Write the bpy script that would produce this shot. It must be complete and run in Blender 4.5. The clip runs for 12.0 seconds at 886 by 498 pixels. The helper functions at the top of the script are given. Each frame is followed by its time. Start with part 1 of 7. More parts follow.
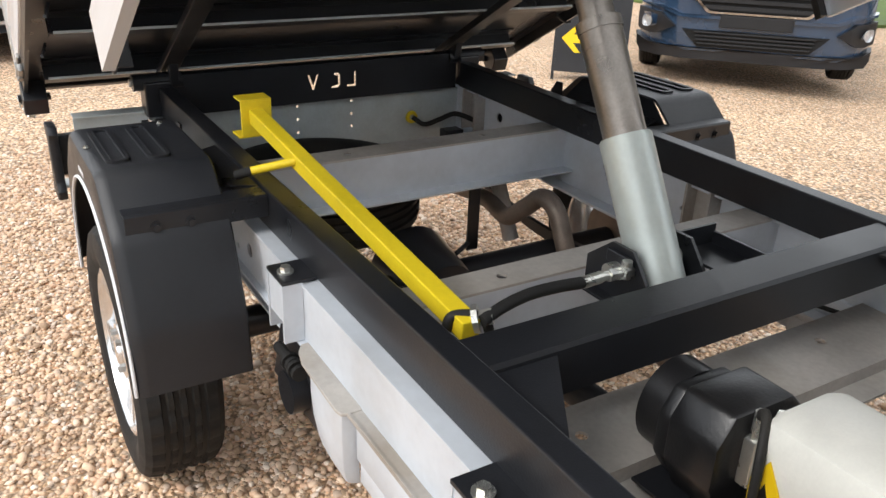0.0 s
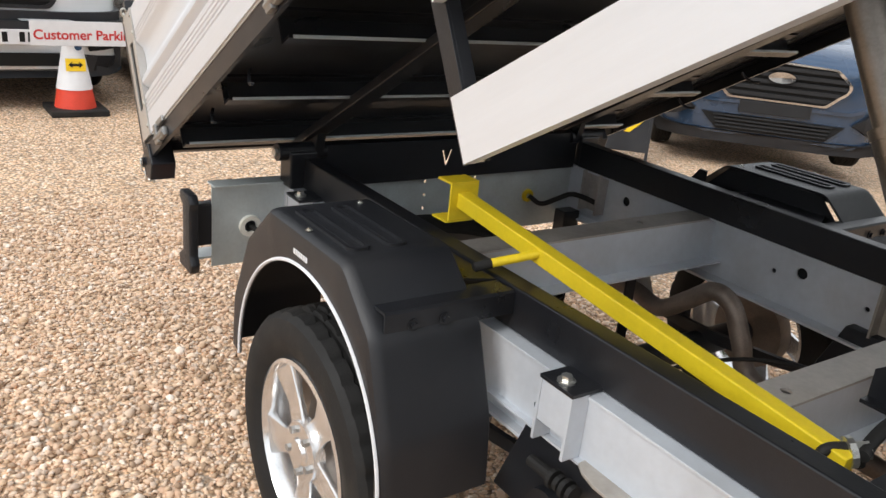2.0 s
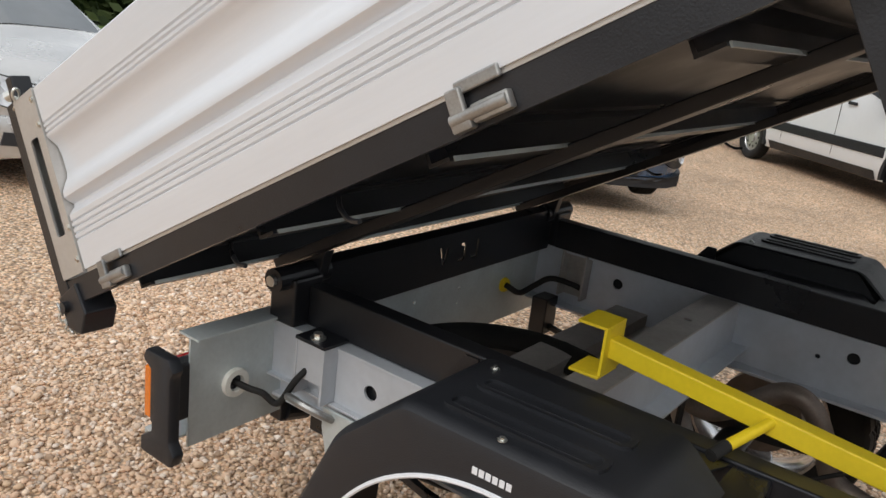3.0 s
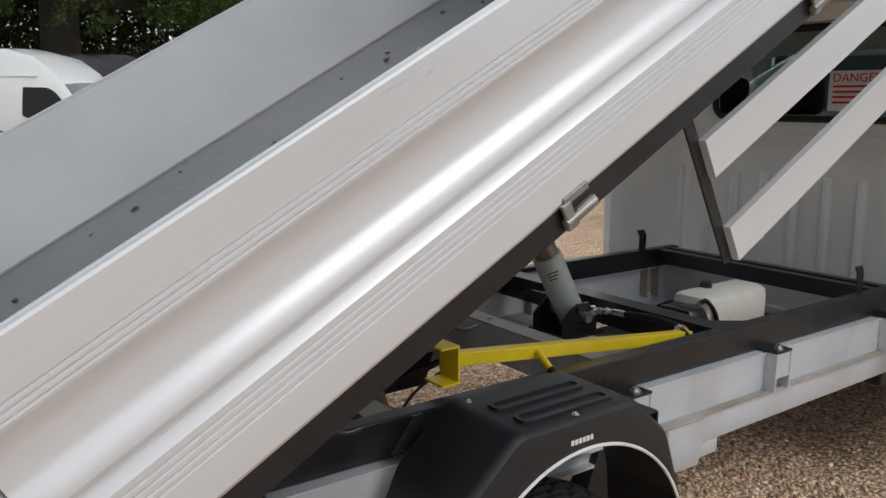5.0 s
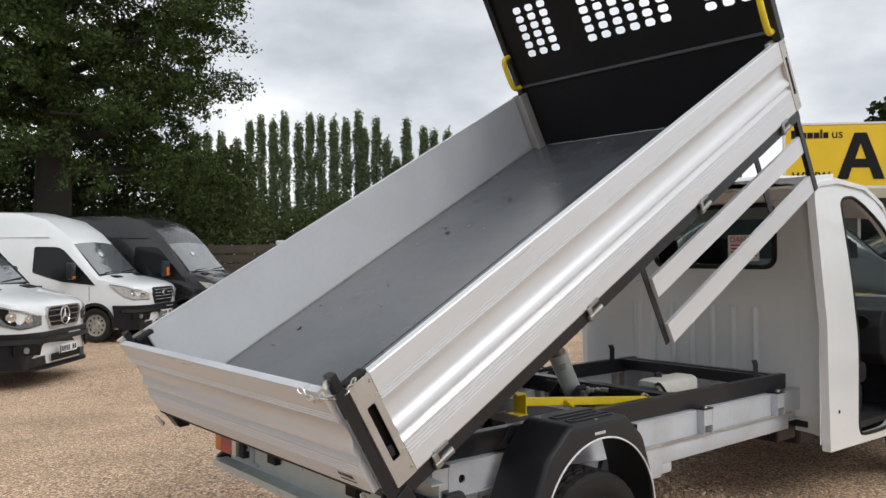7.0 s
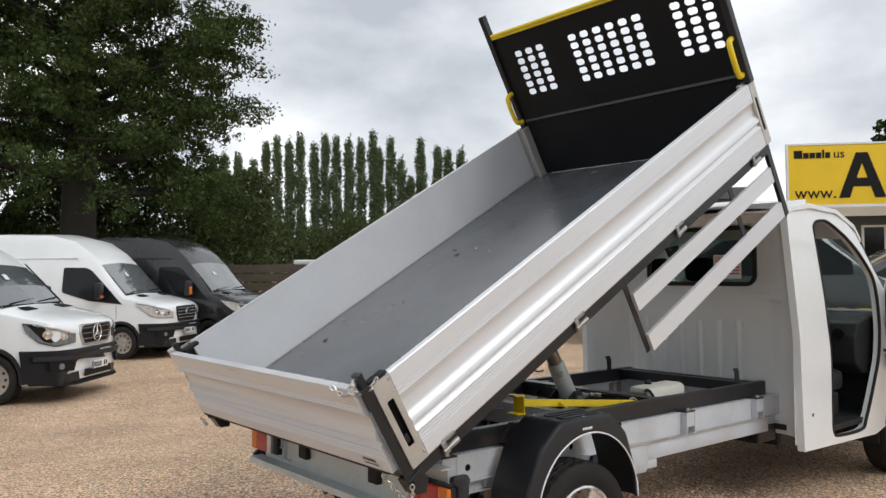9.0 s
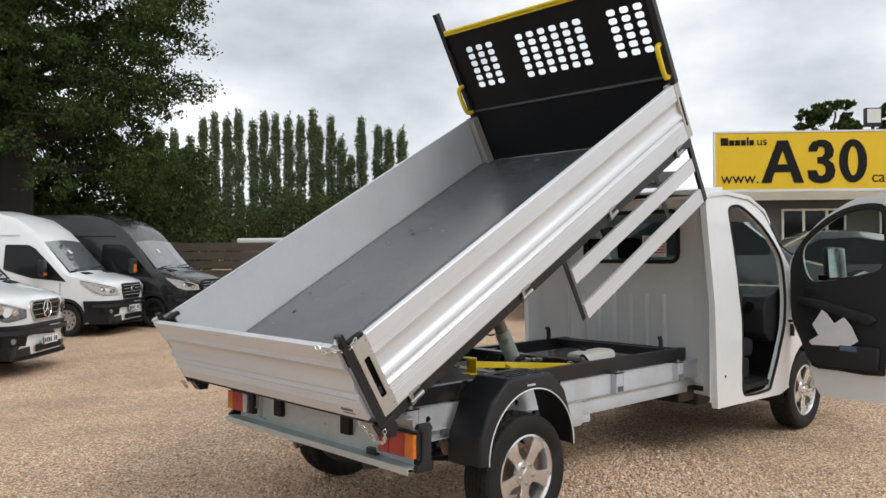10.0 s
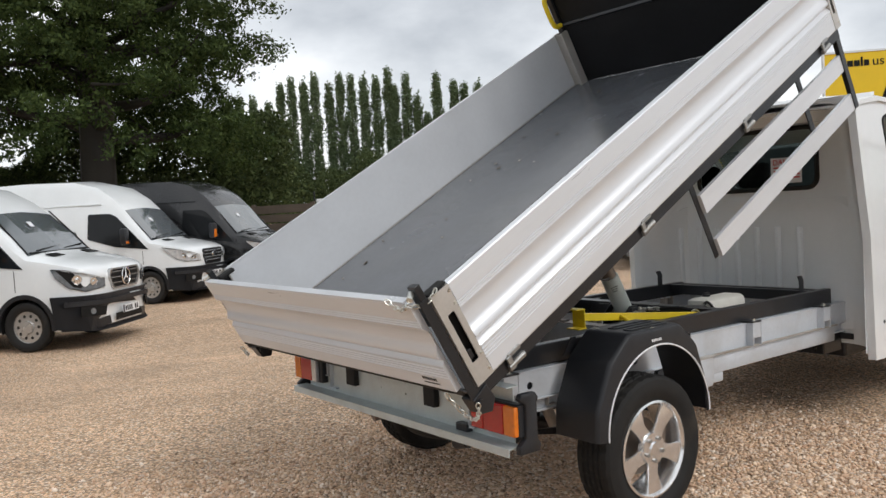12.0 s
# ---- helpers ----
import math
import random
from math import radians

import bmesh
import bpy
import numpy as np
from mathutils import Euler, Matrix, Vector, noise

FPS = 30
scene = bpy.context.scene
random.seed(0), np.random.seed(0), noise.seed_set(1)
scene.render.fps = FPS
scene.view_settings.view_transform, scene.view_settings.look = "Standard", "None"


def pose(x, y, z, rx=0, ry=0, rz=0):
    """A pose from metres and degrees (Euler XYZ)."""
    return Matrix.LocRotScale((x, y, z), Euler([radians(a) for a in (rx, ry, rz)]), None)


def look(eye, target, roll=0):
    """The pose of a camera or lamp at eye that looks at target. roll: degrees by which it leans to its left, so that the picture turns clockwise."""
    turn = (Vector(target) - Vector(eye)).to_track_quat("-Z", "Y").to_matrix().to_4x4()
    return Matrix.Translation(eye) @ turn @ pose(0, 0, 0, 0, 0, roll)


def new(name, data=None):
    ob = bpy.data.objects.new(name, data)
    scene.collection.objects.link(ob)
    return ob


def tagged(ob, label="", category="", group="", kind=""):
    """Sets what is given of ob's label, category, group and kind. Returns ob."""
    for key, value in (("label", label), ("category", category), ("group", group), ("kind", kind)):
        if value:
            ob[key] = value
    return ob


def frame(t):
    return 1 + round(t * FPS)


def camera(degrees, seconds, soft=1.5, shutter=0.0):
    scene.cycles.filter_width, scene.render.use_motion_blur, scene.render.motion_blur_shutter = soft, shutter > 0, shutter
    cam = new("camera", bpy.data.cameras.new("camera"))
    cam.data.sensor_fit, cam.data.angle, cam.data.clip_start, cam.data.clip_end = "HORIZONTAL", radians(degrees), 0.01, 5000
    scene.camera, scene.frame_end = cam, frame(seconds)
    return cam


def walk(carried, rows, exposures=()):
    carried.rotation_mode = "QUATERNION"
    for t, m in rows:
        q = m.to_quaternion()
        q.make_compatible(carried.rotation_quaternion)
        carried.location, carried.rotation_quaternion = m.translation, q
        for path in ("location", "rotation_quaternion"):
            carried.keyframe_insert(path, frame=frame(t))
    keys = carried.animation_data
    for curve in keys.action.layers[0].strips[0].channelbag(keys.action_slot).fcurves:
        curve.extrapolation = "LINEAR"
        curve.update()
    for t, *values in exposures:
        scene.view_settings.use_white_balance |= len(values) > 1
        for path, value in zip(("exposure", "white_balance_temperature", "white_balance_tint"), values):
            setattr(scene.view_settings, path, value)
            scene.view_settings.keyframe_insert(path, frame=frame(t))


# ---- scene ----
cam = camera(57.5, 12.0)
PATH = [
    (0, (2.004, -1.16, 1.5), (0.448, -0.209, 0.679), 2.0),
    (0.5, (2.016, -1.18, 1.506), (0.438, -0.235, 0.721), 1.5),
    (1, (1.993, -1.271, 1.528), (0.411, -0.272, 0.822), 2.8),
    (1.5, (1.821, -1.547, 1.523), (0.244, -0.506, 0.865), 5.1),
    (2, (1.504, -1.647, 1.484), (-0.026, -0.551, 0.807), 5.7),
    (2.5, (0.998, -1.772, 1.492), (-0.431, -0.54, 0.83), 7.2),
    (3, (0.533, -1.86, 1.494), (-0.584, -0.297, 0.938), 6.6),
    (3.5, (0.116, -1.732, 1.507), (-0.25, 0.141, 0.908), 1.5),
    (3.7, (-0.034, -1.712, 1.526), (0.036, 0.189, 0.909), 0.9),
    (5.3, (-1.522, -2.301, 1.611), (-0.335, -0.72, 1.308), -0.3),
    (5.5, (-1.704, -2.421, 1.616), (-0.518, -0.833, 1.346), -0.6),
    (6, (-2.105, -2.684, 1.645), (-0.917, -1.083, 1.482), -0.8),
    (6.5, (-2.477, -2.881, 1.641), (-1.225, -1.323, 1.574), -0.8),
    (7, (-2.718, -3.175, 1.646), (-1.431, -1.644, 1.649), -0.5),
    (8.8, (-2.988, -3.584, 1.673), (-1.742, -2.02, 1.731), -1.0),
    (9, (-3.06, -3.636, 1.66), (-1.801, -2.083, 1.708), -0.8),
    (9.5, (-3.322, -3.841, 1.656), (-2.003, -2.338, 1.671), -0.6),
    (10, (-3.516, -3.971, 1.649), (-2.143, -2.517, 1.645), -0.5),
    (10.5, (-3.768, -3.883, 1.634), (-2.329, -2.494, 1.591), -0.9),
    (11, (-3.852, -3.767, 1.653), (-2.398, -2.397, 1.566), -1.0),
    (11.5, (-3.493, -3.568, 1.581), (-2.113, -2.125, 1.466), -1.5),
    (12, (-2.987, -3.303, 1.527), (-1.773, -1.718, 1.422), -3.3),
]
walk(cam, [(t, look(eye, target, roll)) for t, eye, target, roll in PATH],
     [(0, 0.86), (1.5, 0.72), (2.5, 0.32), (3.5, -0.06), (5.5, -0.25), (6.5, -0.08), (10.5, -0.03), (12, -0.02)])

# ---- light ----
SUN_EL, SUN_AZ = radians(44), radians(-80)      # height, and angle from +x towards +y
world = bpy.data.worlds.new("overcast_sky")
scene.world = world
world.use_nodes = True
wn, wl = world.node_tree.nodes, world.node_tree.links
wn.clear()
w_out = wn.new("ShaderNodeOutputWorld")
w_bg = wn.new("ShaderNodeBackground")
w_sky = wn.new("ShaderNodeTexSky")
w_sky.sky_type, w_sky.sun_disc = "NISHITA", False
w_sky.sun_elevation, w_sky.sun_rotation = SUN_EL, radians(90) - SUN_AZ
w_dim = wn.new("ShaderNodeMix")
w_dim.data_type, w_dim.blend_type = "RGBA", "MULTIPLY"
w_dim.inputs[0].default_value = 1.0
w_dim.inputs[7].default_value = (0.10, 0.10, 0.10, 1)
w_tc = wn.new("ShaderNodeTexCoord")
w_map = wn.new("ShaderNodeMapping")
w_map.inputs["Scale"].default_value = (2.0, 2.0, 3.8)
w_map.inputs["Location"].default_value = (0.7, 0.3, 0.2)
w_noise = wn.new("ShaderNodeTexNoise")
w_noise.inputs["Scale"].default_value = 1.5
w_noise.inputs["Detail"].default_value = 9
w_noise.inputs["Roughness"].default_value = 0.52
w_ramp = wn.new("ShaderNodeValToRGB")
w_ramp.color_ramp.elements[0].position, w_ramp.color_ramp.elements[0].color = 0.34, (0.47, 0.495, 0.53, 1)
w_ramp.color_ramp.elements[1].position, w_ramp.color_ramp.elements[1].color = 0.62, (0.96, 0.965, 0.97, 1)
e = w_ramp.color_ramp.elements.new(0.5)
e.color = (0.72, 0.745, 0.775, 1)
w_mix = wn.new("ShaderNodeMix")
w_mix.data_type = "RGBA"
w_mix.inputs[0].default_value = 0.9
wl.new(w_tc.outputs["Generated"], w_map.inputs["Vector"])
wl.new(w_map.outputs["Vector"], w_noise.inputs["Vector"])
wl.new(w_noise.outputs[0], w_ramp.inputs["Fac"])
wl.new(w_sky.outputs["Color"], w_dim.inputs[6])
wl.new(w_dim.outputs[2], w_mix.inputs[6])
wl.new(w_ramp.outputs["Color"], w_mix.inputs[7])
wl.new(w_mix.outputs[2], w_bg.inputs["Color"])
w_bg.inputs["Strength"].default_value = 1.24
wl.new(w_bg.outputs[0], w_out.inputs["Surface"])

sun = bpy.data.lights.new("sun", "SUN")
sun.energy, sun.angle, sun.color = 1.2, radians(28), (1.0, 0.97, 0.93)
sun_ob = new("sun", sun)
sun_ob.matrix_world = look((30 * math.cos(SUN_AZ) * math.cos(SUN_EL), 30 * math.sin(SUN_AZ) * math.cos(SUN_EL), 30 * math.sin(SUN_EL)), (0, 0, 0))


# ---- materials ----
def rgba(c):
    return (c[0], c[1], c[2], 1.0)


def mat(name, col, rough=0.5, metal=0.0, var=0.12, scale=6.0, bump=0.0, bscale=80.0, coat=0.0, dirt=0.0, dirt_col=(0.22, 0.17, 0.11), stretch=(1, 1, 1), spec=0.5):
    """A surface with grain and stains at two scales."""
    m = bpy.data.materials.new(name)
    m.use_nodes = True
    n, l = m.node_tree.nodes, m.node_tree.links
    b = n["Principled BSDF"]
    b.inputs["Metallic"].default_value = metal
    b.inputs["Coat Weight"].default_value = coat
    b.inputs["Specular IOR Level"].default_value = spec
    b.inputs["Coat Roughness"].default_value = 0.06
    tc = n.new("ShaderNodeTexCoord")
    mp = n.new("ShaderNodeMapping")
    mp.inputs["Scale"].default_value = stretch
    l.new(tc.outputs["Object"], mp.inputs["Vector"])
    big, fine = n.new("ShaderNodeTexNoise"), n.new("ShaderNodeTexNoise")
    big.inputs["Scale"].default_value, big.inputs["Detail"].default_value = scale, 5
    fine.inputs["Scale"].default_value, fine.inputs["Detail"].default_value = scale * 11, 3
    l.new(mp.outputs["Vector"], big.inputs["Vector"])
    l.new(mp.outputs["Vector"], fine.inputs["Vector"])
    add = n.new("ShaderNodeMath")
    add.operation = "MULTIPLY_ADD"
    add.inputs[1].default_value = 0.4
    l.new(fine.outputs[0], add.inputs[0])
    l.new(big.outputs[0], add.inputs[2])
    rng = n.new("ShaderNodeMapRange")
    rng.inputs["From Min"].default_value, rng.inputs["From Max"].default_value = 0.45, 0.95
    rng.inputs["To Min"].default_value, rng.inputs["To Max"].default_value = 1 - var, 1 + var
    l.new(add.outputs[0], rng.inputs["Value"])
    mul = n.new("ShaderNodeVectorMath")
    mul.operation = "SCALE"
    mul.inputs[0].default_value = col
    l.new(rng.outputs[0], mul.inputs["Scale"])
    out_col = mul.outputs["Vector"]
    if dirt:
        dn = n.new("ShaderNodeTexNoise")
        dn.inputs["Scale"].default_value, dn.inputs["Detail"].default_value = scale * 0.6, 8
        l.new(mp.outputs["Vector"], dn.inputs["Vector"])
        dr = n.new("ShaderNodeMapRange")
        dr.inputs["From Min"].default_value, dr.inputs["From Max"].default_value = 0.52, 0.75
        dr.inputs["To Max"].default_value = dirt
        l.new(dn.outputs[0], dr.inputs["Value"])
        mx = n.new("ShaderNodeMix")
        mx.data_type = "RGBA"
        l.new(dr.outputs[0], mx.inputs[0])
        l.new(out_col, mx.inputs[6])
        mx.inputs[7].default_value = rgba(dirt_col)
        out_col = mx.outputs[2]
    l.new(out_col, b.inputs["Base Color"])
    rr = n.new("ShaderNodeMapRange")
    rr.inputs["From Min"].default_value, rr.inputs["From Max"].default_value = 0.3, 0.7
    rr.inputs["To Min"].default_value, rr.inputs["To Max"].default_value = max(0.02, rough * 0.8), min(1, rough * 1.2)
    l.new(big.outputs[0], rr.inputs["Value"])
    l.new(rr.outputs[0], b.inputs["Roughness"])
    if bump:
        bn = n.new("ShaderNodeTexNoise")
        bn.inputs["Scale"].default_value, bn.inputs["Detail"].default_value = bscale, 3
        l.new(mp.outputs["Vector"], bn.inputs["Vector"])
        bp = n.new("ShaderNodeBump")
        bp.inputs["Strength"].default_value, bp.inputs["Distance"].default_value = bump, 0.004
        l.new(bn.outputs[0], bp.inputs["Height"])
        l.new(bp.outputs["Normal"], b.inputs["Normal"])
    return m


def glass(name, col=(0.9, 0.95, 0.95), rough=0.01):
    m = bpy.data.materials.new(name)
    m.use_nodes = True
    b = m.node_tree.nodes["Principled BSDF"]
    b.inputs["Base Color"].default_value = rgba(col)
    b.inputs["Roughness"].default_value = rough
    b.inputs["Transmission Weight"].default_value = 1.0
    b.inputs["IOR"].default_value = 1.1
    b.inputs["Specular IOR Level"].default_value = 0.9
    return m


def gravel_material(name, per_island=False):
    m = bpy.data.materials.new(name)
    m.use_nodes = True
    n, l = m.node_tree.nodes, m.node_tree.links
    b = n["Principled BSDF"]
    b.inputs["Roughness"].default_value = 0.85
    ramp = n.new("ShaderNodeValToRGB")
    cols = [(0.0, (0.26, 0.175, 0.11)), (0.16, (0.53, 0.365, 0.22)), (0.34, (0.67, 0.485, 0.32)), (0.5, (0.56, 0.365, 0.23)),
            (0.66, (0.78, 0.61, 0.43)), (0.82, (0.46, 0.34, 0.24)), (1.0, (0.84, 0.725, 0.58))]
    cols = [(p, (c[0], c[1], c[2] * 1.06) if per_island else (c[0] * 1.05, c[1], c[2] * 0.98)) for p, c in cols]
    ramp.color_ramp.elements[0].color = rgba(cols[0][1])
    ramp.color_ramp.elements[1].color = rgba(cols[-1][1])
    for p, c in cols[1:-1]:
        ramp.color_ramp.elements.new(p).color = rgba(c)
    tc = n.new("ShaderNodeTexCoord")
    patch = n.new("ShaderNodeTexNoise")
    patch.inputs["Scale"].default_value, patch.inputs["Detail"].default_value = (0.5, 5) if per_island else (0.9, 12)
    l.new(tc.outputs["Object"], patch.inputs["Vector"])
    pr = n.new("ShaderNodeMapRange")
    pr.inputs["From Min"].default_value, pr.inputs["From Max"].default_value = 0.3, 0.7
    pr.inputs["To Min"].default_value, pr.inputs["To Max"].default_value = (0.98, 1.26) if per_island else (1.02, 1.42)
    l.new(patch.outputs[0], pr.inputs["Value"])
    sc = n.new("ShaderNodeVectorMath")
    sc.operation = "SCALE"
    l.new(ramp.outputs["Color"], sc.inputs[0])
    l.new(pr.outputs[0], sc.inputs["Scale"])
    if per_island:
        geo = n.new("ShaderNodeNewGeometry")
        l.new(geo.outputs["Random Per Island"], ramp.inputs["Fac"])
        gn = n.new("ShaderNodeTexNoise")
        gn.inputs["Scale"].default_value, gn.inputs["Detail"].default_value = 160, 4
        l.new(tc.outputs["Object"], gn.inputs["Vector"])
        bp = n.new("ShaderNodeBump")
        bp.inputs["Strength"].default_value, bp.inputs["Distance"].default_value = 0.4, 0.003
        l.new(gn.outputs[0], bp.inputs["Height"])
        l.new(bp.outputs["Normal"], b.inputs["Normal"])
    else:
        wob = n.new("ShaderNodeTexNoise")
        wob.inputs["Scale"].default_value = 30
        l.new(tc.outputs["Object"], wob.inputs["Vector"])
        vm = n.new("ShaderNodeVectorMath")
        vm.operation = "MULTIPLY_ADD"
        vm.inputs[1].default_value = (0.02, 0.02, 0.0)
        l.new(wob.outputs["Color"], vm.inputs[0])
        l.new(tc.outputs["Object"], vm.inputs[2])
        vo = n.new("ShaderNodeTexVoronoi")
        vo.inputs["Scale"].default_value = 58
        l.new(vm.outputs["Vector"], vo.inputs["Vector"])
        sep = n.new("ShaderNodeSeparateColor")
        l.new(vo.outputs["Color"], sep.inputs["Color"])
        l.new(sep.outputs[0], ramp.inputs["Fac"])
        bp = n.new("ShaderNodeBump")
        bp.inputs["Strength"].default_value, bp.inputs["Distance"].default_value = 0.75, 0.02
        bp.invert = True
        l.new(vo.outputs["Distance"], bp.inputs["Height"])
        l.new(bp.outputs["Normal"], b.inputs["Normal"])
        # shade in the gaps between stones, painted into the base colour
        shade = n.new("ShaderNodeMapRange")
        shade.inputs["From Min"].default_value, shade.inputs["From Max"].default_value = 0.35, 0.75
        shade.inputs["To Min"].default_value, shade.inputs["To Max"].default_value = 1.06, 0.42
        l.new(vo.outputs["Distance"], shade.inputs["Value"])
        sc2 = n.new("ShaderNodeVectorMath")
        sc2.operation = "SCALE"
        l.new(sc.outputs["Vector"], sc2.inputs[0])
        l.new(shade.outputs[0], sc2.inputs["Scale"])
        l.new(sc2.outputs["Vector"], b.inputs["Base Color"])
        return m
    l.new(sc.outputs["Vector"], b.inputs["Base Color"])
    return m


def leaf_material(name, a, c):
    m = bpy.data.materials.new(name)
    m.use_nodes = True
    n, l = m.node_tree.nodes, m.node_tree.links
    b = n["Principled BSDF"]
    b.inputs["Roughness"].default_value = 0.75
    b.inputs["Specular IOR Level"].default_value = 0.2
    geo = n.new("ShaderNodeNewGeometry")
    ramp = n.new("ShaderNodeValToRGB")
    ramp.color_ramp.elements[0].color, ramp.color_ramp.elements[1].color = rgba(a), rgba(c)
    l.new(geo.outputs["Random Per Island"], ramp.inputs["Fac"])
    l.new(ramp.outputs["Color"], b.inputs["Base Color"])
    tr = n.new("ShaderNodeBsdfTranslucent")
    l.new(ramp.outputs["Color"], tr.inputs["Color"])
    ms = n.new("ShaderNodeMixShader")
    ms.inputs[0].default_value = 0.3
    l.new(b.outputs[0], ms.inputs[1])
    l.new(tr.outputs[0], ms.inputs[2])
    l.new(ms.outputs[0], n["Material Output"].inputs["Surface"])
    return m


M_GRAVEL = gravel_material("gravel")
M_PEBBLE = gravel_material("loose_gravel", True)
M_BLACK = mat("black_powder_coat", (0.013, 0.014, 0.017), 0.33, 0, 0.25, 5, 0.12, 300, dirt=0.12, dirt_col=(0.08, 0.07, 0.06), spec=0.48)
M_PLASTIC = mat("black_moulded_plastic", (0.015, 0.0162, 0.0195), 0.42, 0, 0.15, 6, 0.22, 500, dirt=0.1, dirt_col=(0.08, 0.072, 0.062), spec=0.46)
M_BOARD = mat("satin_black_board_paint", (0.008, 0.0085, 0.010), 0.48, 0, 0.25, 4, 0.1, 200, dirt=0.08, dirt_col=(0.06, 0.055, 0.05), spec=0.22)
M_PRIMER = mat("grey_chassis_paint", (0.55, 0.585, 0.63), 0.42, 0.1, 0.10, 4, 0.1, 120, dirt=0.35, dirt_col=(0.30, 0.26, 0.21))
M_GALV = mat("galvanised_steel", (0.55, 0.60, 0.60), 0.45, 0.35, 0.12, 9, 0.1, 90, dirt=0.2, dirt_col=(0.35, 0.33, 0.28))
M_DUSTY = mat("dusty_grey_steel", (0.40, 0.375, 0.345), 0.6, 0.1, 0.2, 7, 0.15, 90, dirt=0.5)
M_ALU = mat("anodised_aluminium", (0.705, 0.725, 0.755), 0.34, 0.25, 0.04, 3, 0.03, 200, dirt=0.12, dirt_col=(0.55, 0.51, 0.46), stretch=(0.3, 1, 4))
M_ALU_IN = mat("aluminium_inner_face", (0.66, 0.68, 0.71), 0.4, 0.25, 0.05, 3, 0.03, 160, dirt=0.1, dirt_col=(0.5, 0.47, 0.43))
M_ALU_END = mat("dull_aluminium_plate", (0.52, 0.50, 0.47), 0.4, 0.5, 0.1, 8, 0.08, 150)
M_DECK = mat("grey_deck_paint", (0.084, 0.090, 0.100), 0.24, 0.0, 0.16, 2.2, 0.12, 140, dirt=0.18, dirt_col=(0.22, 0.21, 0.19))
M_WHITE = mat("white_vehicle_paint", (0.785, 0.81, 0.82), 0.22, 0, 0.03, 2, 0.02, 20, coat=0.5, dirt=0.05, dirt_col=(0.5, 0.46, 0.4))
M_YELLOW = mat("yellow_paint", (0.80, 0.60, 0.02), 0.42, 0, 0.10, 9, 0.1, 160, dirt=0.1, dirt_col=(0.4, 0.3, 0.05))
M_RUBBER = mat("tyre_rubber", (0.016, 0.0155, 0.015), 0.7, 0, 0.2, 9, 0.2, 200, dirt=0.2, dirt_col=(0.10, 0.085, 0.065), spec=0.3)
M_ALLOY = mat("alloy_wheel", (0.80, 0.80, 0.80), 0.20, 0.85, 0.06, 8, 0.03, 120, dirt=0.10)
M_ZINC = mat("zinc_plate", (0.66, 0.66, 0.62), 0.3, 0.9, 0.12, 30)
M_HINGE = mat("dull_zinc", (0.36, 0.36, 0.35), 0.45, 0.8, 0.25, 25, 0.2, 120, dirt=0.35)
M_BRIGHT = mat("bright_trim", (0.72, 0.73, 0.74), 0.2, 0.3, 0.05, 12, coat=0.5)
M_GLOSS = mat("glossy_black_moulding", (0.010, 0.010, 0.011), 0.34, 0, 0.2, 9, 0.12, 120, dirt=0.08, dirt_col=(0.1, 0.09, 0.08))
M_FOG = mat("shaded_lamp_lens", (0.20, 0.22, 0.24), 0.08, 0.3, 0.3, 20, 0.3, 60, coat=1.0)
M_CHROME = mat("bright_chrome", (0.8, 0.8, 0.8), 0.1, 1.0, 0.05, 12)
M_RAM = mat("painted_silver_cylinder", (0.58, 0.63, 0.60), 0.34, 0.3, 0.08, 9, 0.05, 120, dirt=0.15)
M_STEEL = mat("oiled_steel_tube", (0.30, 0.27, 0.24), 0.33, 0.8, 0.25, 14, 0.1, 90)
M_RUST = mat("brown_exhaust_steel", (0.22, 0.18, 0.15), 0.5, 0.5, 0.25, 15, 0.2, 90)
M_RED = mat("red_lamp_lens", (0.42, 0.012, 0.012), 0.15, 0, 0.1, 40, 0.2, 500, coat=0.5)
M_ORANGE = mat("orange_lamp_lens", (0.70, 0.18, 0.012), 0.15, 0, 0.1, 40, 0.2, 500, coat=0.5)
M_CLEAR = mat("clear_lamp_lens", (0.62, 0.64, 0.66), 0.08, 0.4, 0.25, 18, 0.3, 60, coat=1.0)
M_GLASS = glass("tinted_glass", (0.55, 0.62, 0.60))
M_DARKGLASS = mat("dark_window_glass", (0.010, 0.011, 0.012), 0.08, 0, 0.2, 3, spec=0.30)
M_SCREEN = mat("windscreen_glass", (0.10, 0.115, 0.125), 0.04, 0, 0.15, 0.6, coat=1.0)
M_TRIM = mat("dark_grey_cab_trim", (0.024, 0.025, 0.027), 0.6, 0, 0.12, 8, 0.3, 400, spec=0.25)
M_FABRIC = mat("seat_fabric", (0.03, 0.03, 0.034), 0.9, 0, 0.2, 20, 0.4, 500, spec=0.15)
M_PAPER = mat("white_paper", (0.75, 0.76, 0.78), 0.6, 0, 0.04, 20)
M_TANK = mat("translucent_white_plastic", (0.72, 0.71, 0.65), 0.4, 0, 0.06, 12, 0.08, 80)
M_INK = mat("black_print", (0.012, 0.012, 0.012), 0.5, 0, 0.05, 20, spec=0.15)
M_REDINK = mat("red_print", (0.55, 0.02, 0.02), 0.5, 0, 0.05, 20)
M_SIGN = mat("yellow_sign_sheet", (0.83, 0.55, 0.01), 0.4, 0, 0.05, 2)
M_CONE = mat("red_cone_plastic", (0.70, 0.06, 0.03), 0.5, 0, 0.1, 12, 0.1, 100)
M_BLUE = mat("metallic_blue_paint", (0.034, 0.072, 0.138), 0.25, 0.35, 0.06, 3, coat=1.0)
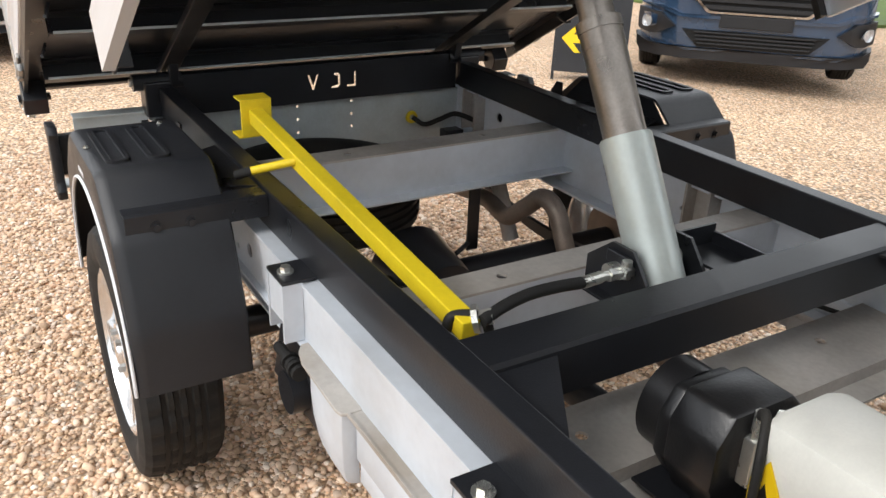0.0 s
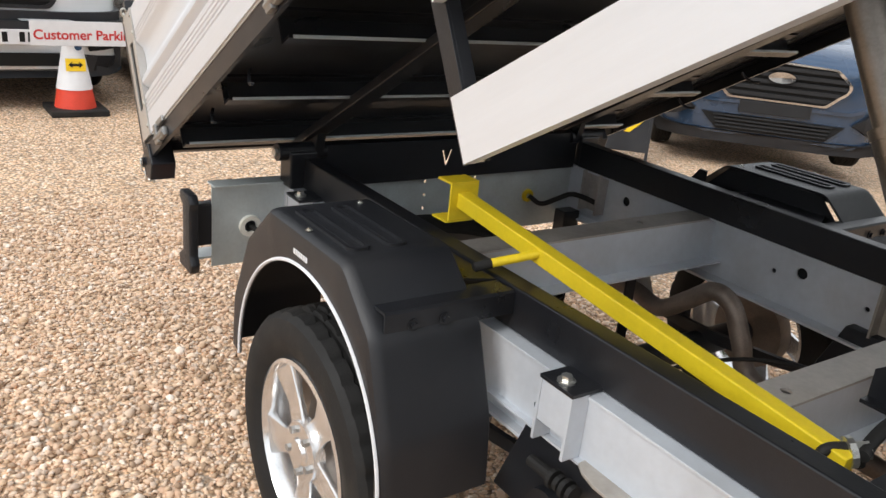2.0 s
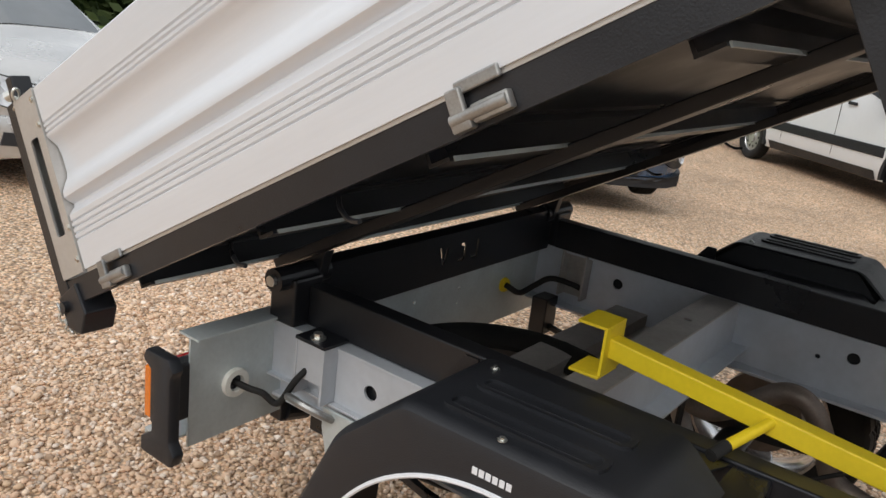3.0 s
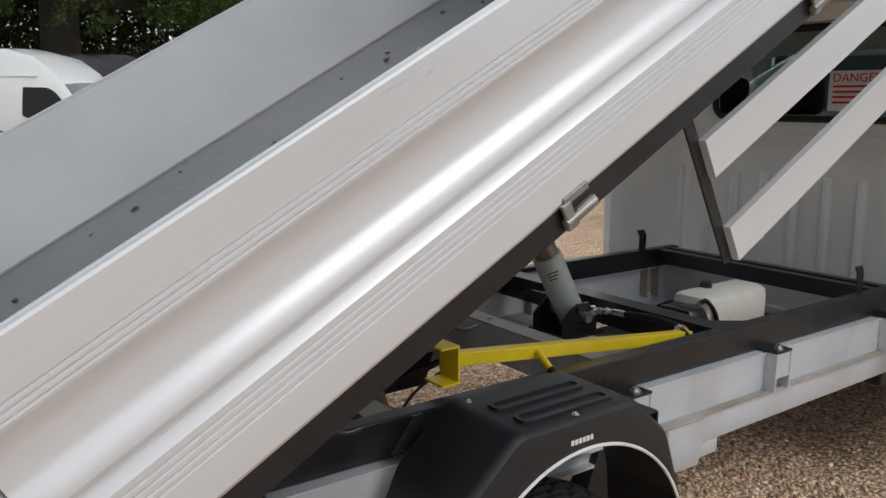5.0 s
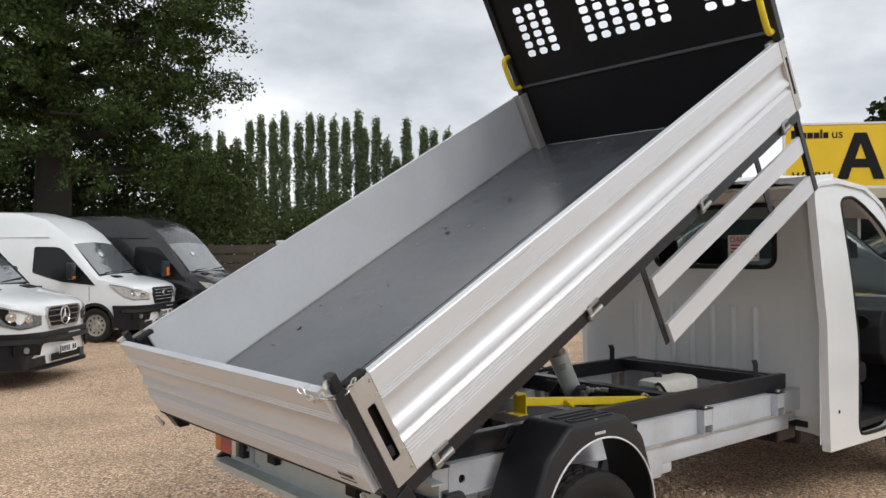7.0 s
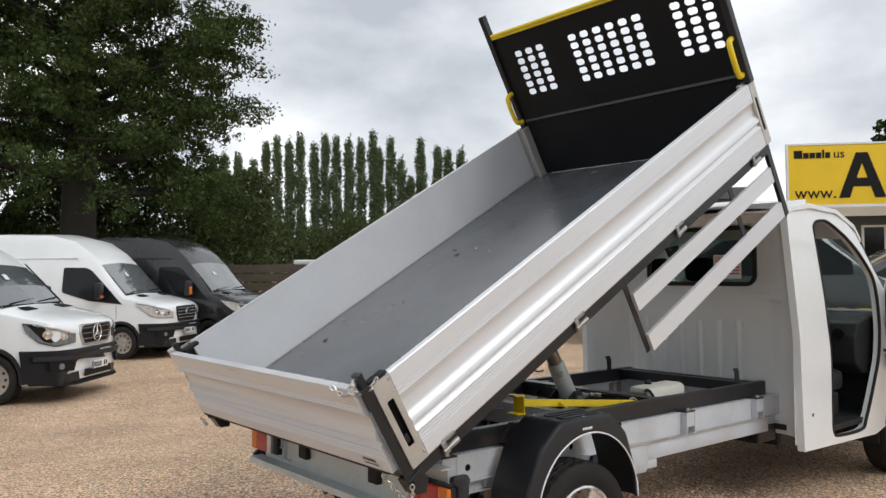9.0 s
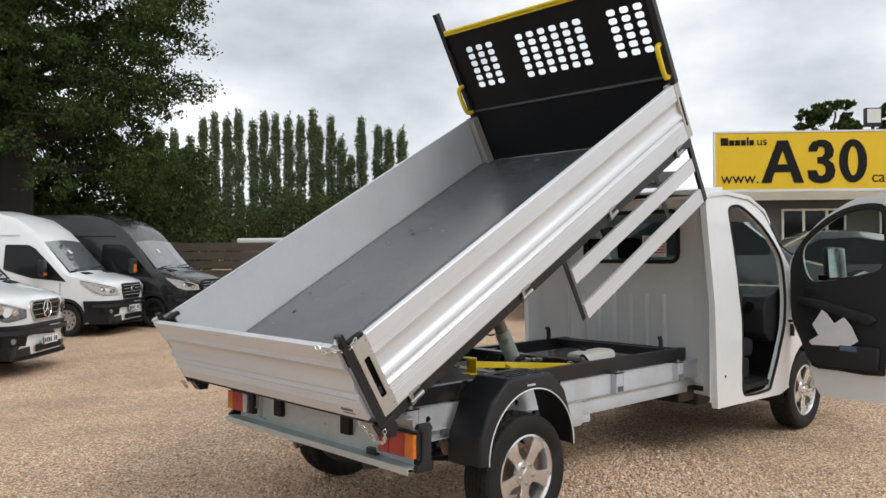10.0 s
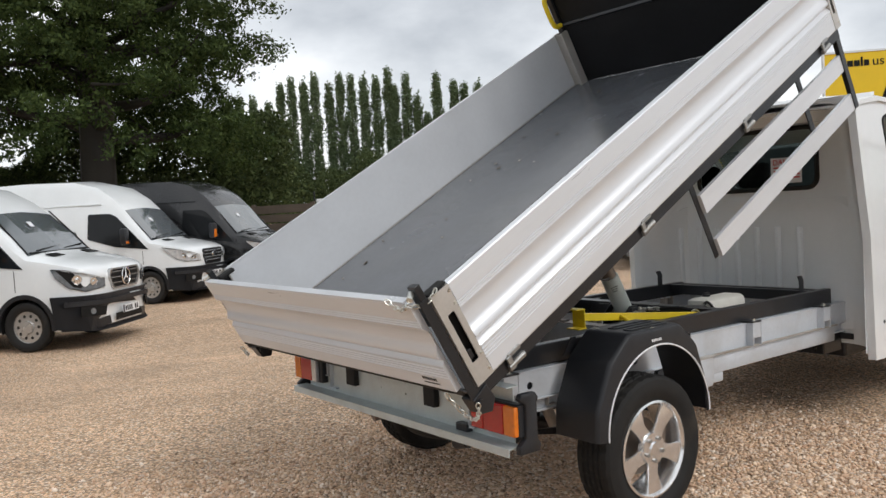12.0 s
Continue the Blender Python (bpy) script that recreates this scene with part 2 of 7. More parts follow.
M_DARKPAINT = mat("dark_grey_vehicle_paint", (0.016, 0.0165, 0.018), 0.24, 0.1, 0.1, 3, coat=0.45)
M_GREYPAINT = mat("grey_metallic_vehicle_paint", (0.050, 0.053, 0.058), 0.22, 0.3, 0.08, 3, coat=1.0)
M_SILVER = mat("silver_vehicle_paint", (0.50, 0.50, 0.49), 0.25, 0.6, 0.05, 3, coat=0.8)
M_WOOD = mat("weathered_fence_wood", (0.085, 0.066, 0.05), 0.8, 0, 0.3, 2, 0.4, 30, stretch=(1, 1, 6))
M_BARK = mat("tree_bark", (0.030, 0.026, 0.021), 0.9, 0, 0.3, 3, 0.8, 12)
M_LEAF = leaf_material("oak_leaves", (0.024, 0.042, 0.013), (0.085, 0.120, 0.034))
# poplars paler than other foliage: distance haze is put into the leaf colour
M_POPLAR = leaf_material("hazy_poplar_leaves", (0.085, 0.125, 0.06), (0.17, 0.22, 0.115))
M_HEDGE = leaf_material("hedge_leaves", (0.034, 0.052, 0.020), (0.105, 0.135, 0.050))
M_TURF = mat("turf", (0.10, 0.15, 0.04), 0.9, 0, 0.3, 1.2, 0.6, 40)
M_RENDERED = mat("grey_rendered_wall", (0.13, 0.135, 0.14), 0.8, 0, 0.1, 1.5, 0.2, 60)
M_PALEWALL = mat("pale_weathered_wall", (0.34, 0.34, 0.335), 0.8, 0, 0.25, 2.5, 0.2, 60)
M_ROOF = mat("grey_roof_felt", (0.10, 0.10, 0.10), 0.9, 0, 0.15, 3, 0.3, 60)
M_UPVC = mat("white_window_frame", (0.75, 0.76, 0.76), 0.35, 0, 0.03, 4)
M_PURPLE = mat("purple_banner", (0.09, 0.04, 0.27), 0.5, 0, 0.05, 3)


# ---- building blocks ----
SEAT = Matrix.Identity(4)     # where the parts of the truck now being built sit on it


def join(*parts_):
    out = bmesh.new()
    for b in parts_:
        me = bpy.data.meshes.new("tmp")
        b.to_mesh(me)
        b.free()
        out.from_mesh(me)
        bpy.data.meshes.remove(me)
    return out


def box(x0, x1, y0, y1, z0, z1, bev=0.0):
    b = bmesh.new()
    bmesh.ops.create_cube(b, size=1.0)
    for v in b.verts:
        v.co = ((x0 + x1) / 2 + v.co.x * (x1 - x0), (y0 + y1) / 2 + v.co.y * (y1 - y0), (z0 + z1) / 2 + v.co.z * (z1 - z0))
    if bev:
        bmesh.ops.bevel(b, geom=list(b.edges), offset=bev, segments=2, affect="EDGES", profile=0.5)
    return b


def moved(b, m):
    bmesh.ops.transform(b, matrix=m, verts=b.verts)
    return b


def prism(pts, axis, a, c, bev=0.0):
    """A polygon in the two other axes (in order), extruded from a to c along axis."""
    b = bmesh.new()

    def place(p, s):
        if axis == "x":
            return (s, p[0], p[1])
        if axis == "y":
            return (p[0], s, p[1])
        return (p[0], p[1], s)
    lo = [b.verts.new(place(p, a)) for p in pts]
    hi = [b.verts.new(place(p, c)) for p in pts]
    k = len(pts)
    for i in range(k):
        b.faces.new((lo[i], lo[(i + 1) % k], hi[(i + 1) % k], hi[i]))
    b.faces.new(lo[::-1])
    b.faces.new(hi)
    bmesh.ops.recalc_face_normals(b, faces=b.faces)
    if bev:
        bmesh.ops.bevel(b, geom=list(b.edges), offset=bev, segments=2, affect="EDGES", profile=0.5)
    return b


def plate(outer, holes, axis, a, c):
    """A flat plate with openings, extruded from a to c along axis; outlines in the two other axes."""
    b = bmesh.new()
    edges = []
    for loop in [outer] + list(holes):
        vs = [b.verts.new((p[0], p[1], 0)) for p in loop]
        for i in range(len(vs)):
            edges.append(b.edges.new((vs[i], vs[(i + 1) % len(vs)])))
    bmesh.ops.triangle_fill(b, use_beauty=True, use_dissolve=False, edges=edges, normal=(0, 0, 1))
    ext = bmesh.ops.extrude_face_region(b, geom=list(b.faces))
    for g in ext["geom"]:
        if isinstance(g, bmesh.types.BMVert):
            g.co.z = 1.0
    for v in b.verts:
        p, s = (v.co.x, v.co.y), a + (c - a) * v.co.z
        v.co = (s, p[0], p[1]) if axis == "x" else (p[0], s, p[1]) if axis == "y" else (p[0], p[1], s)
    bmesh.ops.recalc_face_normals(b, faces=b.faces)
    return b


def cyl(p, q, r, seg=20, r2=None):
    p, q = Vector(p), Vector(q)
    d = q - p
    b = bmesh.new()
    bmesh.ops.create_cone(b, cap_ends=True, segments=seg, radius1=r, radius2=r if r2 is None else r2, depth=d.length)
    return moved(b, Matrix.Translation((p + q) / 2) @ d.to_track_quat("Z", "Y").to_matrix().to_4x4())


def tube(pts, r, seg=10):
    """A round bar swept along points."""
    pts = [Vector(p) for p in pts]
    b = bmesh.new()
    rings = []
    side = None
    for i, p in enumerate(pts):
        d = (pts[min(i + 1, len(pts) - 1)] - pts[max(i - 1, 0)]).normalized()
        if side is None:
            side = d.orthogonal().normalized()
        side = (side - d * side.dot(d)).normalized()
        up = d.cross(side)
        rings.append([b.verts.new(p + r * (math.cos(2 * math.pi * k / seg) * side + math.sin(2 * math.pi * k / seg) * up)) for k in range(seg)])
    for a, c in zip(rings, rings[1:]):
        for k in range(seg):
            b.faces.new((a[k], a[(k + 1) % seg], c[(k + 1) % seg], c[k]))
    b.faces.new(rings[0][::-1])
    b.faces.new(rings[-1])
    bmesh.ops.recalc_face_normals(b, faces=b.faces)
    return b


def smooth_path(pts, n=8):
    """Points on a rounded line through pts."""
    out = []
    p = [Vector(v) for v in pts]
    p = [2 * p[0] - p[1]] + p + [2 * p[-1] - p[-2]]
    for i in range(1, len(p) - 2):
        for k in range(n):
            t = k / n
            out.append(0.5 * (2 * p[i] + (p[i + 1] - p[i - 1]) * t + (2 * p[i - 1] - 5 * p[i] + 4 * p[i + 1] - p[i + 2]) * t * t + (3 * p[i] - p[i - 1] - 3 * p[i + 1] + p[i + 2]) * t ** 3))
    return out + [p[-2]]


def lathe(profile, seg=48, close=True):
    """Profile of (radius, y) turned round the y axis."""
    b = bmesh.new()
    rings = [[b.verts.new((r * math.cos(2 * math.pi * k / seg), y, r * math.sin(2 * math.pi * k / seg))) for k in range(seg)] for r, y in profile]
    pairs = list(zip(rings, rings[1:])) + ([(rings[-1], rings[0])] if close else [])
    for a, c in pairs:
        for k in range(seg):
            b.faces.new((a[k], a[(k + 1) % seg], c[(k + 1) % seg], c[k]))
    bmesh.ops.recalc_face_normals(b, faces=b.faces)
    return b


def part(name, bm, material, parent, label="", smooth=0.0):
    """Links a bmesh as one mesh object under a thing or a part. smooth: shade edges below that many degrees smoothly."""
    me = bpy.data.meshes.new(name)
    if smooth:
        for f in bm.faces:
            f.smooth = True
        for ed in bm.edges:
            ed.smooth = ed.is_manifold and ed.calc_face_angle(0) < radians(smooth)
    bm.to_mesh(me)
    bm.free()
    me.materials.append(material)
    ob = new(name, me)
    ob.parent = parent
    if parent is not None and parent.name == "tipper_truck":
        ob.matrix_local = SEAT
    return tagged(ob, label) if label else ob


def thing(name, label, category, m=Matrix.Identity(4), group="", kind=""):
    ob = new(name)
    ob.empty_display_size = 0.1
    ob.matrix_world = m
    return tagged(ob, label, category, group, kind)


def lone(name, bm, material, label, category, group="", kind="", smooth=0.0, m=None):
    ob = part(name, bm, material, None, "", smooth)
    if m is not None:
        ob.matrix_world = m
    return tagged(ob, label, category, group, kind)


def lettering(text, size, depth=0.002, bold=0.0):
    """Words as a bmesh in the xy plane, starting at the origin."""
    cu = bpy.data.curves.new("words", "FONT")
    cu.body, cu.size, cu.extrude, cu.resolution_u, cu.offset = text, size, depth, 3, bold
    ob = new("words", cu)
    me = bpy.data.meshes.new_from_object(ob.evaluated_get(bpy.context.evaluated_depsgraph_get()))
    b = bmesh.new()
    b.from_mesh(me)
    bpy.data.objects.remove(ob)
    bpy.data.curves.remove(cu)
    bpy.data.meshes.remove(me)
    return b


def cut(ob, cutters):
    """Takes the cutters out of a closed mesh."""
    for bm in cutters:
        me = bpy.data.meshes.new("cutter")
        bm.to_mesh(me)
        bm.free()
        c = new("cutter", me)
        md = ob.modifiers.new("cut", "BOOLEAN")
        md.operation, md.object, md.solver = "DIFFERENCE", c, "EXACT"
        bpy.context.view_layer.update()
        res = bpy.data.meshes.new_from_object(ob.evaluated_get(bpy.context.evaluated_depsgraph_get()))
        ob.modifiers.remove(md)
        ob.data = res
        bpy.data.objects.remove(c)


def arc(cx, cz, r, a0, a1, n):
    return [(cx + r * math.cos(radians(a0 + (a1 - a0) * i / n)), cz + r * math.sin(radians(a0 + (a1 - a0) * i / n))) for i in range(n + 1)]


def closed_curve(pts, n=4):
    """Points on a rounded closed line through pts in a plane."""
    k, out = len(pts), []
    p = [Vector(v) for v in pts]
    for i in range(k):
        a, b, c, d = p[i - 1], p[i], p[(i + 1) % k], p[(i + 2) % k]
        for j in range(n):
            t = j / n
            out.append(tuple(0.5 * (2 * b + (c - a) * t + (2 * a - 5 * b + 4 * c - d) * t * t + (3 * b - a - 3 * c + d) * t ** 3)))
    return out


def rounded(x0, x1, z0, z1, r, n=4):
    return arc(x1 - r, z0 + r, r, -90, 0, n) + arc(x1 - r, z1 - r, r, 0, 90, n) + arc(x0 + r, z1 - r, r, 90, 180, n) + arc(x0 + r, z0 + r, r, 180, 270, n)


# ---- ground ----
def lie(y):
    """Height of the yard, which falls gently away behind the truck."""
    f = min(1.0, max(0.0, (y - 2.8) / 5.2))
    return -0.24 * f * f * (3 - 2 * f)


gb = bmesh.new()
rows_ = [[gb.verts.new((x, y, lie(y))) for x in (-900, -300, -60, 60, 300, 900)] for y in [-900, -300, -60] + [2.8 + 0.4 * k for k in range(14)] + [60, 300, 900]]
for lo_, hi_ in zip(rows_, rows_[1:]):
    for k in range(5):
        gb.faces.new((lo_[k], lo_[k + 1], hi_[k + 1], hi_[k]))
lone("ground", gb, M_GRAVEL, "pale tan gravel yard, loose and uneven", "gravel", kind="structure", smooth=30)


# ---- the tipper truck ----
truck = thing("tipper_truck", "white tipper truck with raised aluminium body and open cab door", "truck")
SUB_T, SUB_B = 0.886, 0.789       # top and bottom of the black subframe
RAIL_Y, SUB_Y = 0.635, 0.605


def bolt(p, axis, r=0.012, h=0.012):
    p, d = Vector(p), Vector(axis)
    return join(cyl(p, p + d * h * 0.3, r * 1.6, 14), cyl(p + d * h * 0.3, p + d * h, r, 6))


CHASSIS = Matrix.Translation((0.158, 0, -0.035)) @ Matrix.Translation((0.3, 0, 0.7)) @ Matrix.Rotation(radians(0.6), 4, "Y") @ Matrix.Translation((-0.3, 0, -0.7)) @ Matrix.Diagonal((1.03, 1, 1, 1))
SEAT = CHASSIS
# chassis rails: web with holes, flanges, lower skirt
for s in (-1, 1):
    holes = [arc(x, 0.715, 0.018, 0, 345, 12) for x in (-0.63, 0.09)] + [arc(x, 0.69, 0.008, 0, 330, 8) for x in (0.0, 0.3)]
    web = plate([(-0.96, 0.648), (2.25, 0.648), (2.25, SUB_B - 0.004), (-0.96, SUB_B - 0.004)], holes, "y", s * RAIL_Y, s * (RAIL_Y - 0.006))
    # black sheet added inside the rail, standing in for the shade behind its holes
    hole_shade = box(-0.955, 2.245, *sorted((s * (RAIL_Y - 0.016), s * (RAIL_Y - 0.020))), 0.650, SUB_B - 0.012)
    inner_web = plate([(-0.96, 0.593), (2.25, 0.593), (2.25, SUB_B - 0.010), (-0.96, SUB_B - 0.010)], holes, "y", s * (RAIL_Y - 0.030), s * (RAIL_Y - 0.036))
    rail = part("chassis_rail", web, M_PRIMER, truck, "light grey painted steel chassis rail with round holes")
    part("rail_hole_shade", hole_shade, M_BLACK, rail)
    part("inner_web", inner_web, M_PRIMER, rail)
    part("rail_flange", box(-0.96, 2.25, *sorted((s * (RAIL_Y - 0.07), s * (RAIL_Y + 0.004))), SUB_B - 0.010, SUB_B - 0.003, 0.001), M_PRIMER, rail)
    part("rail_lip", prism([(s * (RAIL_Y - 0.006), 0.648), (s * (RAIL_Y + 0.030), 0.648), (s * (RAIL_Y + 0.030), 0.658), (s * (RAIL_Y + 0.026), 0.658), (s * (RAIL_Y + 0.026), 0.653), (s * (RAIL_Y - 0.006), 0.653)], "x", 0.70, 2.06), M_DUSTY, rail)
    part("rail_lip", box(-0.96, 0.445, *sorted((s * (RAIL_Y - 0.006), s * (RAIL_Y + 0.016))), 0.648, 0.653), M_PRIMER, rail)
    inner = join(box(-0.96, 2.25, *sorted((s * (RAIL_Y - 0.09), s * (RAIL_Y - 0.006))), 0.585, 0.593))
    part("rail_ledge", inner, M_PRIMER, rail)
    sk = bmesh.new()
    lip_plan = [(0.445, 0.630), (0.447, 0.648), (0.470, 0.662), (0.510, 0.672), (0.680, 0.676), (0.696, 0.672), (0.702, 0.660), (0.702, 0.630)]
    part("bracket_lip", prism([(x, s * (y + 0.004)) for x, y in lip_plan], "z", 0.6482, 0.656, 0.002), M_DUSTY, rail, "dusty flange on top of the jacking bracket")
    plan_ = [(0.520, 0.634), (0.522, 0.655), (0.535, 0.668), (0.570, 0.674), (0.680, 0.676), (0.692, 0.672), (0.697, 0.660), (0.697, 0.640)]
    rows_ = [[sk.verts.new((0.697 + (x - 0.697) * k, s * (0.634 + (y - 0.634) * f), z)) for x, y in plan_] for z, k, f in ((0.648, 1.0, 1.0), (0.60, 1.0, 1.0), (0.55, 0.95, 0.98), (0.51, 0.84, 0.90), (0.488, 0.68, 0.72), (0.482, 0.5, 0.4))]
    for a, c in zip(rows_, rows_[1:]):
        for k in range(len(a) - 1):
            sk.faces.new((a[k], a[k + 1], c[k + 1], c[k]))
        sk.faces.new((a[-1], a[0], c[0], c[-1]))
    sk.faces.new(rows_[-1])
    bmesh.ops.recalc_face_normals(sk, faces=sk.faces)
    part("jacking_bracket", sk, M_PRIMER, rail, "rounded light grey pressed steel jacking bracket", 35)
    part("rail_skirt", join(box(0.70, 2.05, *sorted((s * 0.59, s * 0.650)), 0.545, 0.6475, 0.008), box(0.704, 0.82, *sorted((s * 0.59, s * 0.645)), 0.490, 0.548, 0.010)), M_PRIMER, rail, "light grey pressed steel sill below the chassis rail", 35)

# black subframe
for s in (-1, 1):
    sub = part("subframe_rail", box(-0.86, 2.10, *sorted((s * SUB_Y, s * (SUB_Y - 0.05))), SUB_B, SUB_T, 0.004), M_BLACK, truck, "black powder-coated box-section subframe rail")
    for x in (-0.775, 0.386, 1.112, 1.903):
        ear = join(box(x - 0.045, x + 0.045, *sorted((s * (SUB_Y - 0.01), s * (RAIL_Y + 0.045))), SUB_B + 0.0, SUB_B + 0.008, 0.001))
        part("mounting_ear", ear, M_BLACK, sub)
        legs = join(box(x - 0.045, x - 0.038, *sorted((s * (RAIL_Y + 0.001), s * (RAIL_Y + 0.045))), 0.655, SUB_B), box(x + 0.038, x + 0.045, *sorted((s * (RAIL_Y + 0.001), s * (RAIL_Y + 0.045))), 0.655, SUB_B),
                    box(x - 0.04, x + 0.04, *sorted((s * (RAIL_Y + 0.036), s * (RAIL_Y + 0.042))), 0.70, SUB_B))
        part("chassis_bracket", legs, M_PRIMER, sub, "grey pressed steel mounting bracket")
        part("bolt", bolt((x, s * (RAIL_Y + 0.02), SUB_B + 0.008), (0, 0, 1), 0.011, 0.014), M_ZINC, sub)
        # the rail's inner side
        innerleg = join(box(x - 0.045, x - 0.038, *sorted((s * (RAIL_Y - 0.085), s * (RAIL_Y - 0.036))), 0.63, SUB_B), box(x + 0.038, x + 0.045, *sorted((s * (RAIL_Y - 0.085), s * (RAIL_Y - 0.036))), 0.63, SUB_B),
                        box(x - 0.042, x + 0.042, *sorted((s * (RAIL_Y - 0.042), s * (RAIL_Y - 0.036))), 0.63, SUB_B - 0.012))
        part("inner_bracket", innerleg, M_DUSTY, sub)
    # front guide stop
    part("body_guide", join(box(1.79, 1.84, *sorted((s * 0.556, s * 0.562)), SUB_T - 0.01, 0.965, 0.002), prism([(1.79, 0.963), (1.84, 0.963), (1.82, 0.995), (1.77, 0.995)], "y", s * 0.556, s * 0.562)), M_BLACK, sub)
# rear pivot plate with cut-out shapes
slots = []
for y0, kind_ in ((-0.055, 0), (0.032, 1), (0.098, 2)):
    z0, z1 = 0.825, 0.880
    if kind_ == 0:
        slots.append([(y0 - 0.022, z1), (y0 - 0.014, z1), (y0, z0 + 0.016), (y0 + 0.014, z1), (y0 + 0.022, z1), (y0 + 0.004, z0), (y0 - 0.004, z0)])
    elif kind_ == 1:
        slots.append([(y0 - 0.02, z0), (y0 + 0.012, z0), (y0 + 0.02, z0 + 0.01), (y0 + 0.02, z1 - 0.01), (y0 + 0.012, z1), (y0 - 0.004, z1), (y0 - 0.004, z1 - 0.008), (y0 + 0.01, z1 - 0.01), (y0 + 0.012, z0 + 0.012), (y0 - 0.012, z0 + 0.008)])
    else:
        slots.append([(y0 - 0.018, z0), (y0 + 0.018, z0), (y0 + 0.018, z1), (y0 + 0.010, z1), (y0 + 0.010, z0 + 0.008), (y0 - 0.018, z0 + 0.008)])
piv = part("pivot_crossmember", plate([(-0.555, 0.780), (0.555, 0.780), (0.555, 0.912), (-0.555, 0.912)], slots, "x", -0.888, -0.883), M_BLACK, truck, "black steel rear crossmember with small cut-out slots")
part("folded_edge", box(-0.935, -0.883, -0.555, 0.555, 0.912, 0.918), M_BLACK, piv)
for s in (-1, 1):
    part("hinge_post", join(box(-0.94, -0.86, *sorted((s * 0.56, s * 0.65)), SUB_B, 0.905, 0.006), cyl((-0.90, s * 0.52, 0.900), (-0.90, s * 0.68, 0.900), 0.028, 20)), M_BLACK, piv)
    part("hinge_pin", cyl((-0.90, s * 0.50, 0.900), (-0.90, s * 0.69, 0.900), 0.013, 14), M_ZINC, piv)


def channel_beam(x0, x1, z0, z1, name, material, label, y=RAIL_Y - 0.008, t=0.006, top_holes=()):
    top = plate([(x0, -y), (x1, -y), (x1, y), (x0, y)], [arc(hx, hy, 0.012, 0, 330, 10) for hx, hy in top_holes], "z", z1 - t, z1)
    ob = part(name, top, M_DUSTY, truck, label)
    part("front_web", prism([(x1 - t, z1 - t), (x1 - t, z0), (x1 + 0.05, z0), (x1 + 0.05, z0 + t), (x1, z0 + t), (x1, z1 - t)], "y", -y, y), material, ob)
    part("rear_web", box(x0, x0 + t, -y, y, z0, z1 - t), material, ob)
    return ob


channel_beam(-0.328, -0.238, 0.642, 0.785, "crossmember", M_PRIMER, "grey box crossmember with dusty top and lower flange", top_holes=((-0.285, 0.28), (-0.285, -0.2)))
channel_beam(0.533, 0.617, 0.642, 0.785, "crossmember", M_PRIMER, "grey box crossmember with dusty top and lower flange", top_holes=((0.577, -0.247), (0.577, 0.25)))
channel_beam(-0.62, -0.51, 0.60, 0.645, "crossmember_plate", M_DUSTY, "dusty flat steel cross plate", top_holes=((-0.57, 0.15),))
channel_beam(0.875, 1.05, 0.625, 0.662, "crossmember_plate", M_DUSTY, "dusty flat steel cross plate", top_holes=((0.952, -0.33), (0.940, 0.35)))
channel_beam(1.60, 1.74, 0.57, 0.607, "crossmember_plate", M_DUSTY, "dusty flat steel cross plate")
ram_beam = part("ram_crossmember", join(prism([(0.883, SUB_T - 0.004), (0.966, SUB_T - 0.004), (0.971, SUB_T - 0.012), (0.971, 0.785), (0.964, 0.785), (0.964, SUB_T - 0.018), (0.890, SUB_T - 0.018), (0.890, 0.785), (0.883, 0.785)], "y", -0.553, 0.553)), M_BLACK, truck, "black folded steel crossmember carrying the tipping ram")
for s in (-1, 1):
    part("gusset", prism([(0.972, s * 0.553), (1.16, s * 0.553), (0.972, s * 0.425)], "z", 0.862, 0.868), M_BLACK, ram_beam)
part("subframe_crossmember", box(1.93, 1.98, -0.553, 0.553, 0.81, SUB_T - 0.004, 0.003), M_BLACK, truck)
part("subframe_crossmember", box(2.02, 2.07, -0.553, 0.553, 0.80, SUB_T - 0.004, 0.003), M_BLACK, truck)

# telescopic ram
SEAT = Matrix.Identity(4)
RAM_A = Vector((0.969, 0, 0.759))
RAM_D = Vector((-0.490, 0, 0.872)).normalized()


def along(d):
    return RAM_A + RAM_D * d


ram = part("hydraulic_ram", join(cyl(along(0.0), along(0.318), 0.055, 36), cyl(along(0.318), along(0.322), 0.052, 36)), M_RAM, truck, "silver telescopic tipping ram with dark steel stages", 40)
part("ram_stage", cyl(along(0.30), along(0.565), 0.0455, 32), M_STEEL, ram, "brown-grey steel ram stage", 40)
part("collar", join(cyl(along(0.545), along(0.568), 0.048, 32), cyl(along(0.51), along(0.516), 0.0465, 32)), M_STEEL, ram, "", 40)
part("ram_stage", cyl(along(0.55), along(1.02), 0.037, 28), M_STEEL, ram, "", 40)
for k in range(3):
    part("printed_mark", moved(box(0.0553, 0.0558, -0.022, 0.022 - 0.006 * k, -0.002, 0.002), Matrix.Translation(along(0.27 - 0.014 * k)) @ RAM_D.to_track_quat("Z", "Y").to_matrix().to_4x4() @ Matrix.Rotation(radians(-40), 4, "Z")), M_INK, ram)
cradle_side = [(0.90, 0.77), (1.075, 0.77), (1.075, 0.83), (1.03, 0.885), (0.97, 0.885), (0.90, 0.83)]
